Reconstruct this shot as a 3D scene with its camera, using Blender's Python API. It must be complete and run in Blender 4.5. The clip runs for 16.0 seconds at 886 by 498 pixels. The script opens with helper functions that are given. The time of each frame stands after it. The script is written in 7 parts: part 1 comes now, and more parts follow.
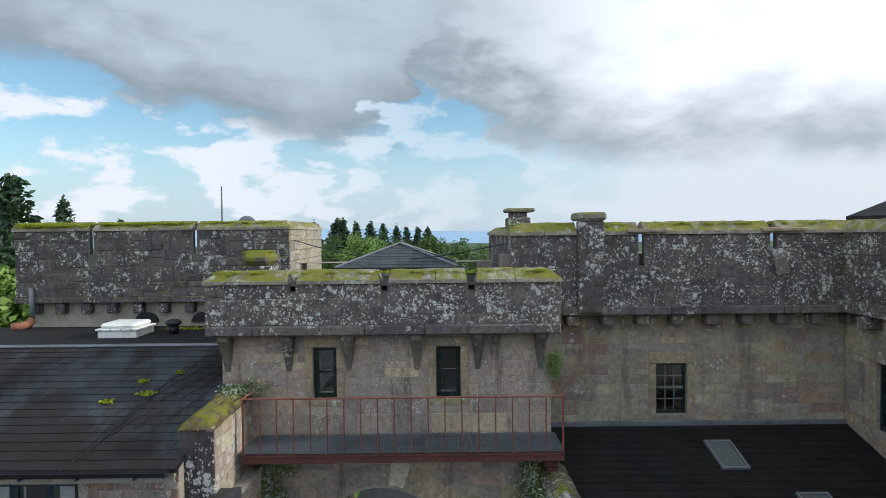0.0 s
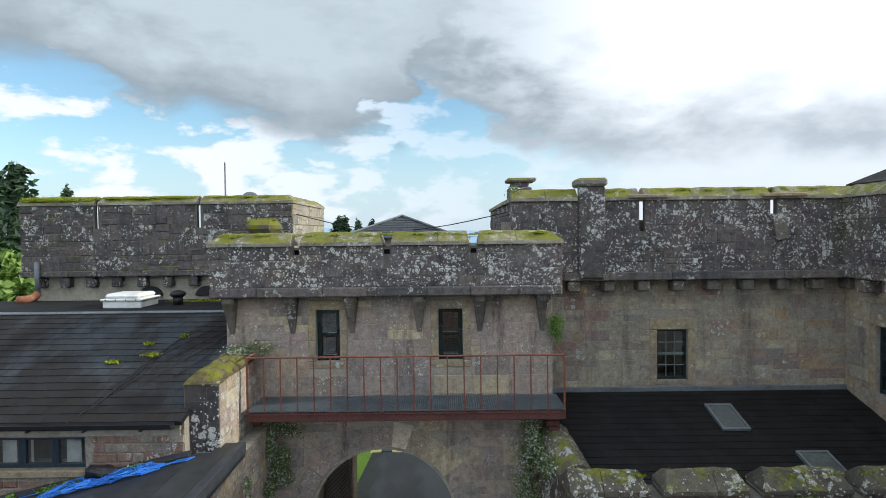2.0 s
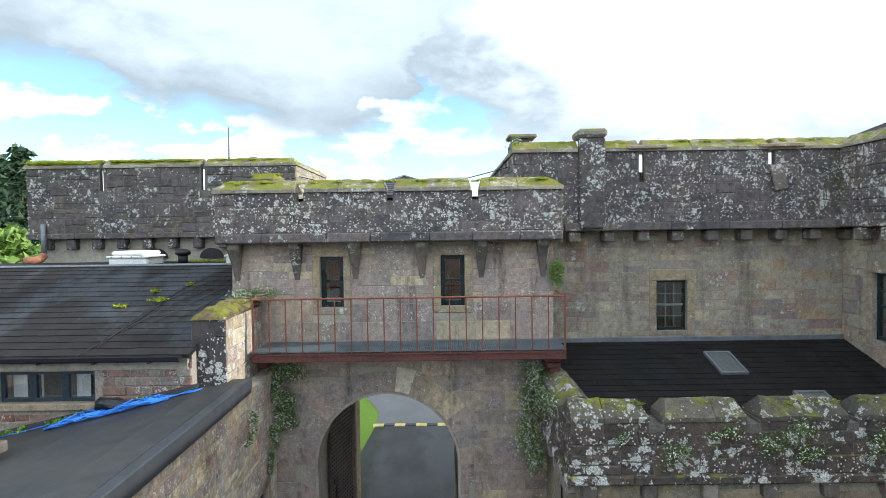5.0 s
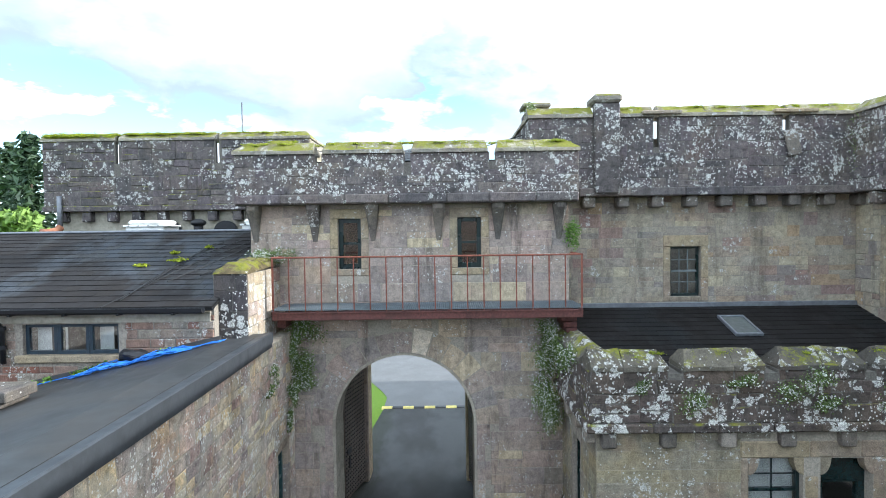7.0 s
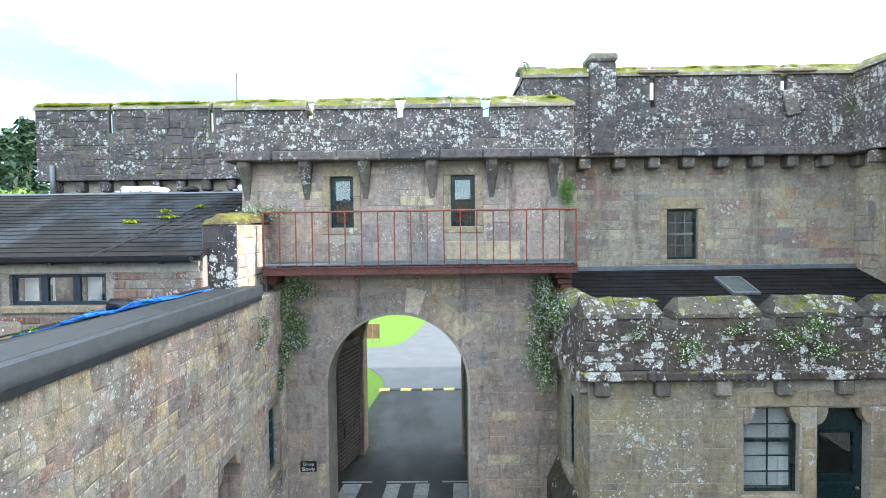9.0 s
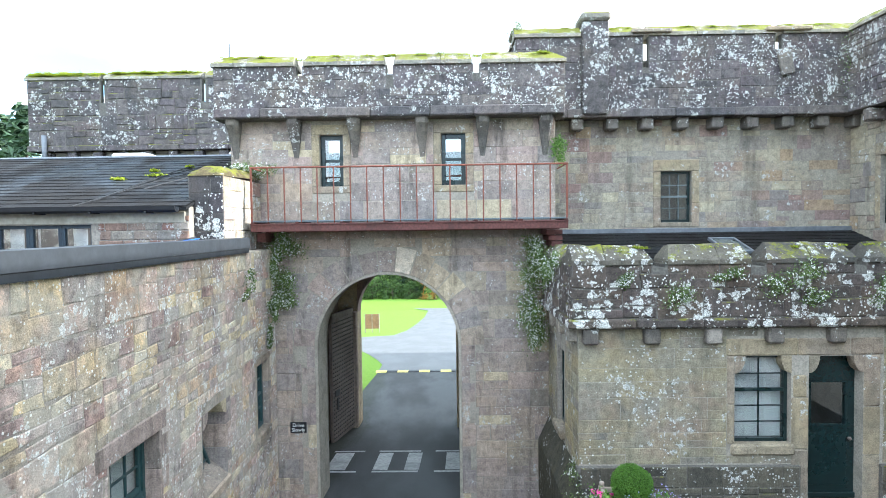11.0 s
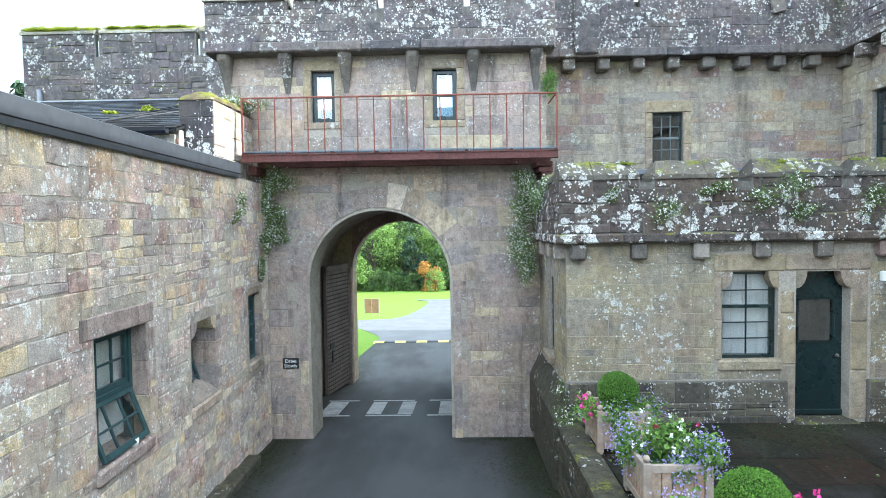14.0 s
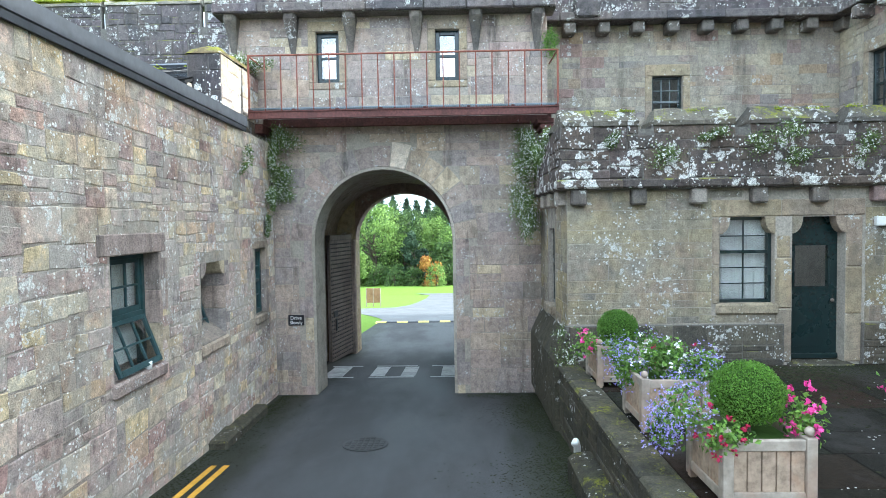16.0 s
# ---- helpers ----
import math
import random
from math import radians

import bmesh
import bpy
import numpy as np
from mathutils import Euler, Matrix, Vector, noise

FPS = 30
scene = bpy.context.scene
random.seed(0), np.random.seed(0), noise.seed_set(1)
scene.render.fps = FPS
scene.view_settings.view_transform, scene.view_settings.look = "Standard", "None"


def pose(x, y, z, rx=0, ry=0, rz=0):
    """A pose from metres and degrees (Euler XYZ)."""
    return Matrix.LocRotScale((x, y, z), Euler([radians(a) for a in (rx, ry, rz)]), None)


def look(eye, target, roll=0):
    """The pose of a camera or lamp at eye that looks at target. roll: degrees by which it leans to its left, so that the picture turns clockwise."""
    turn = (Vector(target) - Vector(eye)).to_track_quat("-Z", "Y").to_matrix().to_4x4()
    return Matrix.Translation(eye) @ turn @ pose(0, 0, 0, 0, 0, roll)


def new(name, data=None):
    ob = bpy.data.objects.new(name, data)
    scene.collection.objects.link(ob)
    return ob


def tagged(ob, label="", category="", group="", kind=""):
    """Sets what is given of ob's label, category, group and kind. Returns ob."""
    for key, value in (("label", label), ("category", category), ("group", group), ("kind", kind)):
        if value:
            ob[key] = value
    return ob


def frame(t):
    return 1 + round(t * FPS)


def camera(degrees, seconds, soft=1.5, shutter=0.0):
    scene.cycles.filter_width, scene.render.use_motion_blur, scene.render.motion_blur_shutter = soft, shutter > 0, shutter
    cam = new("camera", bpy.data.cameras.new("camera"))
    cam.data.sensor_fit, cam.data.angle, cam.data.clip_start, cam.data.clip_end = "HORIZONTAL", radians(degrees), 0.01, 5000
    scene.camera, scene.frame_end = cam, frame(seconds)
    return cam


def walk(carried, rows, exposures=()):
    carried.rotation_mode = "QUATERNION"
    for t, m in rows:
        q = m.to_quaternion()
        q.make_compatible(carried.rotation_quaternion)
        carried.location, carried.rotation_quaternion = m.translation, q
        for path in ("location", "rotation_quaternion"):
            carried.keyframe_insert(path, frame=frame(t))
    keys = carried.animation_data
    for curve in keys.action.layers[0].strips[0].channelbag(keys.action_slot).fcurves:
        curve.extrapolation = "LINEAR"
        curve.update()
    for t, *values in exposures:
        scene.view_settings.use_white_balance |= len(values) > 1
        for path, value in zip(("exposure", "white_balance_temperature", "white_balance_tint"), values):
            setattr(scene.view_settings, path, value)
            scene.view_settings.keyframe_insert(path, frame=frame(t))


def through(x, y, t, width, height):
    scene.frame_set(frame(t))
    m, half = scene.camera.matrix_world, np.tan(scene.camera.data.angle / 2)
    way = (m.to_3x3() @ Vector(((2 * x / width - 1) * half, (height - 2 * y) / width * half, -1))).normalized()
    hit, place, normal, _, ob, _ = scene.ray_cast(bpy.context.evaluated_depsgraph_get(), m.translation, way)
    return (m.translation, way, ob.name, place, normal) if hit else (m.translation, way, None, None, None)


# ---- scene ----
cam = camera(74.2, 16.0, soft=0.8)
METRES, EYE, TILT, LEAN, TURN = 6.4, 9.68, -1.5, 0.6, 0.0
ROWS = [
    (0.0, 0.0, 0.0, 0.0, 0.0, -0.0, 0.0),
    (0.5, 0.0044, -0.0041, -0.026, 0.05, 0.02, 0.04),
    (1.0, 0.0065, -0.0076, -0.0563, 0.07, 0.02, 0.07),
    (1.5, 0.0039, -0.0108, -0.0829, 0.12, -0.02, 0.09),
    (2.0, -0.0008, -0.0148, -0.113, 0.18, -0.04, 0.08),
    (2.5, -0.0024, -0.0183, -0.1364, 0.19, -0.12, 0.1),
    (3.0, 0.0003, -0.0215, -0.1645, 0.21, -0.19, 0.13),
    (3.5, 0.001, -0.0238, -0.1878, 0.24, -0.27, 0.17),
    (6.0, -0.0264, -0.0511, -0.3286, 0.34, -0.31, 0.23),
    (6.5, -0.0446, -0.0538, -0.3566, 0.43, -0.31, 0.2),
    (7.0, -0.0506, -0.0575, -0.3892, 0.5, -0.35, 0.13),
    (7.5, -0.0453, -0.0568, -0.4201, 0.55, -0.32, 0.12),
    (8.0, -0.0384, -0.0527, -0.4551, 0.58, -0.3, 0.12),
    (8.5, -0.0331, -0.0468, -0.4854, 0.58, -0.38, 0.09),
    (9.0, -0.0257, -0.0368, -0.5187, 0.63, -0.42, 0.07),
    (11.5, 0.0192, -0.0215, -0.6758, 0.84, -0.62, 0.15),
    (12.0, 0.0295, -0.0227, -0.7106, 0.88, -0.66, 0.17),
    (12.5, 0.0364, -0.0237, -0.7403, 0.9, -0.71, 0.18),
    (13.0, 0.0384, -0.0239, -0.7707, 0.91, -0.74, 0.2),
    (13.5, 0.0403, -0.0252, -0.8042, 0.94, -0.8, 0.21),
    (14.0, 0.041, -0.0299, -0.8371, 0.96, -0.82, 0.23),
    (14.5, 0.0411, -0.0377, -0.8663, 0.98, -0.85, 0.23),
    (15.0, 0.0395, -0.0461, -0.8955, 1.01, -0.9, 0.24),
    (15.5, 0.0371, -0.0546, -0.9299, 1.02, -0.93, 0.24),
    (16.0, 0.0348, -0.0626, -0.965, 1.04, -0.98, 0.25),
]
walk(cam, [(t, pose(0, 0, EYE, TILT, LEAN, TURN) @ pose(METRES * x, METRES * y, METRES * z, 90 + pitch, roll, yaw)) for t, x, y, z, yaw, pitch, roll in ROWS],
     exposures=[(0, -0.54, 5950, 9), (2, -0.35, 6020, 9), (3.5, -0.04, 6120, 9), (6, 0.48, 5800, 8), (8, 0.88, 5650, 7), (9, 1.05, 5650, 6), (11.5, 1.42, 5550, 6), (13, 1.47, 5550, 6), (16, 1.36, 5500, 5)])

# ---- world, sun, light ----
SUN_AZ, SUN_EL = radians(88), radians(20.8)
SUN_DIR = Vector((math.sin(SUN_AZ) * math.cos(SUN_EL), math.cos(SUN_AZ) * math.cos(SUN_EL), math.sin(SUN_EL)))


class Nodes:
    """Short way to write node trees."""

    def __init__(self, tree):
        self.tree = tree
        tree.nodes.clear()

    def add(self, kind, ins=None, **props):
        n = self.tree.nodes.new(kind)
        for k, v in props.items():
            if k == "operation": n.operation = v
            elif k == "blend_type": n.blend_type = v
            elif k == "data_type": n.data_type = v
            elif k == "noise_dimensions": n.noise_dimensions = v
            elif k == "feature": n.feature = v
            elif k == "interpolation_type": n.interpolation_type = v
        for k, v in (ins or {}).items():
            if isinstance(v, bpy.types.NodeSocket):
                self.tree.links.new(v, n.inputs[k])
            else:
                n.inputs[k].default_value = v
        return n

    def math(self, op, a, b=0.0, c=0.0):
        return self.add("ShaderNodeMath", {0: a, 1: b, 2: c}, operation=op).outputs[0]

    def vmath(self, op, a, b=(0, 0, 0)):
        n = self.add("ShaderNodeVectorMath", {0: a, 1: b}, operation=op)
        return n.outputs[1] if op in ("DOT_PRODUCT", "LENGTH") else n.outputs[0]

    def step(self, v, lo, hi, a=0.0, b=1.0):
        return self.add("ShaderNodeMapRange", {0: v, 1: lo, 2: hi, 3: a, 4: b}, interpolation_type="SMOOTHSTEP").outputs[0]

    def noise(self, vec, scale, detail=4.0, rough=0.55, distortion=0.0):
        return self.add("ShaderNodeTexNoise", {"Vector": vec, "Scale": scale, "Detail": detail, "Roughness": rough, "Distortion": distortion}).outputs[0]

    def mix(self, fac, a, b, blend="MIX"):
        n = self.tree.nodes.new("ShaderNodeMix")
        n.data_type, n.blend_type = "RGBA", blend
        for i, v in ((0, fac), (6, a), (7, b)):
            if isinstance(v, bpy.types.NodeSocket):
                self.tree.links.new(v, n.inputs[i])
            else:
                n.inputs[i].default_value = v if i == 0 else (*v, 1) if len(v) == 3 else v
        return n.outputs[2]

    def ramp(self, fac, stops, constant=False):
        n = self.tree.nodes.new("ShaderNodeValToRGB")
        self.tree.links.new(fac, n.inputs[0])
        n.color_ramp.interpolation = "CONSTANT" if constant else "LINEAR"
        while len(n.color_ramp.elements) < len(stops):
            n.color_ramp.elements.new(0.5)
        for e, (p, c) in zip(n.color_ramp.elements, stops):
            e.position, e.color = p, (*c, 1)
        return n.outputs[0]


world = bpy.data.worlds.new("sky")
scene.world = world
world.use_nodes = True
W = Nodes(world.node_tree)
sky = W.add("ShaderNodeTexSky")
sky.sky_type, sky.sun_disc, sky.sun_elevation, sky.sun_rotation = "NISHITA", False, SUN_EL, SUN_AZ
sky.air_density, sky.dust_density, sky.ozone_density = 1.0, 0.6, 1.4
ray = W.add("ShaderNodeTexCoord").outputs["Generated"]
sep = W.add("ShaderNodeSeparateXYZ", {0: ray})
up = W.math("MAXIMUM", sep.outputs[2], 0.0)
# cloud deck: a broad bank whose lower edge rises and falls round the sky, with small cumulus under it
ahead = W.math("MAXIMUM", W.math("ABSOLUTE", sep.outputs[1]), 0.12)
across = W.math("DIVIDE", sep.outputs[0], ahead)
rise_ = W.math("DIVIDE", up, ahead)
wisp = W.noise(W.vmath("ADD", W.vmath("MULTIPLY", ray, (1.0, 1.0, 1.8)), (0.35, 0.2, 1.0)), 4.5, 8.0, 0.55, 0.3)
fluff = W.noise(W.vmath("ADD", W.vmath("MULTIPLY", ray, (1.0, 1.0, 2.2)), (0.62, 0.2, 1.0)), 8.5, 8.0, 0.55, 0.15)
EDGE = ((-0.76, 0.31), (-0.64, 0.30), (-0.55, 0.25), (-0.40, 0.205), (-0.27, 0.165), (-0.18, 0.150), (-0.10, 0.16), (-0.07, 0.20), (-0.05, 0.25), (0.0, 0.245), (0.04, 0.21), (0.11, 0.165), (0.21, 0.13), (0.40, 0.122), (0.76, 0.135))
drift = W.math("ADD", across, W.math("MULTIPLY", W.math("SUBTRACT", fluff, 0.5), 0.45))
edge = W.ramp(W.add("ShaderNodeMapRange", {0: drift, 1: -1.0, 2: 1.0}).outputs[0], [((a + 1) / 2, (e, e, e)) for a, e in EDGE])
over = W.math("ADD", W.math("SUBTRACT", rise_, edge), W.math("MULTIPLY", W.math("SUBTRACT", wisp, 0.5), 0.15))
bank = W.step(over, -0.03, 0.035)
glare = W.math("MAXIMUM", W.vmath("DOT_PRODUCT", ray, tuple(SUN_DIR)), 0.0)
anti = W.step(W.vmath("DOT_PRODUCT", ray, (-0.2, -1.0, 0.25)), -0.1, 0.8)
body = W.math("ADD", W.step(over, 0.0, 0.17), W.math("MULTIPLY", W.math("SUBTRACT", fluff, 0.5), 1.6))
grey = W.mix(body, (4.7, 5.4, 5.8), (8.0, 8.9, 9.3))
grey = W.mix(W.step(across, -0.05, 0.45), grey, W.mix(body, (7.2, 7.8, 8.2), (16.0, 16.0, 16.0)))
bright = W.mix(W.step(glare, 0.74, 0.97), grey, (17.0, 16.4, 15.6))
bright = W.mix(anti, bright, (17.5, 19.0, 20.5))
small = W.math("MULTIPLY", W.step(W.math("SUBTRACT", fluff, W.step(rise_, 0.10, 0.30, 0.0, 0.06)), 0.45, 0.54), W.step(across, -0.45, 0.1, 1.0, 0.35))
low_haze = W.step(rise_, 0.0, 0.22, 0.85, 0.0)
blue = W.mix(1.0, sky.outputs[0], (2.2, 2.45, 2.35), "MULTIPLY")
blue = W.mix(low_haze, blue, (8.4, 9.8, 11.0))
under = W.mix(small, blue, (13.0, 13.1, 13.3))
under = W.mix(W.step(across, 0.05, 0.5, 0.0, 0.85), under, (11.5, 11.7, 11.9))
dome = W.mix(bank, under, bright)
W.tree.links.new(W.add("ShaderNodeBackground", {0: dome, 1: 0.1}).outputs[0], W.add("ShaderNodeOutputWorld").inputs[0])

lamp = bpy.data.lights.new("sun", "SUN")
lamp.energy, lamp.angle, lamp.color = 5.0, radians(0.6), (1.0, 0.93, 0.82)
sun = new("sun", lamp)
sun.matrix_world = look(SUN_DIR * 60, (0, 0, 0))


# ---- materials ----
def shader(name):
    m = bpy.data.materials.new(name)
    m.use_nodes = True
    n = Nodes(m.node_tree)
    out = n.add("ShaderNodeOutputMaterial")
    b = n.add("ShaderNodeBsdfPrincipled")
    n.tree.links.new(b.outputs[0], out.inputs[0])
    return m, n, b, out


def setin(n, b, **kw):
    names = {"color": "Base Color", "rough": "Roughness", "metal": "Metallic", "normal": "Normal", "spec": "Specular IOR Level"}
    for k, v in kw.items():
        s = b.inputs[names[k]]
        if isinstance(v, bpy.types.NodeSocket):
            n.tree.links.new(v, s)
        else:
            s.default_value = (*v, 1) if k == "color" else v


def bump(n, height, strength=0.5, distance=0.02):
    return n.add("ShaderNodeBump", {"Height": height, "Strength": strength, "Distance": distance}).outputs[0]


def piece_random(n):
    a = n.add("ShaderNodeObjectInfo").outputs["Random"]
    b = n.add("ShaderNodeNewGeometry").outputs["Random Per Island"]
    return n.math("FRACT", n.math("ADD", a, n.math("MULTIPLY", b, 0.999)))


def stone_mat(name, colours, lichen=0.0, moss=0.0, soot=0.0, blot=6.0, grime=0.35, specks=0.03, hue=0.28, wash=0.0, pale=(0.26, 0.58, 0.70), rugged=0.0):
    """Weathered sandstone: one tone to each block, ochre and pink blotches, grain and pits, soot stains, pale lichen
    rosettes and specks, moss on upward faces."""
    m, n, b, out = shader(name)
    g = n.add("ShaderNodeNewGeometry")
    pos = g.outputs["Position"]
    rnd = piece_random(n)
    stops = [((i + 0.5) / len(colours), c) for i, c in enumerate(colours)]
    col = n.ramp(rnd, stops)
    off = n.vmath("ADD", pos, n.add("ShaderNodeCombineXYZ", {0: n.math("MULTIPLY", rnd, 9.0), 1: 0.0, 2: n.math("MULTIPLY", rnd, 5.0)}).outputs[0])
    mean = tuple(sum(c[k] for c in colours) / len(colours) for k in range(3))
    col = n.mix(n.step(n.noise(pos, 1.1, 5.0, 0.6), 0.5, 0.72, 0.0, hue), col, (mean[0] * 1.35, mean[1] * 1.18, mean[2] * 0.82))
    col = n.mix(n.step(n.noise(n.vmath("ADD", pos, (7.0, 3.0, 5.0)), 1.4, 5.0, 0.6), 0.5, 0.72, 0.0, hue), col, (mean[0] * 1.1, mean[1] * 0.86, mean[2] * 0.92))
    mottle = n.noise(off, 8.0, 8.0, 0.72)
    grain = n.noise(off, 55.0, 4.0, 0.75)
    col = n.mix(1.0, col, n.ramp(mottle, [(0.29, (0.58 - 0.16 * rugged,) * 3), (0.48, (0.93, 0.93, 0.92)), (0.71, (1.3 + 0.2 * rugged, 1.28 + 0.19 * rugged, 1.24 + 0.16 * rugged))]), "MULTIPLY")
    col = n.mix(0.65, col, n.ramp(grain, [(0.3, (0.45, 0.45, 0.45)), (0.5, (1.0, 1.0, 1.0)), (0.7, (1.5, 1.5, 1.5))]), "MULTIPLY")
    big = n.noise(n.vmath("MULTIPLY", pos, (1.0, 1.0, 0.6)), 0.9, 6.0, 0.65)
    col = n.mix(n.step(big, 0.5, 0.68, 0.0, grime), col, (0.07, 0.065, 0.06))
    streak = n.noise(n.vmath("MULTIPLY", pos, (3.0, 3.0, 0.35)), 1.0, 6.0, 0.7)
    col = n.mix(n.step(streak, 0.52, 0.7, 0.0, soot), col, (0.045, 0.042, 0.04))
    if wash:
        smear = n.noise(n.vmath("ADD", pos, (2.0, 9.0, 4.0)), 2.3, 7.0, 0.68)
        col = n.mix(n.step(smear, 0.47, 0.58, 0.0, wash), col, n.mix(n.noise(pos, 40.0, 4.0, 0.7), (0.27, 0.255, 0.225), (0.62, 0.57, 0.47)))
    ragged = n.noise(pos, 38.0, 4.0, 0.7)
    if specks:
        v = n.add("ShaderNodeTexVoronoi", {"Vector": pos, "Scale": 26.0, "Randomness": 1.0})
        pick = n.add("ShaderNodeSeparateColor", {0: v.outputs["Color"]}).outputs[1]
        area = n.noise(pos, 1.7, 3.0)
        dot = n.math("SUBTRACT", n.step(n.math("ADD", pick, n.math("MULTIPLY", n.math("SUBTRACT", area, 0.5), 1.2)), 1.0 - specks, 1.15 - specks, 0.0, 0.42), v.outputs["Distance"])
        col = n.mix(n.step(dot, 0.0, 0.1, 0.0, 0.85), col, (pale[1], pale[1] * 0.98, pale[1] * 0.91))
    if lichen:
        warp = n.vmath("ADD", pos, n.vmath("MULTIPLY", n.add("ShaderNodeTexNoise", {"Vector": pos, "Scale": 22.0, "Detail": 5.0}).outputs[1], (0.12, 0.12, 0.12)))
        area = n.noise(pos, 2.0, 4.0, 0.6)
        for size, share in ((blot, 0.0), (blot * 2.4, 0.03)):
            v = n.add("ShaderNodeTexVoronoi", {"Vector": warp, "Scale": size, "Randomness": 1.0})
            pick = n.add("ShaderNodeSeparateColor", {0: v.outputs["Color"]}).outputs[0]
            radius = n.math("MULTIPLY", n.step(n.math("ADD", pick, n.math("MULTIPLY", n.math("SUBTRACT", area, 0.5), 3.2)), 1.0 - lichen - share, 1.35 - lichen - share), 0.52)
            spot = n.step(n.math("SUBTRACT", radius, v.outputs["Distance"]), -0.02, 0.10)
            spot = n.math("MULTIPLY", spot, n.step(ragged, 0.36, 0.52, 0.15, 1.0))
            tint = n.mix(n.step(n.noise(pos, 70.0, 2.0), 0.35, 0.65), (pale[0], pale[0], pale[0] * 0.93), (pale[2], pale[2] * 0.985, pale[2] * 0.92))
            col = n.mix(n.math("MULTIPLY", spot, 0.9), col, tint)
    if moss:
        upz = n.add("ShaderNodeSeparateXYZ", {0: g.outputs["Normal"]}).outputs[2]
        damp = n.math("ADD", n.math("MULTIPLY", n.step(upz, 0.2, 0.75), 0.36), n.math("ADD", n.math("MULTIPLY", n.noise(pos, 3.2, 6.0, 0.65), 0.7), n.math("MULTIPLY", ragged, 0.35)))
        green = n.mix(n.noise(pos, 30.0, 5.0, 0.7), (0.075, 0.09, 0.012), (0.27, 0.26, 0.035))
        green = n.mix(n.step(n.noise(pos, 2.6, 4.0), 0.5, 0.6, 0.0, 0.75), green, (0.15, 0.125, 0.08))
        col = n.mix(n.step(damp, 0.98 - moss, 1.08 - moss, 0.0, 0.95), col, green)
    h = n.math("ADD", mottle, n.math("MULTIPLY", grain, 0.45))
    setin(n, b, color=col, rough=0.92, normal=bump(n, h, 0.9, 0.035), spec=0.15)
    return m


def plain(name, color, rough=0.6, metal=0.0, var=0.25, scale=12.0, spec=0.4, rel=0.3, second=None):
    """A painted, metal or wooden surface with light wear."""
    m, n, b, out = shader(name)
    pos = n.add("ShaderNodeNewGeometry").outputs["Position"]
    a = n.noise(pos, scale, 5.0, 0.6)
    c = n.noise(pos, scale * 0.12, 4.0, 0.6)
    lo, hi = tuple(x * (1 - var) for x in color), tuple(min(1, x * (1 + var)) for x in color)
    col = n.ramp(a, [(0.3, lo), (0.7, hi)])
    col = n.mix(n.step(c, 0.48, 0.66, 0.0, 0.55), col, second or tuple(x * 0.6 for x in color))
    setin(n, b, color=col, rough=n.step(c, 0.3, 0.7, max(0.05, rough - 0.12), min(1, rough + 0.1)), metal=metal, spec=spec, normal=bump(n, a, rel, 0.004))
    return m


def leafy(name, dark, light, rough=0.55, through=0.25):
    m, n, b, out = shader(name)
    col = n.ramp(piece_random(n), [(0.0, dark), (0.6, light), (1.0, tuple(min(1, x * 1.35) for x in light))])
    big = n.noise(n.add("ShaderNodeNewGeometry").outputs["Position"], 0.5, 3.0)
    col = n.mix(n.step(big, 0.4, 0.65, 0.0, 0.4), col, dark)
    setin(n, b, color=col, rough=rough, spec=0.25)
    t = n.add("ShaderNodeBsdfTranslucent", {0: col})
    mx = n.add("ShaderNodeMixShader", {0: through})
    n.tree.links.new(b.outputs[0], mx.inputs[1])
    n.tree.links.new(t.outputs[0], mx.inputs[2])
    n.tree.links.new(mx.outputs[0], out.inputs[0])
    return m


def glass_mat():
    m, n, b, out = shader("window glass")
    m.node_tree.nodes.remove(b)
    pos = n.add("ShaderNodeNewGeometry").outputs["Position"]
    wave = bump(n, n.noise(pos, 3.0, 2.0), 0.25, 0.004)
    gl = n.add("ShaderNodeBsdfGlossy", {"Roughness": 0.02, "Normal": wave})
    tr = n.add("ShaderNodeBsdfTransparent", {0: (0.95, 0.97, 0.97, 1)})
    mx = n.add("ShaderNodeMixShader", {0: n.math("ADD", n.math("MULTIPLY", n.math("POWER", n.add("ShaderNodeLayerWeight", {0: 0.5}).outputs[1], 3.0), 0.5), 0.17)})
    n.tree.links.new(tr.outputs[0], mx.inputs[1])
    n.tree.links.new(gl.outputs[0], mx.inputs[2])
    n.tree.links.new(mx.outputs[0], out.inputs[0])
    return m


def cool(colours, k=0.42):
    """Takes the warmth out of stone tones."""
    return [tuple(x + (0.3 * c[0] + 0.6 * c[1] + 0.1 * c[2] - x) * k for x in c) for c in colours]


BUFF = [(0.25, 0.225, 0.185), (0.30, 0.265, 0.205), (0.235, 0.21, 0.185), (0.34, 0.30, 0.225), (0.22, 0.195, 0.175), (0.29, 0.22, 0.15), (0.205, 0.19, 0.175), (0.22, 0.15, 0.135), (0.28, 0.25, 0.20), (0.265, 0.24, 0.20)]
GATE = [(0.23, 0.195, 0.175), (0.26, 0.22, 0.19), (0.21, 0.185, 0.175), (0.28, 0.235, 0.195), (0.25, 0.20, 0.185), (0.36, 0.31, 0.23), (0.17, 0.15, 0.14), (0.24, 0.20, 0.18), (0.20, 0.18, 0.17)]
DARK = [(0.115, 0.103, 0.106), (0.165, 0.142, 0.135), (0.09, 0.084, 0.088), (0.185, 0.155, 0.14), (0.14, 0.118, 0.125)]
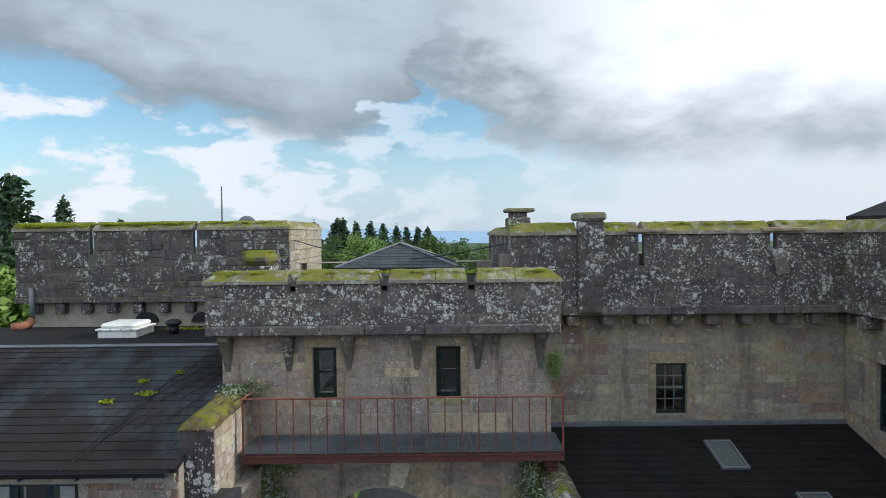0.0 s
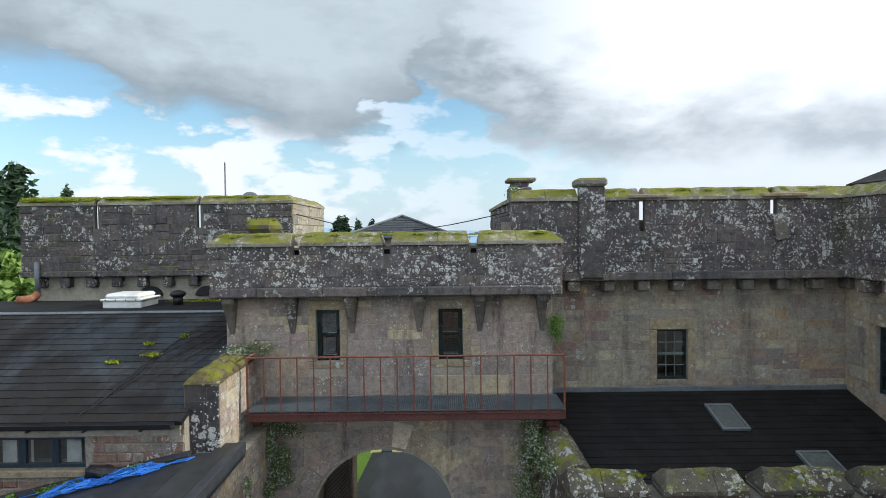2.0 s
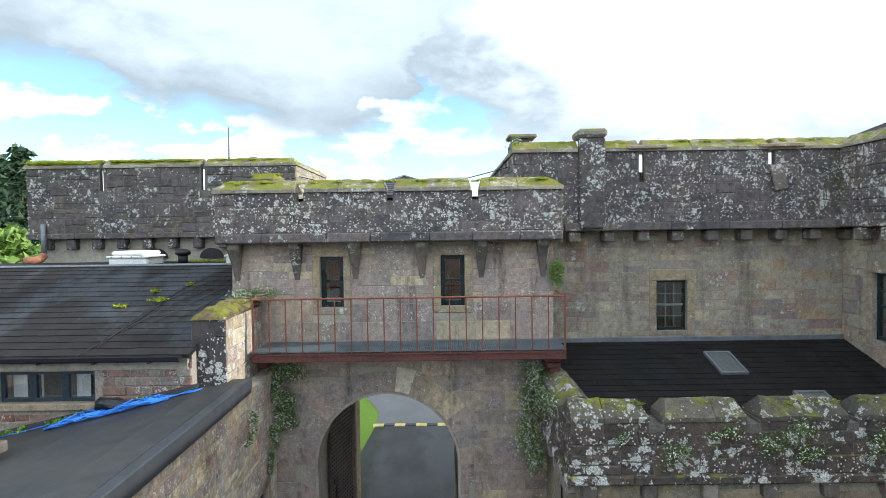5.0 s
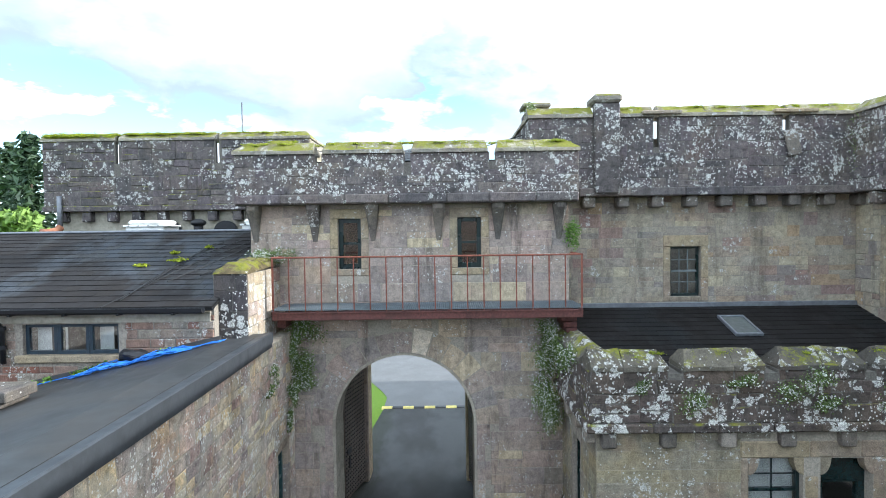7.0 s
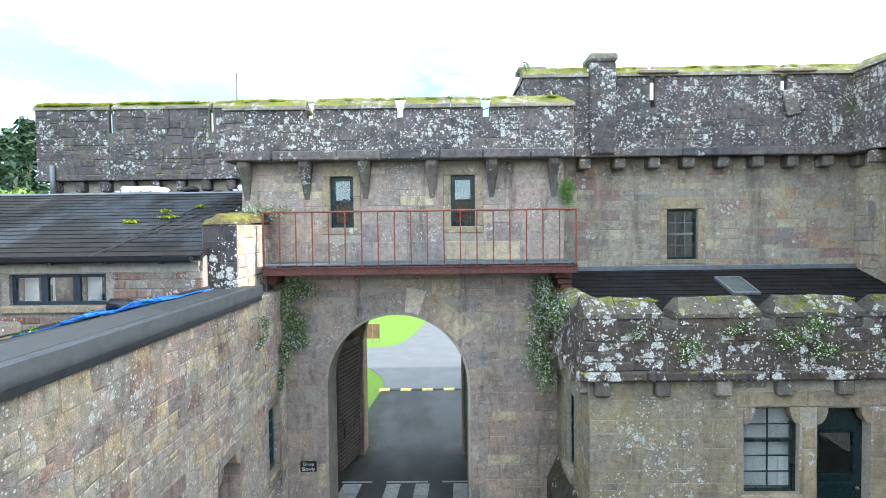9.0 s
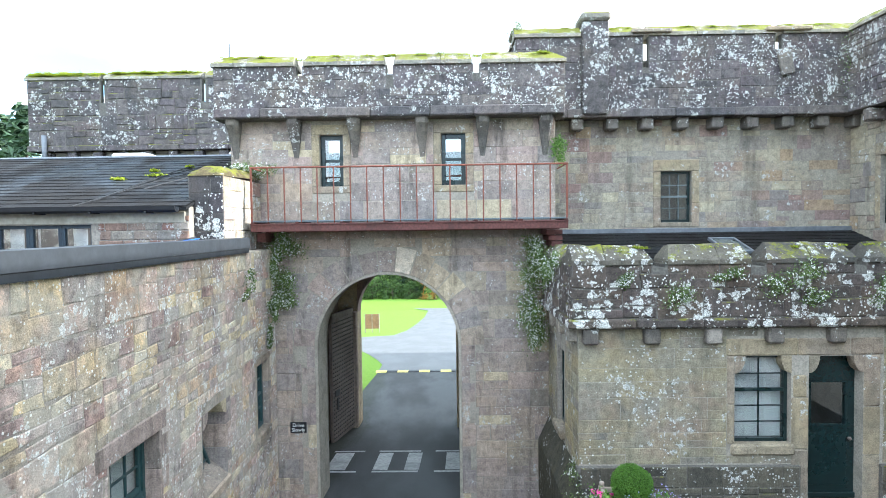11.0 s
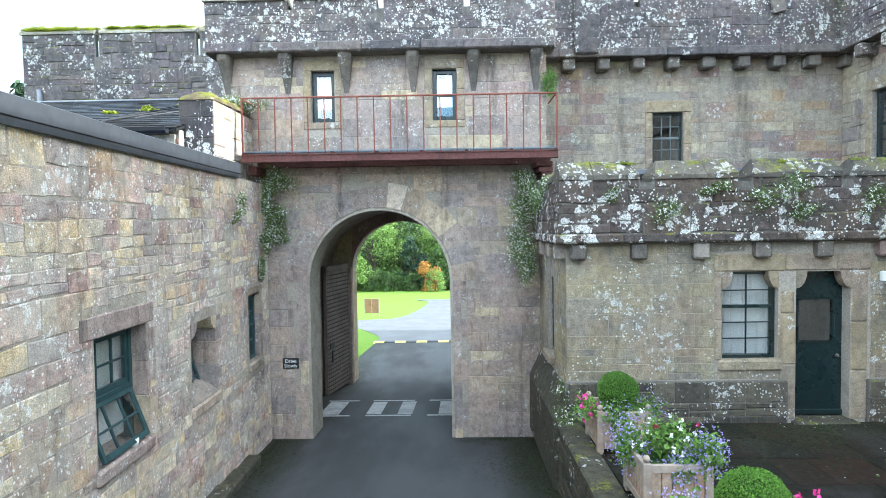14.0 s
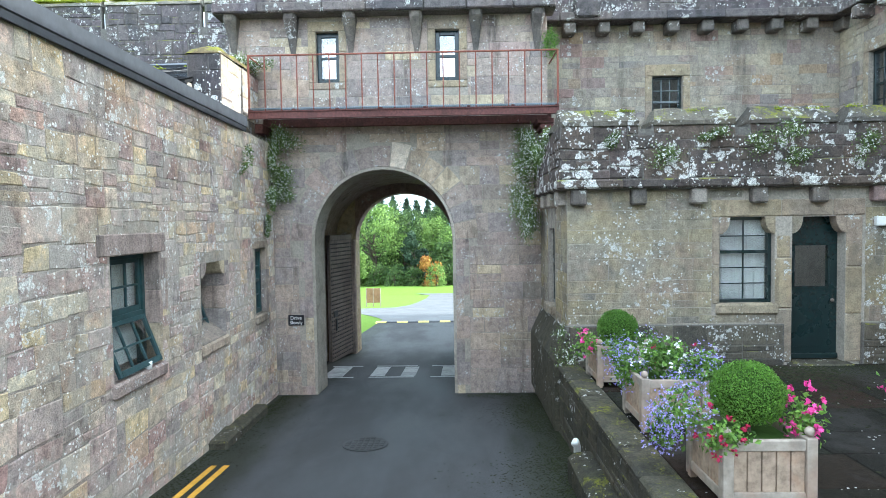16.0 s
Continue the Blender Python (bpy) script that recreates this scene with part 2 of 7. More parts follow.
RUBBLE = [(0.33, 0.28, 0.22), (0.45, 0.37, 0.235), (0.27, 0.18, 0.16), (0.30, 0.265, 0.24), (0.37, 0.285, 0.25), (0.47, 0.42, 0.32), (0.21, 0.175, 0.165), (0.34, 0.30, 0.27), (0.31, 0.24, 0.21)]
PORCH = [(0.30, 0.27, 0.19), (0.34, 0.29, 0.19), (0.27, 0.245, 0.20), (0.32, 0.285, 0.21), (0.25, 0.225, 0.19), (0.36, 0.30, 0.17)]
BUFF, GATE, DARK, RUBBLE, PORCH = cool(BUFF, -0.1), cool(GATE, -0.25), cool(DARK, 0.15), cool(RUBBLE, -0.08), cool(PORCH, 0.05)
S_WALL = stone_mat("weathered buff sandstone", [tuple(1.25 * x for x in c) for c in BUFF], lichen=0.05, soot=0.35, blot=9.0)
S_GATE = stone_mat("grey brown gate sandstone", [tuple(1.4 * x for x in c) for c in GATE], lichen=0.05, soot=0.6, blot=11.0)
S_PARAPET = stone_mat("dark lichened parapet stone", DARK, lichen=0.36, soot=0.35, moss=0.06, blot=8.5, specks=0.22, hue=0.4, pale=(0.38, 0.72, 0.82), rugged=1.0)
S_PARAPET_R = stone_mat("blackened battlement stone", [tuple(0.85 * x for x in c) for c in DARK], lichen=0.32, soot=0.4, moss=0.04, blot=9.0, specks=0.22, hue=0.4, pale=(0.36, 0.70, 0.80), rugged=1.0)
S_COPING = stone_mat("mossy coping stone", [(0.30, 0.275, 0.22), (0.36, 0.325, 0.25), (0.24, 0.225, 0.19)], lichen=0.2, moss=0.19, blot=9.0)
S_STRING = stone_mat("sooty string course stone", DARK, lichen=0.06, soot=0.5, blot=10.0, specks=0.05, rugged=0.6)
S_TOWER = stone_mat("dark mossy tower stone", [tuple(0.85 * x for x in c) for c in DARK], lichen=0.24, soot=0.45, moss=0.13, blot=8.0, specks=0.06, hue=0.4, pale=(0.3, 0.6, 0.72), rugged=1.0)
S_RUBBLE = stone_mat("mixed rubble sandstone", [tuple(1.42 * x for x in c) for c in RUBBLE], specks=0.2, lichen=0.18, soot=0.3, blot=9.0, grime=0.4, hue=0.5, wash=0.5, pale=(0.5, 0.8, 0.85), rugged=1.0)
S_REDRUB = stone_mat("red and grey rubble", [(0.30, 0.27, 0.22), (0.20, 0.085, 0.06), (0.33, 0.29, 0.24), (0.24, 0.12, 0.085), (0.26, 0.235, 0.20)], specks=0.06, lichen=0.06, soot=0.3, blot=10.0)
S_PORCH = stone_mat("yellow grey ashlar", [tuple(0.9 * x for x in c) for c in PORCH], specks=0.08, lichen=0.15, soot=0.3, blot=8.0, grime=0.4, hue=0.5)
S_PPAR = stone_mat("porch parapet stone", [(0.085, 0.07, 0.062), (0.125, 0.098, 0.078), (0.068, 0.06, 0.055), (0.105, 0.086, 0.078)], lichen=0.46, moss=0.09, soot=0.3, blot=5.5, specks=0.2, pale=(0.36, 0.70, 0.82), rugged=1.0)
S_PCOP = stone_mat("rough porch coping", [(0.115, 0.103, 0.083), (0.15, 0.134, 0.104), (0.095, 0.088, 0.076)], lichen=0.30, moss=0.12, soot=0.3, blot=7.0, specks=0.15)
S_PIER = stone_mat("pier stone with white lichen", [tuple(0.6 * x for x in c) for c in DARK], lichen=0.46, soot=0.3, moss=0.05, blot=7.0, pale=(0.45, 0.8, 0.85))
S_CORBEL = stone_mat("sooty corbel stone", [(0.15, 0.135, 0.12), (0.19, 0.165, 0.14), (0.12, 0.11, 0.10)], lichen=0.08, soot=0.6, blot=9.0)
S_DRESS = stone_mat("dressed sandstone", [(0.34, 0.28, 0.19), (0.29, 0.25, 0.19), (0.31, 0.25, 0.19)], lichen=0.05, soot=0.3, blot=9.0)
S_PALE = stone_mat("pale renewed sandstone", [(0.58, 0.50, 0.41), (0.54, 0.47, 0.38)], soot=0.1, blot=9.0)
S_PFOOT = stone_mat("lichened porch plinth stone", [(0.085, 0.078, 0.062), (0.15, 0.135, 0.10), (0.065, 0.06, 0.05)], lichen=0.27, moss=0.06, soot=0.5, blot=9.0, specks=0.15)
S_PLINTH = stone_mat("damp plinth stone", [(0.062, 0.058, 0.042), (0.085, 0.078, 0.056), (0.05, 0.048, 0.036)], lichen=0.05, moss=0.07, soot=0.5, blot=8.0, specks=0.01, rugged=0.8)
MORTAR_LIGHT = plain("pale lime pointing", (0.32, 0.285, 0.235), 0.95, var=0.3, scale=30.0, spec=0.1, rel=0.8)
MORTAR_PALE = stone_mat("pale lime pointing over rubble", [(0.40, 0.35, 0.285), (0.36, 0.315, 0.265)], specks=0.1, lichen=0.1, soot=0.3, blot=10.0, hue=0.5, wash=0.4)
MORTAR = plain("old lime mortar", (0.27, 0.24, 0.20), 0.95, var=0.35, scale=30.0, spec=0.1, rel=0.8)
MORTAR_DARK = plain("dark stained mortar", (0.13, 0.12, 0.105), 0.95, var=0.4, scale=30.0, spec=0.1, rel=0.8)
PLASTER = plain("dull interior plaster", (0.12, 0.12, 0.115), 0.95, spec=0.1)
RENDER = plain("pale cement render", (0.34, 0.31, 0.25), 0.9, var=0.2, spec=0.15, second=(0.2, 0.18, 0.14))
GLASS = glass_mat()
GREEN_PAINT = plain("dark green gloss paint", (0.008, 0.019, 0.019), 0.3, var=0.2, spec=0.5)
TEAL_PAINT = plain("weathered blue green paint", (0.02, 0.05, 0.052), 0.5, var=0.3, spec=0.4)
WHITE_PAINT = plain("off white paint", (0.72, 0.72, 0.68), 0.5, var=0.08)
CURTAIN = plain("white net curtain", (0.78, 0.78, 0.76), 0.9, var=0.06, spec=0.1)
RUST = plain("rusty red iron paint", (0.10, 0.038, 0.032), 0.75, var=0.4, scale=22.0, spec=0.3, second=(0.05, 0.028, 0.024))
RAIL_RUST = plain("rusted railing iron", (0.21, 0.075, 0.05), 0.8, var=0.45, scale=25.0, spec=0.25, second=(0.12, 0.05, 0.035))
GRATE = plain("galvanised walkway grating", (0.17, 0.20, 0.22), 0.5, metal=0.5, var=0.2)
LEAD = plain("grey lead sheet", (0.16, 0.17, 0.185), 0.5, metal=0.3, var=0.2, spec=0.4)
FELT_WET = plain("worn damp felt", (0.026, 0.027, 0.028), 0.5, var=0.4, scale=5.0, spec=0.42, second=(0.042, 0.037, 0.031))
FELT = plain("black roofing felt", (0.011, 0.011, 0.0115), 0.85, var=0.4, scale=8.0, spec=0.25, second=(0.02, 0.017, 0.014))
TRIM = plain("dark grey edge trim", (0.034, 0.038, 0.044), 0.5, var=0.2, spec=0.45)
SLAT_WOOD = plain("pale oak with orange stains", (0.33, 0.25, 0.18), 0.75, var=0.35, scale=14.0, spec=0.2, second=(0.34, 0.18, 0.10))
TIMBER = plain("pale weathered oak", (0.31, 0.265, 0.215), 0.75, var=0.3, scale=9.0, spec=0.2, second=(0.33, 0.20, 0.13))
CASTIRON = plain("grey cast iron", (0.03, 0.03, 0.03), 0.7, var=0.3)
IRON = plain("brown studded iron", (0.15, 0.118, 0.098), 0.7, metal=0.2, var=0.4, scale=15.0)
BLACK = plain("black paint", (0.012, 0.012, 0.014), 0.5, var=0.2)
ROPE = plain("blue polypropylene rope", (0.03, 0.16, 0.55), 0.6, var=0.25, scale=20.0)
CLAY = plain("terracotta", (0.30, 0.13, 0.07), 0.85, var=0.25)
BOARD = plain("brown notice board wood", (0.26, 0.14, 0.07), 0.7, var=0.25)


def slate_mat(name, tones, stain):
    m, n, b, out = shader(name)
    pos = n.add("ShaderNodeNewGeometry").outputs["Position"]
    rnd = piece_random(n)
    col = n.ramp(rnd, [((i + 0.5) / len(tones), c) for i, c in enumerate(tones)])
    g = n.noise(pos, 22.0, 5.0, 0.65)
    col = n.mix(1.0, col, n.ramp(g, [(0.3, (0.65, 0.65, 0.65)), (0.7, (1.3, 1.3, 1.3))]), "MULTIPLY")
    big = n.noise(n.vmath("MULTIPLY", pos, (0.8, 0.5, 0.5)), 0.8, 5.0, 0.6)
    col = n.mix(n.step(big, 0.38, 0.52, 0.0, stain), col, (0.017, 0.0125, 0.0095))
    setin(n, b, color=col, rough=n.step(big, 0.4, 0.6, 0.55, 0.85), spec=0.14, normal=bump(n, g, 0.5, 0.006))
    return m


SLATE = slate_mat("blue grey slate", [(0.040, 0.046, 0.054), (0.052, 0.058, 0.067), (0.032, 0.036, 0.042), (0.043, 0.045, 0.047)], 0.72)
SLATE_HIP = slate_mat("clean grey slate", [(0.075, 0.082, 0.09), (0.09, 0.097, 0.105), (0.065, 0.07, 0.078)], 0.25)
SLATE_DARK = slate_mat("blackened slate", [(0.013, 0.0135, 0.0145), (0.016, 0.0165, 0.0175), (0.010, 0.0105, 0.011)], 0.4)


def asphalt():
    m, n, b, out = shader("damp asphalt")
    pos = n.add("ShaderNodeNewGeometry").outputs["Position"]
    fine = n.noise(pos, 70.0, 3.0, 0.7)
    big = n.noise(n.vmath("MULTIPLY", pos, (1.0, 0.35, 1.0)), 0.7, 5.0, 0.6)
    col = n.ramp(fine, [(0.3, (0.026, 0.027, 0.028)), (0.7, (0.068, 0.069, 0.07))])
    col = n.mix(n.step(big, 0.42, 0.62, 0.0, 0.5), col, (0.035, 0.034, 0.033))
    dirt = n.noise(n.vmath("MULTIPLY", pos, (1.6, 0.5, 1.0)), 1.0, 6.0, 0.7)
    xx = n.add("ShaderNodeSeparateXYZ", {0: pos}).outputs[0]
    verge = n.math("ADD", n.math("ABSOLUTE", n.math("ADD", xx, 0.85)), n.math("MULTIPLY", dirt, 1.6))
    col = n.mix(n.step(verge, 2.45, 3.05, 0.0, 0.88), col, (0.015, 0.017, 0.009))
    # beyond the ramp the colour is raised, so sunlit brightness is painted in
    yy = n.add("ShaderNodeSeparateXYZ", {0: pos}).outputs[1]
    col = n.mix(n.step(yy, 26.7, 27.2), col, n.ramp(fine, [(0.3, (0.11, 0.11, 0.11)), (0.7, (0.16, 0.16, 0.16))]))
    setin(n, b, color=col, rough=n.step(big, 0.35, 0.65, 0.62, 0.8), spec=0.3, normal=bump(n, fine, 0.6, 0.006))
    return m


def grass_mat():
    m, n, b, out = shader("mown grass")
    pos = n.add("ShaderNodeNewGeometry").outputs["Position"]
    a = n.noise(pos, 9.0, 5.0, 0.7)
    c = n.noise(pos, 0.08, 4.0)
    col = n.ramp(a, [(0.3, (0.10, 0.175, 0.025)), (0.7, (0.20, 0.32, 0.045))])
    col = n.mix(n.step(c, 0.4, 0.65, 0.0, 0.5), col, (0.14, 0.22, 0.03))
    yy = n.add("ShaderNodeSeparateXYZ", {0: pos}).outputs[1]
    fields = n.ramp(n.noise(pos, 0.006, 3.0), [(0.35, (0.03, 0.055, 0.035)), (0.5, (0.08, 0.12, 0.05)), (0.65, (0.05, 0.08, 0.06))])
    col = n.mix(n.step(yy, 170.0, 400.0), col, fields)
    setin(n, b, color=col, rough=0.9, spec=0.1, normal=bump(n, a, 0.8, 0.05))
    return m


ASPHALT, GRASS = asphalt(), grass_mat()
PAVING = stone_mat("damp terrace paving", [(0.013, 0.012, 0.009), (0.026, 0.014, 0.009), (0.015, 0.015, 0.010)], specks=0.02, lichen=0.0, moss=0.0, soot=0.3, blot=12.0)
ROAD_WHITE = plain("worn white road paint", (0.42, 0.42, 0.41), 0.8, var=0.3, scale=16.0, second=(0.2, 0.2, 0.2))
ROAD_YELLOW = plain("worn yellow road paint", (0.55, 0.30, 0.03), 0.8, var=0.25, scale=16.0)
L_BOX = leafy("box leaves", (0.05, 0.115, 0.016), (0.135, 0.26, 0.035))
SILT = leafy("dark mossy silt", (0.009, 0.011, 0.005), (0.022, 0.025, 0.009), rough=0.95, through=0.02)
L_GREEN = leafy("fresh green leaves", (0.06, 0.12, 0.025), (0.16, 0.28, 0.05))
S_MOSSY = stone_mat("stone under thick moss", [(0.12, 0.11, 0.09), (0.15, 0.14, 0.1)], moss=0.5)
L_FLEA = leafy("dark trailing leaves", (0.042, 0.072, 0.02), (0.15, 0.215, 0.058))
L_MOSS = leafy("bright moss", (0.14, 0.18, 0.015), (0.30, 0.34, 0.03), rough=0.9)
L_TREE = leafy("tree leaves", (0.026, 0.054, 0.018), (0.095, 0.15, 0.04))
L_LIME = leafy("pale green leaves", (0.09, 0.16, 0.035), (0.22, 0.32, 0.08))
L_FIR = leafy("conifer needles", (0.022, 0.045, 0.026), (0.055, 0.09, 0.045), through=0.1)
L_AUTUMN = leafy("autumn leaves", (0.32, 0.10, 0.03), (0.38, 0.24, 0.05))
L_DARKMOSS = leafy("dark ground moss", (0.018, 0.026, 0.008), (0.04, 0.05, 0.014), rough=0.9)
BARK = plain("grey brown bark", (0.10, 0.08, 0.06), 0.95, var=0.4, spec=0.1)
PETAL_W = leafy("white petals", (0.7, 0.7, 0.66), (0.85, 0.85, 0.82))
PETAL_P = leafy("pink petals", (0.6, 0.03, 0.22), (0.8, 0.10, 0.38))
PETAL_R = leafy("dark red petals", (0.25, 0.01, 0.04), (0.42, 0.02, 0.08))
PETAL_B = leafy("violet blue petals", (0.26, 0.22, 0.58), (0.46, 0.41, 0.78))


# ---- building helpers ----
class Geo:
    """Collects vertices and faces for one mesh."""

    def __init__(self):
        self.v, self.f = [], []

    def face_box(self, p):
        i = len(self.v)
        self.v += p
        self.f += [tuple(i + k for k in q) for q in ((3, 2, 1, 0), (4, 5, 6, 7), (0, 1, 5, 4), (1, 2, 6, 5), (2, 3, 7, 6), (3, 0, 4, 7))]
        return self

    def box(self, x0, x1, y0, y1, z0, z1, m=None):
        p = [Vector(c) for c in ((x0, y0, z0), (x1, y0, z0), (x1, y1, z0), (x0, y1, z0), (x0, y0, z1), (x1, y0, z1), (x1, y1, z1), (x0, y1, z1))]
        return self.face_box([tuple(m @ c) if m else tuple(c) for c in p])

    def soft(self, x0, x1, y0, y1, z0, z1, c=0.01, m=None):
        """A box with all edges chamfered."""
        c = min(c, (x1 - x0) * 0.45, (y1 - y0) * 0.45, (z1 - z0) * 0.45)
        i = len(self.v)
        X, Y, Z = (x0, x1), (y0, y1), (z0, z1)
        s = (1, -1)
        idx = {}
        for a in (0, 1):
            for b in (0, 1):
                for d in (0, 1):
                    for k, q in enumerate(((X[a], Y[b] + s[b] * c, Z[d] + s[d] * c), (X[a] + s[a] * c, Y[b], Z[d] + s[d] * c), (X[a] + s[a] * c, Y[b] + s[b] * c, Z[d]))):
                        idx[a, b, d, k] = len(self.v)
                        self.v.append(tuple(m @ Vector(q)) if m else q)
        def quad(pts, n):
            a, b, d = (Vector(self.v[p]) for p in pts[:3])
            nn = (b - a).cross(d - a)
            w = (m.to_3x3() @ Vector(n)) if m else Vector(n)
            self.f.append(tuple(pts) if nn.dot(w) > 0 else tuple(reversed(pts)))
        for a in (0, 1):
            n1 = 2 * a - 1
            quad([idx[a, 0, 0, 0], idx[a, 1, 0, 0], idx[a, 1, 1, 0], idx[a, 0, 1, 0]], (n1, 0, 0))
            quad([idx[0, a, 0, 1], idx[1, a, 0, 1], idx[1, a, 1, 1], idx[0, a, 1, 1]], (0, n1, 0))
            quad([idx[0, 0, a, 2], idx[1, 0, a, 2], idx[1, 1, a, 2], idx[0, 1, a, 2]], (0, 0, n1))
            for b in (0, 1):
                n2 = 2 * b - 1
                quad([idx[a, b, 0, 0], idx[a, b, 1, 0], idx[a, b, 1, 1], idx[a, b, 0, 1]], (n1, n2, 0))
                quad([idx[a, 0, b, 0], idx[a, 1, b, 0], idx[a, 1, b, 2], idx[a, 0, b, 2]], (n1, 0, n2))
                quad([idx[0, a, b, 1], idx[1, a, b, 1], idx[1, a, b, 2], idx[0, a, b, 2]], (0, n1, n2))
                for d in (0, 1):
                    quad([idx[a, b, d, 0], idx[a, b, d, 1], idx[a, b, d, 2]], (n1, n2, 2 * d - 1))
        return self

    def prism(self, poly, axis, a, b):
        """Extrudes a polygon of (p, q) along x, y or z from a to b."""
        def at(p, q, w):
            return (w, p, q) if axis == "x" else (p, w, q) if axis == "y" else (p, q, w)
        i, n = len(self.v), len(poly)
        self.v += [at(p, q, a) for p, q in poly] + [at(p, q, b) for p, q in poly]
        self.f += [tuple(range(i, i + n)), tuple(range(i + 2 * n - 1, i + n - 1, -1))]
        self.f += [(i + k, i + n + k, i + n + (k + 1) % n, i + (k + 1) % n) for k in range(n)]
        return self

    def tube(self, pts, r, sides=8, r2=None, caps=True):
        """A round bar along points, tapering from r to r2."""
        i, n = len(self.v), len(pts)
        pts = [Vector(p) for p in pts]
        for k, p in enumerate(pts):
            d = (pts[min(k + 1, n - 1)] - pts[max(k - 1, 0)]).normalized()
            s = d.cross(Vector((0, 0, 1)) if abs(d.z) < 0.95 else Vector((1, 0, 0))).normalized()
            t = s.cross(d)
            rr = r + ((r2 if r2 is not None else r) - r) * k / max(1, n - 1)
            self.v += [tuple(p + (s * math.cos(6.28319 * j / sides) + t * math.sin(6.28319 * j / sides)) * rr) for j in range(sides)]
        for k in range(n - 1):
            for j in range(sides):
                a, b = i + k * sides + j, i + k * sides + (j + 1) % sides
                self.f.append((a, b, b + sides, a + sides))
        if caps:
            self.f += [tuple(range(i + sides - 1, i - 1, -1)), tuple(range(i + (n - 1) * sides, i + n * sides))]
        return self

    def ball(self, c, rx, ry=None, rz=None, seg=10, rings=6):
        ry, rz = ry or rx, rz or rx
        i = len(self.v)
        for a in range(rings + 1):
            t = math.pi * a / rings
            for b in range(seg):
                p = 2 * math.pi * b / seg
                self.v.append((c[0] + rx * math.sin(t) * math.cos(p), c[1] + ry * math.sin(t) * math.sin(p), c[2] + rz * math.cos(t)))
        for a in range(rings):
            for b in range(seg):
                q = (i + a * seg + b, i + (a + 1) * seg + b, i + (a + 1) * seg + (b + 1) % seg, i + a * seg + (b + 1) % seg)
                self.f.append(q)
        return self

    def leaf(self, c, size, rng, flat=0.0, shape=1.6):
        """One leaf: a folded diamond, turned at random."""
        d = Vector((rng.gauss(0, 1), rng.gauss(0, 1), rng.gauss(0, 1) * (1 - flat) + flat * 0.3)).normalized()
        s = d.cross(Vector((rng.gauss(0, 1), rng.gauss(0, 1), rng.gauss(0, 1)))).normalized()
        k = d.cross(s) * size * 0.15
        c = Vector(c)
        i = len(self.v)
        self.v += [tuple(c - d * size * 0.5), tuple(c + s * size * 0.5 / shape + k), tuple(c + d * size * 0.5), tuple(c - s * size * 0.5 / shape + k)]
        self.f += [(i, i + 1, i + 2, i + 3)]


def part(name, geo, mat, parent=None, label="", smooth=False):
    me = bpy.data.meshes.new(name)
    me.from_pydata(geo.v, [], geo.f)
    me.materials.append(mat)
    if smooth:
        me.polygons.foreach_set("use_smooth", [True] * len(me.polygons))
    ob = new(name, me)
    if parent is not None:
        ob.parent = parent
        ob.matrix_parent_inverse = parent.matrix_world.inverted() if parent.matrix_world != Matrix() else Matrix()
    if label:
        ob["label"] = label
    return ob


def empty(name, label="", category="", kind="", group=""):
    return tagged(new(name), label, category, group, kind)


def struct(name, geo, mat, label, category="wall"):
    return tagged(part(name, geo, mat), label, category, "", "structure")


def slab(axis, plane, thick, u0, u1, z0, z1, holes=()):
    """A wall with holes right through it: axis 'y' faces -y at y = plane, axis 'x' has its face at x = plane and grows by thick."""
    us = sorted({u0, u1, *[min(max(h[k], u0), u1) for h in holes for k in (0, 1)]})
    zs = sorted({z0, z1, *[min(max(h[k], z0), z1) for h in holes for k in (2, 3)]})
    g = Geo()
    for a, b in zip(us, us[1:]):
        run = None
        for c, d in [*zip(zs, zs[1:]), (None, None)]:
            solid = c is not None and not any(h[0] - 1e-6 <= a and b <= h[1] + 1e-6 and h[2] - 1e-6 <= c and d <= h[3] + 1e-6 for h in holes)
            if solid:
                run = (run[0], d) if run else (c, d)
            elif run:
                lo, hi = sorted((plane, plane + thick))
                g.box(a, b, lo, hi, *run) if axis == "y" else g.box(lo, hi, a, b, *run)
                run = None
    return g


def one_stone(g, O, U, N, u0, u1, z0, z1, out, rng, rough=0.006):
    ch = min(0.016, 0.003 + out * 0.8, (u1 - u0) * 0.2, (z1 - z0) * 0.2)
    def P(u, z, n):
        return tuple(O + U * u + Vector((0, 0, z)) + N * n)
    i = len(g.v)
    j = [(rng.uniform(-rough, rough), rng.uniform(-rough, rough), rng.uniform(-0.001, 0.001)) for _ in range(4)]
    c = ((u0, z0), (u1, z0), (u1, z1), (u0, z1))
    s = ((1, 1), (-1, 1), (-1, -1), (1, -1))
    g.v += [P(a + q[0], b + q[1], -0.02) for (a, b), q in zip(c, j)]
    g.v += [P(a + q[0], b + q[1], max(out - ch, 0.0005)) for (a, b), q in zip(c, j)]
    g.v += [P(a + q[0] + t[0] * ch, b + q[1] + t[1] * ch, out + q[2]) for (a, b), q, t in zip(c, j, s)]
    for k in range(4):
        l = (k + 1) % 4
        g.f += [(i + k, i + l, i + 4 + l, i + 4 + k), (i + 4 + k, i + 4 + l, i + 8 + l, i + 8 + k)]
    g.f.append((i + 8, i + 9, i + 10, i + 11))


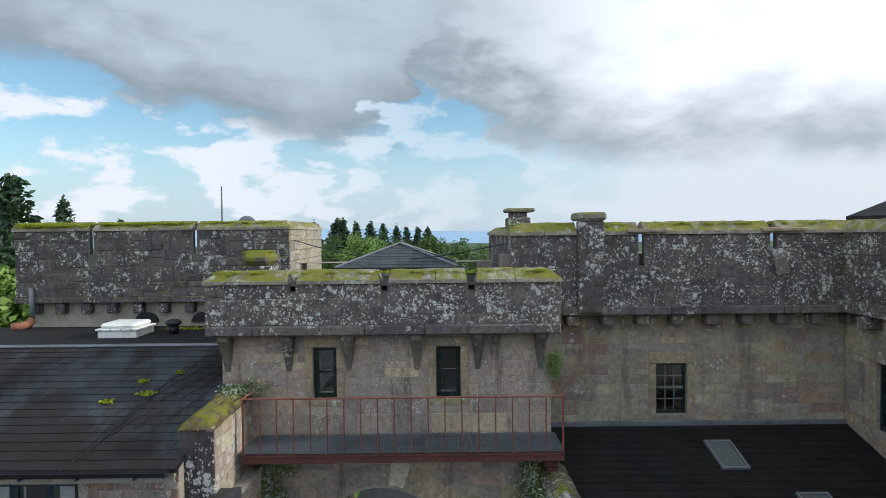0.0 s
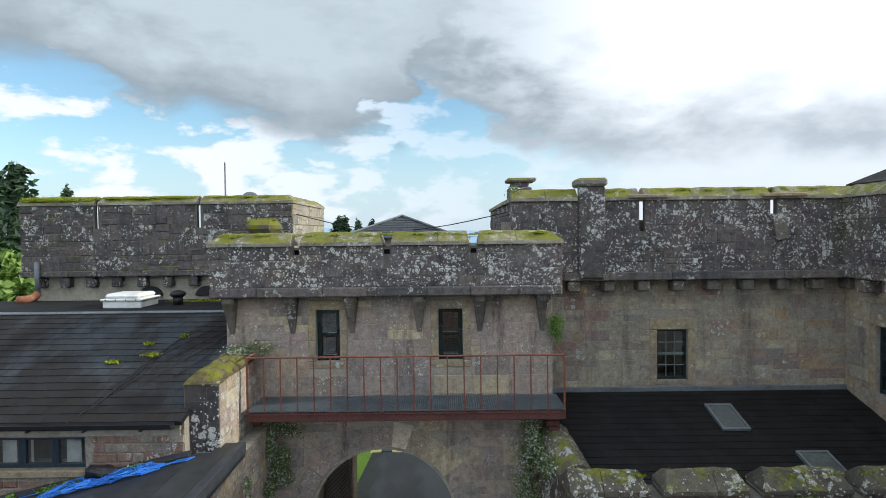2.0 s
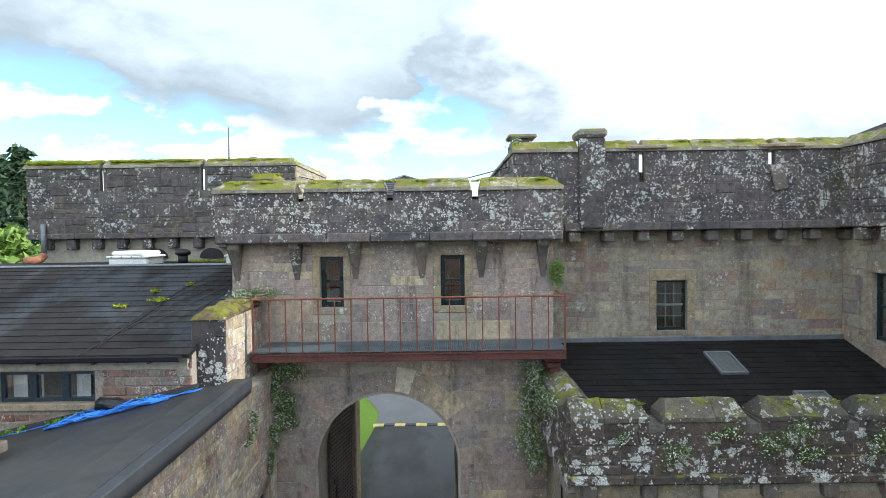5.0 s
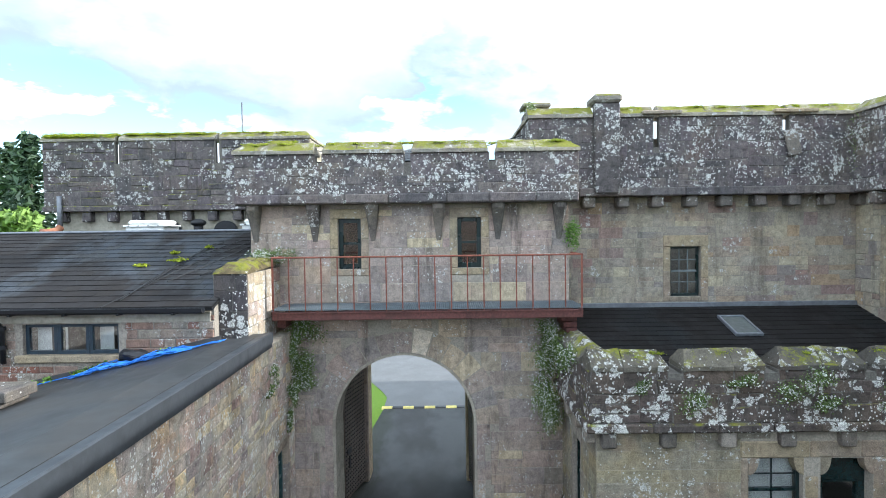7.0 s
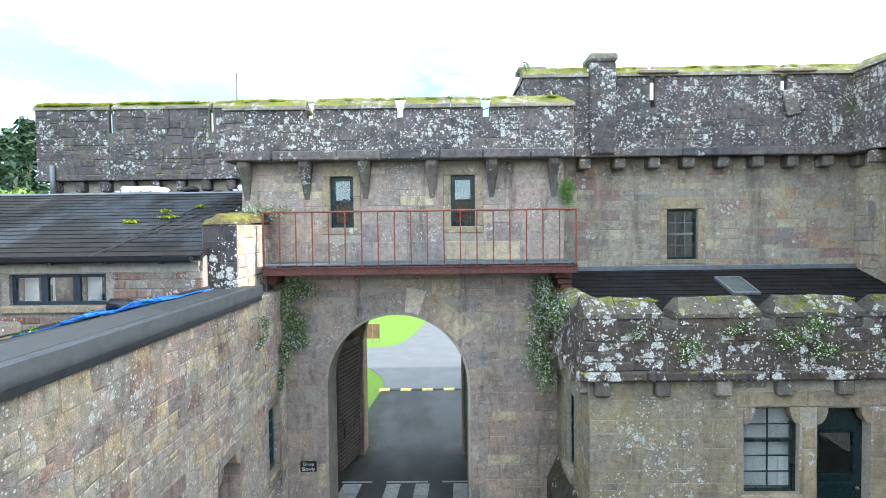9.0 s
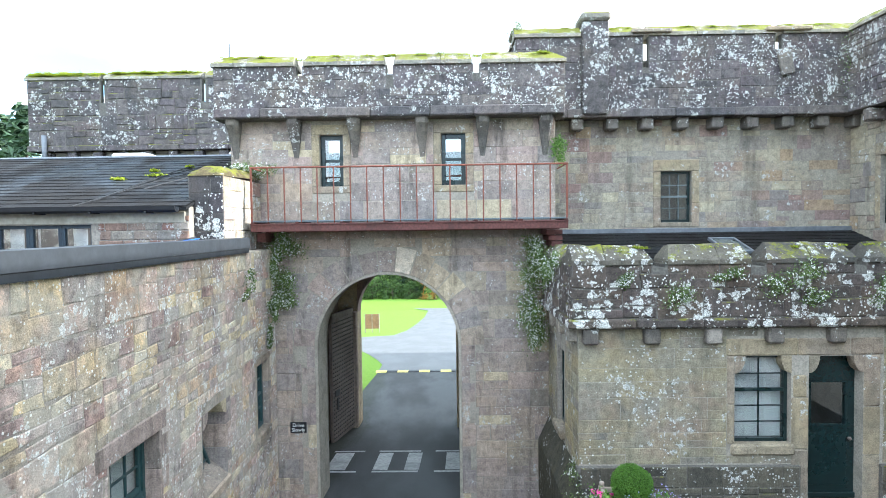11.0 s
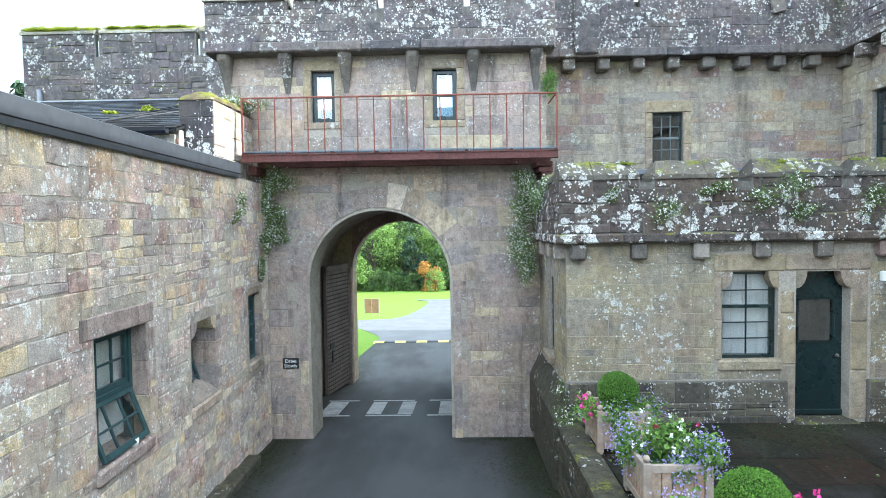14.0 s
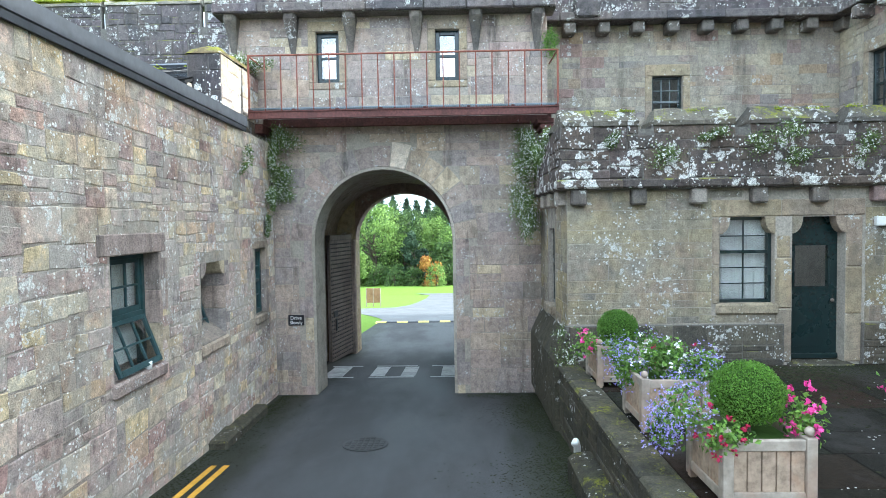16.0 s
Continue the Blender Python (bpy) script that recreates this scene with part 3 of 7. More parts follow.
def masonry(parent, axis, plane, facing, u0, u1, z0, z1, mat, seed, course=(0.22, 0.34), length=(0.3, 0.75), holes=(), arch=None, joint=0.010, proud=(0.004, 0.022), limit=300, near=(-1.0, 6.0, 3.5), rough=0.006, lift=0.0, rows=()):
    """Lays courses of separate stones on a wall's face; those farthest from the court are joined."""
    rng = random.Random(seed)
    if axis == "y":
        O, U, N = Vector((0, plane, 0)), Vector((1, 0, 0)), Vector((0, facing, 0))
    else:
        O, U, N = Vector((plane, 0, 0)), Vector((0, 1, 0)), Vector((facing, 0, 0))
    cells, z = [], z0
    while lift and z < z1 - 0.02:
        # random rubble: lifts cut into short stretches, each with courses of its own
        top = z + lift * rng.uniform(0.75, 1.3)
        top = z1 if top > z1 - lift * 0.5 else top
        u = u0
        while u < u1 - 0.02:
            v = u + rng.uniform(0.35, 1.25)
            v = u1 if v > u1 - 0.35 else v
            k = rng.choice(rows) if rows else rng.choice((1, 2, 2, 2, 3)) if top - z < 0.47 else rng.choice((2, 2, 3, 3))
            edges = [z] + sorted(z + (top - z) * (i + rng.uniform(-0.25, 0.25)) / k for i in range(1, k)) + [top]
            for c, d in zip(edges, edges[1:]):
                a = u
                while a < v - 0.01:
                    b = a + rng.uniform(0.18, 0.34) + (d - c) * rng.uniform(0.1, 1.0)
                    b = v if b > v - 0.14 else b
                    cells.append((a, b, c, d))
                    a = b
            u = v
        z = top
    while z < z1 - 0.02:
        h = rng.uniform(*course)
        if z + h > z1 - course[0] * 0.6:
            h = z1 - z
        u = u0
        while u < u1 - 0.02:
            w = rng.uniform(*length)
            if u + w > u1 - length[0] * 0.6:
                w = u1 - u
            if rng.random() < 0.3 and h > 0.21:
                k = z + h * rng.uniform(0.4, 0.6)
                cells += [(u, u + w, z, k), (u, u + w, k, z + h)]
            else:
                cells.append((u, u + w, z, z + h))
            u += w
        z += h
    out = []
    for a, b, c, d in cells:
        spans = [(a, b)]
        cuts = [(h[0], h[1]) for h in holes if h[2] < d - 0.03 and h[3] > c + 0.03]
        if arch:
            x0, x1, spring, rise, ring = arch
            if c < spring + rise + ring:
                mid, half = (x0 + x1) / 2, (x1 - x0) / 2
                low = max(c, spring) - spring
                k = half + ring
                w = k * math.sqrt(max(0, 1 - (low / (rise + ring)) ** 2)) if c > spring - 0.4 else half + 0.34
                cuts.append((mid - w, mid + w))
        for x, y in cuts:
            spans = [s for p, q in spans for s in ((p, min(q, x)), (max(p, y), q)) if s[1] - s[0] > 0.06]
        out += [(p + joint / 2, q - joint / 2, c + joint / 2, d - joint / 2) for p, q in spans]
    near = Vector(near)
    out.sort(key=lambda s: (O + U * ((s[0] + s[1]) / 2) + Vector((0, 0, (s[2] + s[3]) / 2)) - near).length)
    for s in out[:limit]:
        g = Geo()
        one_stone(g, O, U, N, *s, rng.uniform(*proud), rng, rough)
        flip(g, N)
        part("stone", g, mat, parent)
    if out[limit:]:
        g = Geo()
        for s in out[limit:]:
            one_stone(g, O, U, N, *s, rng.uniform(*proud), rng, rough)
        flip(g, N)
        tagged(part("stonework", g, mat, parent), kind="stuff")


def flip(g, N):
    """Turns faces so that the front of the stones looks along N."""
    a, b, c = (Vector(g.v[k]) for k in g.f[-1][:3])
    if (b - a).cross(c - a).dot(N) < 0:
        g.f = [tuple(reversed(q)) for q in g.f]


def ground_z(y):
    return float(np.interp(y, (-60, 27, 63, 110, 160, 500, 1500, 5000), (4.99, -1.1, -5.2, -9.9, -12.5, -35, -60, -60)))


# ---- ground and road ----
def ground_sheet():
    xs = [-3500, -1500, -700, -300, -150, -80, -50, -30, -20, -12, -6, 0, 6, 12, 20, 30, 50, 80, 150, 300, 700, 1500, 3500]
    ys = [-60, -30, -15, 0, 8, 14, 20, 27, 34, 42, 52, 63, 75, 90, 110, 130, 160, 200, 260, 350, 500, 750, 1000, 1500, 2500, 4800]
    g = Geo()
    for y in ys:
        for x in xs:
            roll = noise.noise(Vector((x * 0.012, y * 0.012, 0))) * min(6, max(0, (y - 110) * 0.04))
            g.v.append((x, y, ground_z(y) - 0.03 + roll))
    n = len(xs)
    g.f = [(j * n + i, j * n + i + 1, (j + 1) * n + i + 1, (j + 1) * n + i) for j in range(len(ys) - 1) for i in range(n - 1)]
    return g


struct("ground", ground_sheet(), GRASS, "green sloping grass land reaching to the horizon", "ground")


def strip(rows, lift=0.0):
    """A sheet between a left and a right edge: rows of (y, left x, right x), lying on the slope."""
    g = Geo()
    for y, a, b in rows:
        for k in range(9):
            g.v.append((a + (b - a) * k / 8, y, ground_z(y) + lift))
    g.f = [(j * 9 + i, j * 9 + i + 1, j * 9 + i + 10, j * 9 + i + 9) for j in range(len(rows) - 1) for i in range(8)]
    return g


struct("road", strip([(-20, -3.6, 2.2), (12, -3.6, 2.4), (17.2, -3.7, 2.4), (17.9, -3.1, 3.5), (22.5, -3.55, 7), (26.5, -3.45, 10), (29.5, -3.6, 13), (31.5, -4.1, 16), (34.5, -5.0, 18), (38, -6.2, 18), (40.0, -26, 18), (44, -26, 17), (47.5, -10, 16), (51, -5.2, 15), (58, -4.5, 14), (70, -4.2, 12), (85, -4.0, 10), (107, -4.4, 8), (116, -9, 8), (122, -18, 8)]), ASPHALT, "damp grey asphalt drive falling away through the gate", "road")


def patch(name, x0, x1, y0, y1, mat, label, lift=0.006, skew=0.0):
    g = Geo()
    g.v = [(x0, y0, ground_z(y0) + lift), (x1, y0, ground_z(y0) + lift), (x1 + skew, y1, ground_z(y1) + lift), (x0 + skew, y1, ground_z(y1) + lift)]
    g.f = [(0, 1, 2, 3)]
    return tagged(part(name, g, mat), label, "road marking", "road markings", "structure")


for a, b in ((-3.06, -2.58), (-1.93, -1.57), (-1.18, -0.82), (-0.2, 0.3)):
    patch("road_marking", a, b, 13.42, 14.7, ROAD_WHITE, "worn white stripe painted on the asphalt", skew=0.03)
for y in (13.25, 14.78):
    for a, b in ((-3.1, -2.3), (-1.93, -0.84), (-0.46, 0.35)):
        patch("road_marking", a, b, y, y + 0.11, ROAD_WHITE, "thin worn white line across the asphalt")
for a in (-3.17, -3.0):
    patch("yellow_line", a, a + 0.085, 2.0, 7.17, ROAD_YELLOW, "worn double yellow line painted on the asphalt")


def speed_ramp():
    r = empty("speed_ramp", "low black and yellow rubber speed ramp across the drive", "speed ramp")
    z = ground_z(26.7)
    for k in range(8):
        g = Geo().prism([(26.5, z - 0.02), (26.58, z + 0.05), (26.82, z + 0.05), (26.9, z - 0.02)], "x", -3.55 + k * 0.5, -3.06 + k * 0.5)
        part("segment", g, ROAD_MARK_Y if k % 2 == 0 else BLACK, r, "pale yellow segment" if k % 2 == 0 else "black segment")


ROAD_MARK_Y = plain("pale yellow rubber", (0.62, 0.52, 0.16), 0.7, var=0.2)
speed_ramp()


def manhole():
    r = empty("manhole_cover", "round dark cast iron cover set in the asphalt", "manhole cover")
    m = pose(-1.21, 8.06, ground_z(8.06) + 0.004, -4, 0, 0)
    ring = [(math.cos(6.2832 * k / 28), math.sin(6.2832 * k / 28)) for k in range(28)]
    g = Geo().prism([(0.34 * a, 0.34 * b) for a, b in ring], "z", -0.02, 0.012)
    g.v = [tuple(m @ Vector(p)) for p in g.v]
    part("frame", g, CASTIRON, r)
    g = Geo()
    for a in range(-3, 4):
        for b in range(-3, 4):
            if a * a + b * b < 11:
                g.soft(a * 0.085 - 0.032, a * 0.085 + 0.032, b * 0.085 - 0.032, b * 0.085 + 0.032, 0.0, 0.022, 0.006, m)
    part("tread", g, CASTIRON, r)


manhole()


# ---- windows and doors ----
def sash(name, axis, plane, inward, u0, u1, z0, z1, cols, rows, paint, label, split=0.5, bar=0.022, stile=0.06, bars=None):
    """A window set in its opening: frame, sashes with glazing bars, panes. inward: which way the room lies."""
    w = empty(name, label, "window", "structure")
    def bx(g, a, b, c, d, n0, n1, ch=0.004):
        p, q = sorted((plane + inward * n0, plane + inward * n1))
        g.soft(a, b, p, q, c, d, ch) if axis == "y" else g.soft(p, q, a, b, c, d, ch)
        return g
    g = Geo()
    bx(g, u0, u0 + stile, z0, z1, 0.0, 0.1), bx(g, u1 - stile, u1, z0, z1, 0.0, 0.1)
    bx(g, u0 + stile, u1 - stile, z1 - stile, z1, 0.0, 0.1), bx(g, u0 + stile, u1 - stile, z0, z0 + stile * 1.2, 0.0, 0.1)
    part("window_frame", g, paint, w)
    a, b, c, d = u0 + stile, u1 - stile, z0 + stile * 1.2, z1 - stile
    mid = c + (d - c) * split
    if split:
        part("meeting_rail", bx(Geo(), a, b, mid - 0.025, mid + 0.025, 0.01, 0.07), bars or paint, w)
    for k in range(1, cols):
        u = a + (b - a) * k / cols
        part("glazing_bar", bx(Geo(), u - bar / 2, u + bar / 2, c, d, 0.02, 0.055), bars or paint, w)
    for k in range(1, rows):
        z = c + (d - c) * k / rows
        if not (split and abs(z - mid) < 0.05):
            part("glazing_bar", bx(Geo(), a, b, z - bar / 2, z + bar / 2, 0.022, 0.053), bars or paint, w)
    for i in range(cols):
        for k in range(rows):
            ua, ub = a + (b - a) * i / cols, a + (b - a) * (i + 1) / cols
            za, zb = c + (d - c) * k / rows, c + (d - c) * (k + 1) / rows
            o = part("pane", bx(Geo(), ua, ub, za, zb, 0.036, 0.040, 0.0005), GLASS, w)
            o.visible_shadow = False
    return w


def room_box(name, x0, x1, y0, y1, z0, z1, open_side, label):
    """Plain dark walls behind a window, open towards it."""
    g = Geo()
    t = 0.05
    walls = {"-y": (x0, x1, y0 - t, y0, z0, z1), "+y": (x0, x1, y1, y1 + t, z0, z1), "-x": (x0 - t, x0, y0, y1, z0, z1), "+x": (x1, x1 + t, y0, y1, z0, z1), "-z": (x0 - t, x1 + t, y0 - t, y1 + t, z0 - t, z0), "+z": (x0 - t, x1 + t, y0 - t, y1 + t, z1, z1 + t)}
    for k, v in walls.items():
        if k != open_side:
            g.box(*v)
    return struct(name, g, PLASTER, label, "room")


def coping(parent, axis, u0, u1, n0, n1, z0, z1, hip0=0.0, hip1=0.0, lip=0.07, mat=None, worn=1.0):
    """One weathered coping stone: upright lips, two slopes to a rounded ridge; hips shorten the ridge's ends."""
    g = Geo()
    mid, r = (n0 + n1) / 2, (n1 - n0) * 0.07
    prof = [(n0, z0, 0), (n0, z0 + lip, 0), (mid - r * 2.2, z1 - 0.02, 0.85), (mid - r, z1, 1), (mid + r, z1, 1), (mid + r * 2.2, z1 - 0.02, 0.85), (n1, z0 + lip, 0), (n1, z0, 0)]
    cuts = max(3, int((u1 - u0) / 0.16))
    rng = random.Random(int(u0 * 977 + z0 * 131 + n0 * 37))
    for k in range(cuts + 1):
        f = k / cuts
        for j, (nn, z, s) in enumerate(prof):
            u = (u0 + hip0 * s) * (1 - f) + (u1 - hip1 * s) * f
            w = (0.014 if s else 0.007) * worn
            dz, dn = rng.uniform(-w, w), rng.uniform(-w, w)
            if z == z0:
                dz = 0
            g.v.append((u, nn + dn, z + dz) if axis == "y" else (nn + dn, u, z + dz))
    n = len(prof)
    for k in range(cuts):
        for j in range(n):
            g.f.append((k * n + j, k * n + (j + 1) % n, (k + 1) * n + (j + 1) % n, (k + 1) * n + j))
    g.f += [tuple(range(n - 1, -1, -1)), tuple(range(cuts * n, cuts * n + n))]
    if axis == "y":
        g.f = [tuple(reversed(q)) for q in g.f]
    return part("coping_stone", g, mat or S_COPING, parent, "mossy sloped coping stone")


def tufts(name, spots, count, size, spread, mat, seed, label, category="moss", parent=None):
    """Small leaves strewn in low cushions round the spots (x, y, z, rx, ry, rz)."""
    rng = random.Random(seed)
    g = Geo()
    for x, y, z, rx, ry, rz in spots:
        for _ in range(count):
            a, b, c = rng.gauss(0, 0.45), rng.gauss(0, 0.45), abs(rng.gauss(0, 0.5))
            g.leaf((x + a * rx, y + b * ry, z + c * rz), size * rng.uniform(0.6, 1.5), rng)
    o = part(name, g, mat, parent)
    if parent is None:
        tagged(o, label, category, "", "stuff")
    return o


# ---- gatehouse ----
ARCH = (-2.72, 0.135, 3.2, 1.45)
GX0, GX1 = -4.38, 2.10
GL, GR = (-2.60, -2.13, 6.43, 7.46), (-0.16, 0.32, 6.43, 7.46)


def arch_points(x0, x1, spring, rise, n=24):
    mid, half = (x0 + x1) / 2, (x1 - x0) / 2
    return [(mid - half * math.cos(math.pi * k / n), spring + rise * math.sin(math.pi * k / n)) for k in range(n + 1)]


def spandrel(g, x0, x1, spring, rise, y0, y1, top):
    """Fills between an arch and the level top above it, as one shell."""
    p = arch_points(x0, x1, spring, rise)
    i, n = len(g.v), len(p)
    for y in (y0, y1):
        g.v += [(a, y, z) for a, z in p] + [(a, y, top) for a, z in p]
    for k in range(n - 1):
        a, b, c, d = i + k, i + k + 1, i + n + k + 1, i + n + k
        m = 2 * n
        g.f += [(a, b, c, d), (d + m, c + m, b + m, a + m), (a, a + m, b + m, b), (d, c, c + m, d + m)]
    g.f += [(i, i + n, i + 3 * n, i + 2 * n), (i + n - 1, i + 3 * n - 1, i + 4 * n - 1, i + 2 * n - 1)]


x0, x1, spr, rise = ARCH
g = slab("y", 11.5, 0.9, GX0, GX1, -0.6, 8.0, [(x0, x1, -0.6, spr + rise + 0.05), GL, GR])
spandrel(g, x0, x1, spr, rise, 11.5, 12.4, spr + rise + 0.05)
gate = struct("wall_gate", g, MORTAR_LIGHT, "grey-brown sandstone gatehouse wall pierced by a round carriage arch")
masonry(gate, "y", 11.5, -1, GX0, GX1, -0.4, 7.72, S_GATE, 11, (0.26, 0.40), (0.35, 0.85), [(GL[0] - 0.16, GL[1] + 0.16, GL[2] - 0.14, GL[3] + 0.2), (GR[0] - 0.16, GR[1] + 0.16, GR[2] - 0.14, GR[3] + 0.2)], (x0, x1, spr, rise, 0.5), joint=0.007, proud=(0.001, 0.012), limit=300, rough=0.008)


def voussoirs(parent, x0, x1, spring, rise, ring, y, n, jamb_to):
    """The arch's ring stones, and its chamfered jamb stones."""
    mid, half = (x0 + x1) / 2, (x1 - x0) / 2
    rng = random.Random(4)
    for k in range(n):
        a0, a1 = math.pi * (k + 0.03) / n, math.pi * (k + 0.97) / n
        w = ring * rng.uniform(0.9, 1.18)
        out = rng.uniform(0.012, 0.022)
        def q(a, r, yy):
            return (mid - (half + r) * math.cos(a), yy, spring + (rise + r) * math.sin(a))
        g = Geo()
        am = (a0 + a1) / 2
        for inner, yy in ((0.07, y - out), (0.0, y + 0.07)):
            g.v += [q(a0, inner, yy), q(am, inner, yy), q(a1, inner, yy), q(a1, w, yy), q(am, w, yy), q(a0, w, yy)]
        g.f = [(5, 4, 3, 2, 1, 0), (0, 1, 7, 6), (1, 2, 8, 7), (2, 3, 9, 8), (3, 4, 10, 9), (4, 5, 11, 10), (5, 0, 6, 11)]
        g.f = [tuple(reversed(f)) for f in g.f]
        part("voussoir", g, S_PALE if k == 8 else S_GATE, parent)
    z = jamb_to
    side = 0
    while z < spring - 0.05:
        h = min(rng.uniform(0.34, 0.5), spring - z)
        for s, xx in ((-1, x0), (1, x1)):
            w = 0.22 if (side + (s > 0)) % 2 else 0.33
            o = rng.uniform(0.012, 0.02)
            poly = [(xx, 11.57), (xx + s * 0.07, 11.5 - o), (xx + s * w, 11.5 - o), (xx + s * w, 11.57)]
            g = Geo().prism(poly if s < 0 else list(reversed(poly)), "z", z + 0.004, z + h - 0.004)
            part("jamb_stone", g, S_GATE, parent)
        z += h
        side += 1


voussoirs(gate, x0, x1, spr, rise, 0.5, 11.5, 15, -0.25)
for n_w, (a, b, c, d) in enumerate((GL, GR)):
    for p in ((a - 0.16, b + 0.16, d, d + 0.2), (a - 0.16, b + 0.16, c - 0.14, c), (a - 0.16, a, c, (c + d) / 2 - 0.1), (b, b + 0.16, c, (c + d) / 2 + 0.1), (a - 0.16, a, (c + d) / 2 - 0.1, d), (b, b + 0.16, (c + d) / 2 + 0.1, d)):
        part("dressed_stone", Geo().soft(p[0] + 0.003, p[1] - 0.003, 11.482, 11.56, p[2] + 0.003, p[3] - 0.003, 0.012), S_DRESS, gate)
    sash("window_%d" % (n_w + 1), "y", 11.62, 1, a, b, c, d, 1, 2, GREEN_PAINT, "narrow dark green sash window deep in a stone surround", stile=0.085)

# arched passage behind the front wall, and the outer arch
XT0, XT1, YT = -3.45, 0.75, 17.35
g = Geo()
g.box(XT0 - 0.8, XT0, 12.4, YT, -1.2, 4.3).box(XT1, XT1 + 0.8, 12.4, YT, -1.2, 4.3)
spandrel(g, XT0, XT1, 3.15, 1.62, 12.4, YT, 4.85)
passage = struct("wall_passage", g, S_GATE, "shaded sandstone walls and vault of the gate passage")
FARCH = (-2.85, 0.12, 3.05, 1.42)
g = slab("y", YT, 0.7, -6.0, 3.5, -1.6, 8.85, [(FARCH[0], FARCH[1], -1.6, 4.55), (-4.2, -2.4, 7.85, 8.84), (-0.8, 1.0, 7.85, 8.84)])
spandrel(g, *FARCH, YT, YT + 0.7, 4.55)
outer = struct("wall_outer", g, S_GATE, "outer sandstone wall of the gatehouse with a round arch")
for s, xx in ((1, FARCH[0]), (-1, FARCH[1])):
    part("jamb_stone", Geo().soft(min(xx, xx - s * 0.5), max(xx, xx - s * 0.5), YT - 0.25, YT, -0.9, 3.1, 0.03), S_GATE, outer)
# added near-black panel: the unlit room's darkness is put into its colour
ROOM_DARK = plain("near-black room darkness", (0.03, 0.028, 0.025), 0.8, spec=0.2)
struct("wall_gate_room", Geo().box(-3.88, 1.6, YT - 0.06, YT - 0.004, 5.15, 7.84), ROOM_DARK, "added near-black panel painting the darkness of the room over the gate")
struct("floor_gate_room", Geo().box(-4.3, 2.0, 12.4, YT, 4.95, 5.15), PLASTER, "plain floor of the room over the gate", "floor")
struct("wall_gate_side_1", Geo().box(GX0, GX0 + 0.5, 12.4, YT, -0.9, 8.6), S_WALL, "side wall of the gatehouse in buff sandstone")
struct("wall_gate_side_2", Geo().box(GX1 - 0.5, GX1, 12.4, YT, -0.9, 8.6), S_WALL, "side wall of the gatehouse in buff sandstone")
struct("ceiling", Geo().box(-4.3, 2.0, 11.75, 14.3, 8.55, 8.65), FELT, "flat felted deck over the gatehouse room", "ceiling")


def gate_leaf(name, hx, hy, fx, fy, label):
    """An open iron-faced gate leaf, hinged at (hx, hy), its free edge at (fx, fy)."""
    d = Vector((fx - hx, fy - hy, 0))
    w = d.length
    m = Matrix.Translation((hx, hy, -0.32)) @ Matrix.Rotation(math.atan2(d.y, d.x), 4, "Z")
    leaf = empty(name, label, "gate")
    part("leaf", Geo().soft(0, w, -0.05, 0.05, 0, 3.55, 0.01, m), IRON, leaf)
    g = Geo()
    for i in range(12):
        for k in range(30):
            u, z = 0.07 + (w - 0.14) * i / 11, 0.12 + 3.3 * k / 29
            for s in (-1, 1):
                b = len(g.v)
                g.v += [tuple(m @ Vector(p)) for p in ((u - 0.022, s * 0.05, z - 0.022), (u + 0.022, s * 0.05, z - 0.022), (u + 0.022, s * 0.05, z + 0.022), (u - 0.022, s * 0.05, z + 0.022), (u, s * 0.085, z))]
                g.f += [(b + j, b + (j + 1) % 4, b + 4) for j in range(4)]
    tagged(part("studs", g, BLACK, leaf, "rows of black iron studs"), kind="stuff")
    part("top_band", Geo().soft(0, w, -0.07, 0.07, 3.4, 3.56, 0.01, m), IRON, leaf)
    part("lock_plate", Geo().soft(w * 0.72, w * 0.9, -0.075, 0.075, 1.25, 1.42, 0.008, m), BLACK, leaf, "black iron lock plate")
    part("bolt", Geo().soft(w * 0.76, w * 0.82, -0.08, 0.08, 0.85, 1.2, 0.008, m), BLACK, leaf)
    return leaf


gate_leaf("gate_leaf", -2.99, 17.05, -3.33, 15.6, "open brown studded iron gate leaf folded into the passage")
gate_leaf("gate_leaf", 0.22, 17.2, 0.5, 15.65, "open brown studded iron gate leaf against the far passage wall")

# parapet over the gate
GP0, GP1 = -4.58, 2.24
SL = (-2.90, -1.14, 0.54)
g = slab("y", 11.2, 0.14, GP0, GP1, 7.74, 8.74, [(s - 0.06, s + 0.06, 8.56, 8.74) for s in SL])
g2 = slab("y", 11.34, 0.36, GP0, GP1, 7.74, 8.74, [(s - 0.24, s + 0.24, 8.56, 8.74) for s in SL])
g.f += [tuple(k + len(g.v) for k in q) for q in g2.f]
g.v += g2.v
gp = struct("wall_parapet_gate", g, MORTAR_DARK, "dark lichened parapet on corbels over the gate")
masonry(gp, "y", 11.2, -1, GP0, GP1, 7.94, 8.74, S_PARAPET, 21, (0.22, 0.32), (0.22, 0.6), [(s - 0.07, s + 0.07, 8.56, 8.76) for s in SL], joint=0.008, proud=(0.003, 0.014), rough=0.012, lift=0.42)
masonry(gp, "x", GP0, -1, 11.2, 11.7, 7.94, 8.74, S_PARAPET, 22, (0.24, 0.30), (0.25, 0.5), joint=0.007)
masonry(gp, "x", GP1, 1, 11.2, 11.7, 7.94, 8.74, S_PARAPET, 23, (0.24, 0.30), (0.25, 0.5), joint=0.007)
u = GP0
rng = random.Random(8)
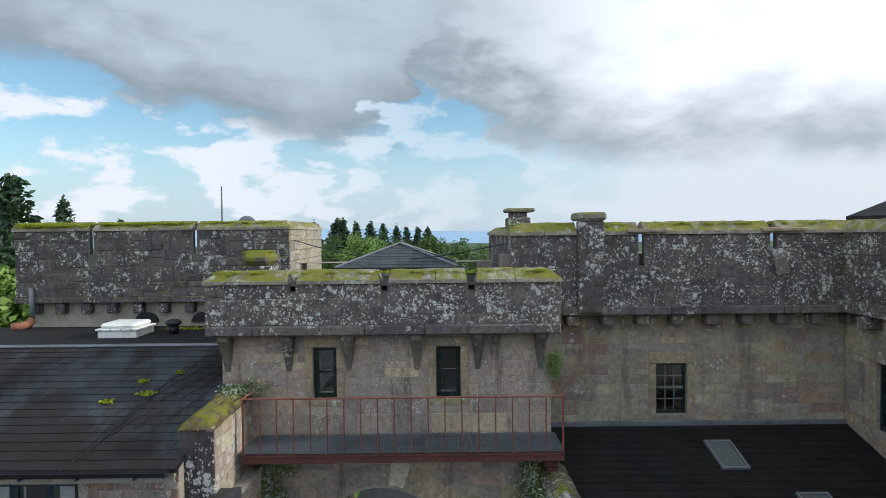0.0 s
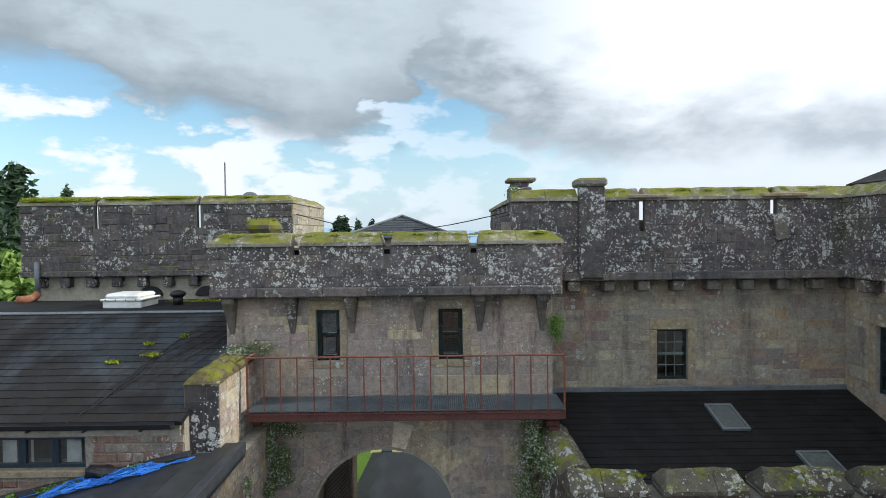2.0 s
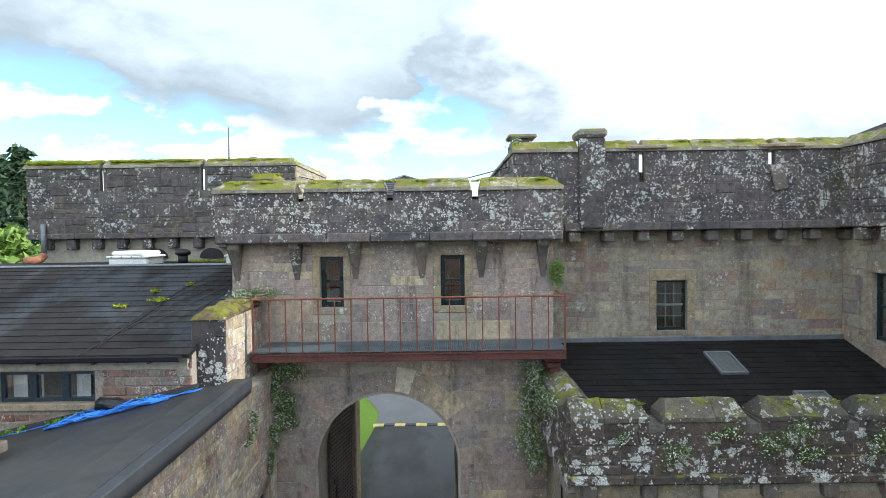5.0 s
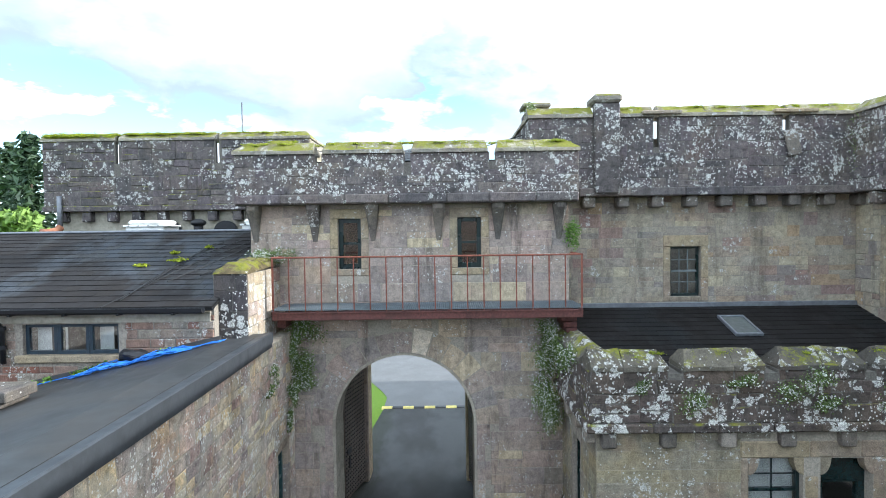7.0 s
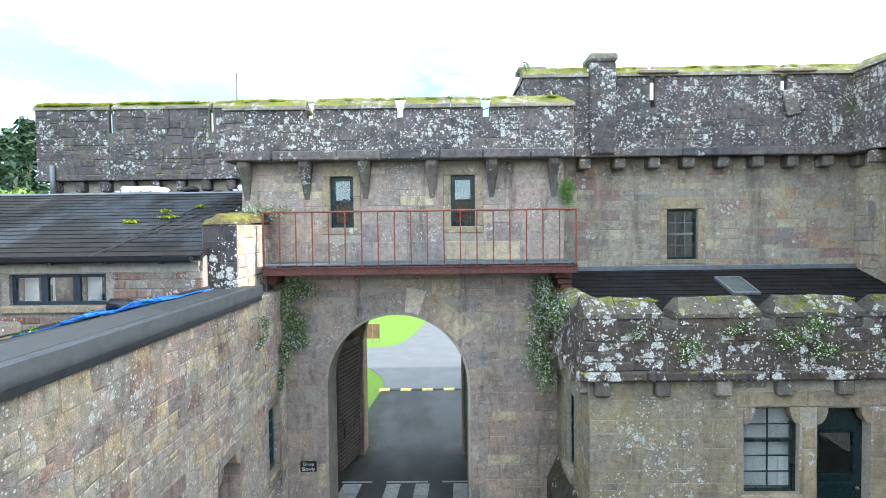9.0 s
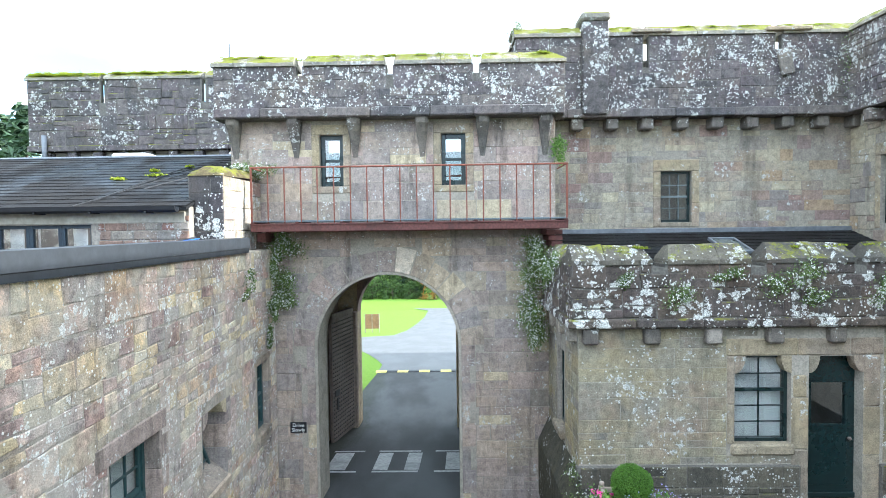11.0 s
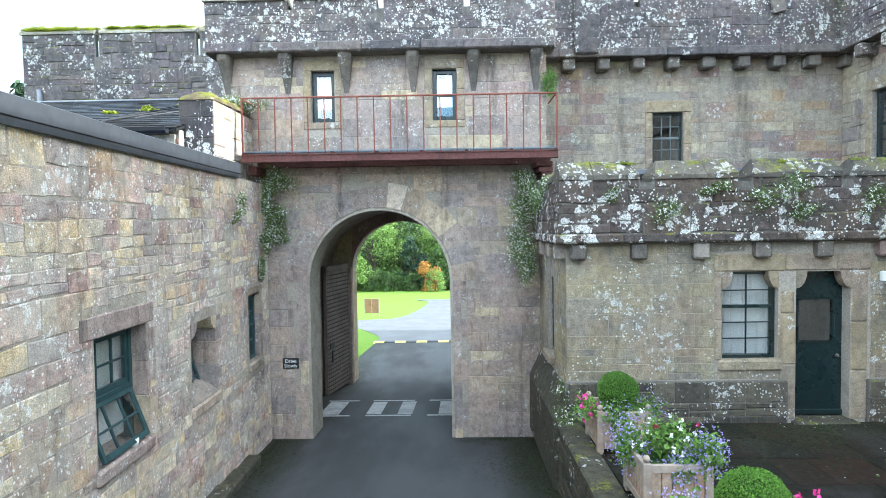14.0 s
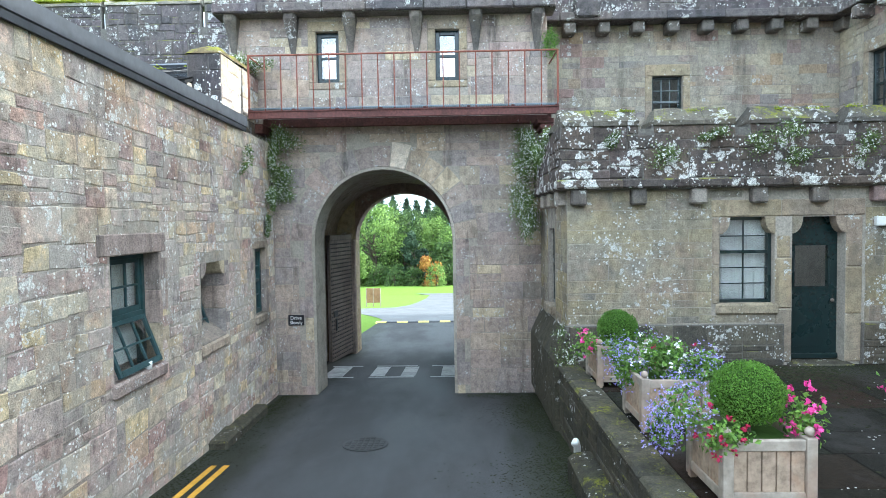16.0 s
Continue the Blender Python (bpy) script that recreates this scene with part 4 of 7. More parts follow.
while u < GP1 - 0.1:
    w = min(rng.uniform(0.8, 1.3), GP1 - u)
    part("string_stone", Geo().soft(u + 0.003, u + w - 0.003, 11.13, 11.7, 7.75, 7.94, 0.025), S_STRING, gp)
    u += w
edges = (GP0 - 0.03, *SL, GP1 + 0.03)
for k in range(4):
    a, b = edges[k] + (0.09 if k else 0), edges[k + 1] - (0.09 if k < 3 else 0)
    c = a + (b - a) * (0.28, 0.42, 0.6, 0.45)[k]
    coping(gp, "y", a, c - 0.004, 11.14, 11.78, 8.74, 9.0, 0.25 if k == 0 else 0.04, 0.0)
    coping(gp, "y", c + 0.004, b, 11.14, 11.78, 8.74, 9.0, 0.0, 0.28 if k == 3 else 0.04)
for cx in (-4.27, -3.06, -1.88, -0.54, 0.66, 1.90):
    g = Geo()
    rows_ = ((7.0, 0.045, 0.015), (7.15, 0.065, 0.05), (7.3, 0.085, 0.10), (7.45, 0.105, 0.17), (7.58, 0.12, 0.25), (7.64, 0.13, 0.29), (7.745, 0.13, 0.30))
    for z, w, d in rows_:
        g.v += [(cx - w, 11.53, z), (cx - w, 11.5 - d * 0.8, z), (cx - w * 0.6, 11.5 - d, z), (cx + w * 0.6, 11.5 - d, z), (cx + w, 11.5 - d * 0.8, z), (cx + w, 11.53, z)]
    g.f = [(k * 6 + q, k * 6 + q + 1, k * 6 + q + 7, k * 6 + q + 6) for k in range(len(rows_) - 1) for q in range(5)] + [(5, 4, 3, 2, 1, 0)]
    part("corbel", g, S_CORBEL, gp, "slender tapering stone corbel, dark with soot")

# hipped slate roof of the room behind
RZ, RA = 9.05, 9.42
roof = empty("hipped_roof", "small hipped grey slate roof with lead ridges behind the parapet", "roof", "structure")
hx0, hx1, hy0, hy1, ax, ay = -2.65, 0.35, 14.3, 17.1, -1.15, 15.7
ridge = ((ax, ay - 0.15, RA), (ax, ay + 0.15, RA))
corners = ((hx0, hy0, RZ - 0.2), (hx1, hy0, RZ - 0.2), (hx1, hy1, RZ - 0.2), (hx0, hy1, RZ - 0.2))
g = Geo()
g.v = [*corners, *ridge]
g.f = [(0, 1, 4), (1, 2, 5, 4), (2, 3, 5), (3, 0, 4, 5), (3, 2, 1, 0)]
part("deck", g, SLATE_HIP, roof)
for k, (c, r) in enumerate(zip(corners, (ridge[0], ridge[0], ridge[1], ridge[1]))):
    part("lead_hip", Geo().tube([Vector(c) + Vector((0, 0, 0.03)), Vector(r) + Vector((0, 0, 0.03))], 0.03, 6), LEAD, roof, "grey lead hip roll")
part("eaves_wall", Geo().box(hx0 + 0.12, hx1 - 0.12, hy0 + 0.1, hy1 - 0.1, 8.6, 8.86), S_GATE, roof)
n_rows = 9
for k in range(n_rows):
    f0, f1 = k / n_rows, (k + 1.12) / n_rows
    za, zb = RZ - 0.2 + (RA - RZ + 0.2) * f0 + 0.022, RZ - 0.2 + (RA - RZ + 0.2) * min(f1, 1) + 0.008
    ya, yb = hy0 + (ay - 0.15 - hy0) * f0, hy0 + (ay - 0.15 - hy0) * min(f1, 1)
    xa, xb = hx0 + (ax - hx0) * f0, hx1 + (ax - hx1) * f0
    u = xa - (0.15 if k % 2 else 0)
    while u < xb:
        a, b = max(u, xa), min(u + 0.30, xb)
        if b - a > 0.04:
            ta, tb = max(a, ax + (hx0 - ax) * (1 - min(f1, 1))), min(b, ax + (hx1 - ax) * (1 - min(f1, 1)))
            if tb > ta:
                g = Geo()
                g.v = [(a + 0.004, ya, za), (b - 0.004, ya, za), (tb - 0.004, yb, zb), (ta + 0.004, yb, zb), (a + 0.004, ya, za - 0.02), (b - 0.004, ya, za - 0.02)]
                g.f = [(0, 1, 2, 3), (4, 5, 1, 0)]
                part("slate", g, SLATE_HIP, roof)
        u += 0.30

line = empty("overhead_wire", "thin dark wire sagging between the two towers", "wire")
part("wire", Geo().tube([(-4.2 + 5.7 * k / 12, 16.4 - 2.8 * k / 12, 9.55 - 0.1 * k / 12 - 0.45 * math.sin(math.pi * k / 12)) for k in range(13)], 0.012, 5), BLACK, line)

# small stack behind the parapet
stack = empty("small_chimney", "short square stone stack with a thick moss cap", "chimney")
part("shaft", Geo().soft(-4.5, -3.88, 13.1, 13.78, 7.9, 9.0, 0.03), S_PARAPET, stack)
part("moss_cap", Geo().soft(-4.54, -3.84, 13.06, 13.82, 8.98, 9.32, 0.13), S_MOSSY, stack, "moss-covered stone cap")

# ---- iron walkway in front of the gatehouse ----
walkway = empty("iron_walkway", "rusty iron balcony walkway with a grating floor and thin railing", "balcony")
PX0, PX1, PY0, PY1, PZ = -3.68, 2.16, 10.5, 11.47, 5.74
part("beam", Geo().soft(PX0, PX1, PY0, PY0 + 0.06, PZ - 0.2, PZ - 0.06, 0.006), RUST, walkway, "rusty red steel channel")
part("beam_flange", Geo().soft(PX0, PX1, PY0 - 0.02, PY0 + 0.1, PZ - 0.075, PZ - 0.05, 0.004), RUST, walkway)
part("back_beam", Geo().soft(PX0, PX1, PY1 - 0.1, PY1, PZ - 0.22, PZ - 0.06, 0.006), RUST, walkway)
for k in range(8):
    x = PX0 + 0.04 + (PX1 - PX0 - 0.08) * k / 7
    part("joist", Geo().soft(x - 0.03, x + 0.03, PY0 - 0.03, PY1, PZ - 0.05, PZ - 0.022, 0.004), RUST, walkway)
for k in range(7):
    a, b = PX0 + (PX1 - PX0) * k / 7 + 0.01, PX0 + (PX1 - PX0) * (k + 1) / 7 - 0.01
    g = Geo()
    for j in range(21):
        x = a + (b - a) * j / 20
        g.box(x - 0.006, x + 0.006, PY0, PY1, PZ - 0.022, PZ + 0.006)
    for j in range(12):
        y = PY0 + (PY1 - PY0) * (j + 0.3) / 12
        g.box(a, b, y - 0.005, y + 0.005, PZ - 0.018, PZ + 0.002)
    part("grating", g, GRATE, walkway, "grey galvanised grating panel")
part("top_rail", Geo().tube([(PX0, PY0 + 0.02, PZ + 0.98), (PX1, PY0 + 0.02, PZ + 0.98)], 0.017, 8), RAIL_RUST, walkway, "thin rusted top rail")
for k in range(20):
    x = PX0 + 0.02 + (PX1 - PX0 - 0.04) * k / 19
    part("baluster", Geo().tube([(x, PY0 + 0.02, PZ - 0.05), (x, PY0 + 0.02, PZ + 0.97)], 0.013 if k not in (0, 19) else 0.02, 6), RAIL_RUST, walkway)
for xx in (PX0 + 0.02, PX1 - 0.02):
    part("side_rail", Geo().tube([(xx, PY0 + 0.02, PZ + 0.98), (xx, PY1, PZ + 0.98)], 0.016, 8), RAIL_RUST, walkway)
for k in range(4):
    part("bracket_block", Geo().soft(PX1 - 0.36 + 0.05 * k, PX1 - 0.05, 10.8, 11.5, PZ - 0.32 - 0.11 * k, PZ - 0.225 - 0.11 * k, 0.008), RUST, walkway, "stepped rusty bearing block")
part("end_bracket", Geo().soft(PX0 - 0.02, PX0 + 0.14, 10.9, 11.5, PZ - 0.4, PZ - 0.225, 0.01), RUST, walkway)

# ---- lettered sign beside the arch ----
sign = empty("warning_sign", "small black sign lettered Drive Slowly in white", "sign")
part("plate", Geo().soft(-3.30, -2.97, 11.455, 11.478, 1.45, 1.67, 0.006), BLACK, sign)
for text, z in (("Drive", 1.575), ("Slowly", 1.478)):
    cu = bpy.data.curves.new("lettering", "FONT")
    cu.body, cu.size, cu.align_x, cu.extrude = text, 0.105, "CENTER", 0.001
    cu.materials.append(WHITE_PAINT)
    t = new("lettering", cu)
    t.parent = sign
    t.matrix_basis = pose(-3.135, 11.452, z, 90, 0, 0)
    t["label"] = "white painted letters"


# ---- right range ----
PALE_BAR = plain("pale grey bar paint", (0.13, 0.15, 0.15), 0.5, var=0.15)
RW = (4.68, 5.36, 5.63, 6.76)
rw = struct("wall_right", slab("y", 12.87, 0.7, 1.3, 9.6, 0.0, 9.2, [RW]), MORTAR, "buff sandstone wall of the range beside the gate")
masonry(rw, "y", 12.87, -1, 2.0, 8.85, 5.2, 8.05, S_WALL, 31, (0.2, 0.36), (0.26, 0.68), [(RW[0] - 0.17, RW[1] + 0.17, RW[2] - 0.1, RW[3] + 0.26)], joint=0.006, proud=(0.001, 0.008))
for p in ((RW[0] - 0.17, RW[1] + 0.17, RW[3], RW[3] + 0.26), (RW[0] - 0.17, RW[0], RW[2] - 0.1, 6.2), (RW[0] - 0.17, RW[0], 6.2, RW[3]), (RW[1], RW[1] + 0.17, RW[2] - 0.1, 6.05), (RW[1], RW[1] + 0.17, 6.05, RW[3]), (RW[0], RW[1], RW[2] - 0.1, RW[2])):
    part("dressed_stone", Geo().soft(p[0] + 0.003, p[1] - 0.003, 12.852, 12.93, p[2] + 0.003, p[3] - 0.003, 0.012), S_DRESS, rw)
sash("window_3", "y", 12.97, 1, *RW, 3, 4, GREEN_PAINT, "small dark sash window with pale glazing bars", stile=0.05, bars=PALE_BAR)
room_box("room_right", 4.2, 5.9, 13.6, 15.2, 5.3, 7.2, "-y", "plain dark room behind the window")

RPZ = 9.62
g = slab("y", 12.5, 0.14, 1.46, 9.2, 7.92, RPZ, [(4.17, 4.29, 8.95, RPZ), (6.98, 7.12, 9.3, RPZ)])
g2 = slab("y", 12.64, 0.41, 1.46, 9.2, 7.92, RPZ, [(4.0, 4.62, 8.95, RPZ), (6.8, 7.6, 9.3, RPZ)])
g.f += [tuple(k + len(g.v) for k in q) for q in g2.f]
g.v += g2.v
g.box(1.46, 2.0, 13.05, 18.6, 7.0, RPZ)
rp = struct("wall_parapet_right", g, MORTAR_DARK, "dark lichened battlement on small corbels")
masonry(rp, "y", 12.5, -1, 1.46, 9.2, 8.08, RPZ, S_PARAPET_R, 41, (0.18, 0.3), (0.2, 0.55), [(4.16, 4.30, 8.95, 9.8), (6.96, 7.14, 9.3, 9.8), (2.85, 3.42, 8.08, 9.9)], joint=0.008, proud=(0.003, 0.014), rough=0.012, lift=0.45)
masonry(rp, "x", 1.46, -1, 12.5, 18.6, 7.9, RPZ, S_PARAPET_R, 42, (0.2, 0.28), (0.25, 0.7), joint=0.007, limit=40)
part("pilaster", Geo().soft(2.86, 3.41, 12.36, 12.6, 7.95, 9.92, 0.03), S_PARAPET_R, rp, "shallow stone pilaster rising above the battlement")
part("pilaster_cap", Geo().soft(2.82, 3.45, 12.3, 13.0, 9.92, 10.1, 0.05), S_COPING, rp)
u, rng = 1.46, random.Random(5)
while u < 9.1:
    w = min(rng.uniform(0.7, 1.3), 9.2 - u)
    part("string_stone", Geo().soft(u + 0.003, u + w - 0.003, 12.44, 13.0, 7.9, 8.08, 0.02), S_STRING, rp)
    u += w
for k in range(9):
    x = 2.78 + k * 0.755
    part("corbel", Geo().soft(x - 0.13, x + 0.13, 12.54, 12.9, 7.65, 7.9, 0.03), S_CORBEL, rp, "small square stone corbel")
for a, b in ((1.42, 2.15), (2.16, 2.84), (3.43, 4.17), (4.29, 5.3), (5.31, 6.3), (6.31, 6.97), (7.13, 8.1), (8.11, 9.2)):
    coping(rp, "y", a, b, 12.44, 13.1, RPZ, RPZ + 0.27)
coping(rp, "x", 13.2, 18.6, 1.40, 2.05, RPZ, RPZ + 0.22)
for a, b in ((3.9, 4.75), (6.75, 7.7)):
    part("lintel_slab", Geo().soft(a, b, 12.36, 12.52, 9.66, 9.74, 0.015), S_DRESS, rp, "thin stone slab bridging a crenel")
part("fallen_slab", Geo().soft(-0.02, 0.26, -0.03, 0.03, 0, 0.55, 0.01, pose(7.1, 12.42, 8.72, 0, -12, 0)), S_CORBEL, rp, "leaning grey slab")

chim = empty("stone_chimney", "small square stone chimney with a flat slab cap", "chimney")
part("shaft", Geo().soft(1.55, 2.1, 14.0, 14.6, 9.2, 10.05, 0.03), S_PARAPET, chim)
part("neck", Geo().soft(1.62, 2.03, 14.07, 14.53, 10.05, 10.18, 0.02), S_PARAPET, chim)
part("cap", Geo().soft(1.5, 2.2, 13.95, 14.65, 10.18, 10.27, 0.03), S_COPING, chim, "flat lichened slab cap")

RWIN = (11.2, 11.95, 5.55, 6.95)
wing = struct("wall_wing", slab("x", 8.85, 0.7, -2.0, 12.87, 0.5, 9.2, [RWIN]), MORTAR, "buff sandstone wall of the projecting wing")
masonry(wing, "x", 8.85, -1, 9.5, 12.87, 4.5, 8.05, S_WALL, 51, (0.18, 0.30), (0.25, 0.7), [(RWIN[0] - 0.15, RWIN[1] + 0.15, RWIN[2] - 0.1, RWIN[3] + 0.25)], joint=0.007)
for p in ((RWIN[0] - 0.15, RWIN[1] + 0.15, RWIN[3], RWIN[3] + 0.25), (RWIN[1], RWIN[1] + 0.15, RWIN[2] - 0.1, RWIN[3]), (RWIN[0] - 0.15, RWIN[0], RWIN[2] - 0.1, RWIN[3])):
    part("dressed_stone", Geo().soft(8.83, 8.9, p[0] + 0.003, p[1] - 0.003, p[2] + 0.003, p[3] - 0.003, 0.012), S_DRESS, wing)
sash("window_4", "x", 8.95, 1, *RWIN, 3, 4, GREEN_PAINT, "dark green sash window in the wing", stile=0.06)
room_box("room_wing", 9.6, 11.0, 10.8, 12.4, 5.2, 7.4, "-x", "plain dark room behind the wing window")
wp = struct("wall_parapet_wing", Geo().box(8.52, 9.1, -2.0, 12.5, 7.92, RPZ), MORTAR_DARK, "dark battlement along the wing")
masonry(wp, "x", 8.52, -1, 9.0, 12.48, 7.92, RPZ, S_PARAPET, 52, (0.2, 0.28), (0.25, 0.7), joint=0.007, limit=120)
# carried on unseen to y -2 to keep sun off the left wall
coping(wp, "x", -2.0, 12.4, 8.46, 9.15, RPZ, RPZ + 0.27)
for k in range(3):
    part("corbel", Geo().soft(8.5, 8.9, 11.9 - k * 0.75 - 0.12, 11.9 - k * 0.75 + 0.12, 7.64, 7.9, 0.03), S_PARAPET, wp, "small square stone corbel")
g = Geo()
g.v = [(9.35, 13.6, 9.98), (9.35, 4.0, 9.98), (13.5, 4.0, 11.55), (13.5, 13.6, 11.55), (9.35, 13.6, 9.4), (9.35, 4.0, 9.4), (13.5, 4.0, 9.4), (13.5, 13.6, 9.4)]
g.f = [(0, 1, 2, 3), (4, 0, 3, 7), (5, 6, 2, 1), (4, 5, 1, 0), (7, 3, 2, 6)]
struct("roof_wing", g, SLATE, "grey slate roof of the wing above its battlement", "roof")


def slate_roof(name, xa, xb, y0, z0, y1, z1, rows, width, mat, label, seed, limit=300):
    """A mono-pitch slate roof rising from (y0, z0) to (y1, z1): a deck and overlapping slates in staggered courses."""
    r = empty(name, label, "roof", "structure")
    g = Geo()
    g.v = [(xa, y0, z0 - 0.06), (xb, y0, z0 - 0.06), (xb, y1, z1 - 0.06), (xa, y1, z1 - 0.06), (xa, y0, z0 - 0.01), (xb, y0, z0 - 0.01), (xb, y1, z1 - 0.01), (xa, y1, z1 - 0.01)]
    g.f = [(3, 2, 1, 0), (4, 5, 6, 7), (0, 1, 5, 4), (1, 2, 6, 5), (2, 3, 7, 6), (3, 0, 4, 7)]
    part("deck", g, FELT, r)
    rng = random.Random(seed)
    pieces = []
    for k in range(rows):
        u = xb + (width * 0.5 if k % 2 else 0)
        while u > xa:
            pieces.append((max(u - width, xa), min(u, xb), k))
            u -= width
    pieces.sort(key=lambda p: -p[1])
    rest = Geo()
    for i, (a, b, k) in enumerate(pieces):
        if b - a < 0.05:
            continue
        f0, f1 = k / rows, min(1, (k + 1.15) / rows)
        ya, yb = y0 + (y1 - y0) * f0 - 0.02, y0 + (y1 - y0) * f1
        t = 0.014 + rng.uniform(0, 0.005)
        za, zb = z0 + (z1 - z0) * f0 + t, z0 + (z1 - z0) * f1 + 0.006
        g = rest if i >= limit else Geo()
        n = len(g.v)
        s = rng.uniform(-0.008, 0.008)
        g.v += [(a + 0.003, ya + s, za), (b - 0.003, ya + s, za), (b - 0.003, yb, zb), (a + 0.003, yb, zb), (a + 0.003, ya + s, za - 0.012), (b - 0.003, ya + s, za - 0.012)]
        g.f += [(n, n + 1, n + 2, n + 3), (n + 4, n + 5, n + 1, n)]
        if i < limit:
            part("slate", g, mat, r)
    if rest.v:
        tagged(part("slates", rest, mat, r), kind="stuff")
    return r


def rooflight(name, x0, x1, ya, yb, zf, label):
    """A flat glazed rooflight lying on a slope zf(y)."""
    r = empty(name, label, "skylight")
    ang = math.degrees(math.atan2(zf(yb) - zf(ya), yb - ya))
    L = math.hypot(yb - ya, zf(yb) - zf(ya))
    m = pose(x0, ya, zf(ya) + 0.02, ang, 0, 0)
    w = x1 - x0
    for p in ((0, w, 0, 0.05), (0, w, L - 0.05, L), (0, 0.05, 0.05, L - 0.05), (w - 0.05, w, 0.05, L - 0.05)):
        part("frame", Geo().soft(*p, 0, 0.07, 0.008, m), LEAD, r)
    part("glazing", Geo().box(0.05, w - 0.05, 0.05, L - 0.05, 0.03, 0.04, m), GLAZE, r, "dull grey obscured glass")


GLAZE = plain("obscured glass", (0.10, 0.11, 0.105), 0.15, var=0.2, spec=0.5)


def porch_roof_z(y):
    return 5.42 - 0.30 * (12.87 - y)


slate_roof("roof_porch", 2.3, 8.85, 9.3, porch_roof_z(9.3), 12.84, porch_roof_z(12.84), 18, 0.34, SLATE_DARK, "blackened slate lean-to roof behind the porch battlement", 61)
part("flashing", Geo().soft(2.1, 8.85, 12.78, 12.865, 5.36, 5.5, 0.01), LEAD, bpy.data.objects["roof_porch"], "grey lead flashing along the wall")
rooflight("roof_window", 5.42, 5.98, 11.35, 12.2, porch_roof_z, "small rooflight with a grey frame on the dark slates")
rooflight("roof_window", 6.45, 7.05, 9.85, 10.7, porch_roof_z, "second small rooflight on the dark slates")

# ---- porch ----
PY = 8.73
PW, PD = (4.34, 5.20, 2.18, 3.55), (5.47, 6.30, 1.24, 3.54)
pw = struct("wall_porch", slab("y", PY, 0.45, 1.95, 8.85, 0.3, 4.3, [PW, PD]), MORTAR_LIGHT, "yellow-grey ashlar porch wall")
masonry(pw, "y", PY, -1, 1.95, 8.85, 1.88, 3.98, S_PORCH, 71, (0.20, 0.36), (0.35, 0.95), [(PW[0] - 0.12, PD[1] + 0.3, PW[2] - 0.2, 3.82), (PW[0] - 0.12, PD[1] + 0.28, 1.2, PW[2])], joint=0.005, proud=(0.001, 0.008), rough=0.004)
masonry(pw, "y", PY, -1, 4.22, 5.3, 1.88, 2.0, S_PORCH, 72, (0.1, 0.13), (0.5, 0.6), joint=0.005, proud=(0.001, 0.008), rough=0.004)
masonry(pw, "y", PY - 0.08, -1, 1.95, 5.30, 1.1, 1.86, S_PFOOT, 73, (0.2, 0.28), (0.25, 0.6), joint=0.008)
masonry(pw, "y", PY - 0.08, -1, 6.55, 8.85, 1.1, 1.86, S_PFOOT, 74, (0.2, 0.28), (0.25, 0.6), joint=0.008)
part("plinth", Geo().box(1.9, 5.31, PY - 0.08, PY + 0.02, 0.9, 1.86), MORTAR_DARK, pw)
part("plinth", Geo().box(6.54, 8.85, PY - 0.08, PY + 0.02, 0.9, 1.86), MORTAR_DARK, pw)
for p in ((PW[0] - 0.12, PW[0], PW[2], 2.8), (PW[0] - 0.12, PW[0], 2.8, 3.55), (PW[1], PD[0], 1.24, 2.1), (PW[1], PD[0], 2.1, 2.9), (PW[1] + 0.03, PD[0] - 0.03, 2.9, 3.25), (PD[1], PD[1] + 0.26, 1.24, 2.0), (PD[1], PD[1] + 0.26, 2.0, 2.75), (PD[1], PD[1] + 0.26, 2.75, 3.55), (PW[0] - 0.14, PW[1] + 0.1, 3.55, 3.82), (PW[1] + 0.1, PD[1] - 0.2, 3.55, 3.82), (PD[1] - 0.2, PD[1] + 0.3, 3.55, 3.82)):
    part("dressed_stone", Geo().soft(p[0] + 0.003, p[1] - 0.003, PY - 0.02, PY + 0.16, p[2] + 0.003, p[3] - 0.003, 0.02), S_DRESS, pw)
part("sill", Geo().soft(PW[0] - 0.06, PW[1] + 0.06, PY - 0.05, PY + 0.2, PW[2] - 0.17, PW[2] + 0.008, 0.03), S_DRESS, pw, "sloping stone window sill")
# shouldered heads: curved brackets in the upper corners of the window and the door
for xx, s in ((PW[0], 1), (PW[1], -1), (PD[0], 1), (PD[1], -1)):
    poly = [(xx, 3.55), (xx, 3.28)] + [(xx + s * 0.16 * math.sin(t * math.pi / 12) * 1.0, 3.28 + 0.27 * (1 - math.cos(t * math.pi / 12))) for t in range(1, 7)]
    g = Geo().prism(poly if s > 0 else list(reversed(poly)), "y", PY - 0.015, PY + 0.16)
    part("head_bracket", g, S_DRESS, pw, "curved stone shoulder of the opening")
sash("window_5", "y", PY + 0.1, 1, *PW, 2, 5, GREEN_PAINT, "dark green sash window with white net curtains inside", split=0.6, stile=0.05, bar=0.016)


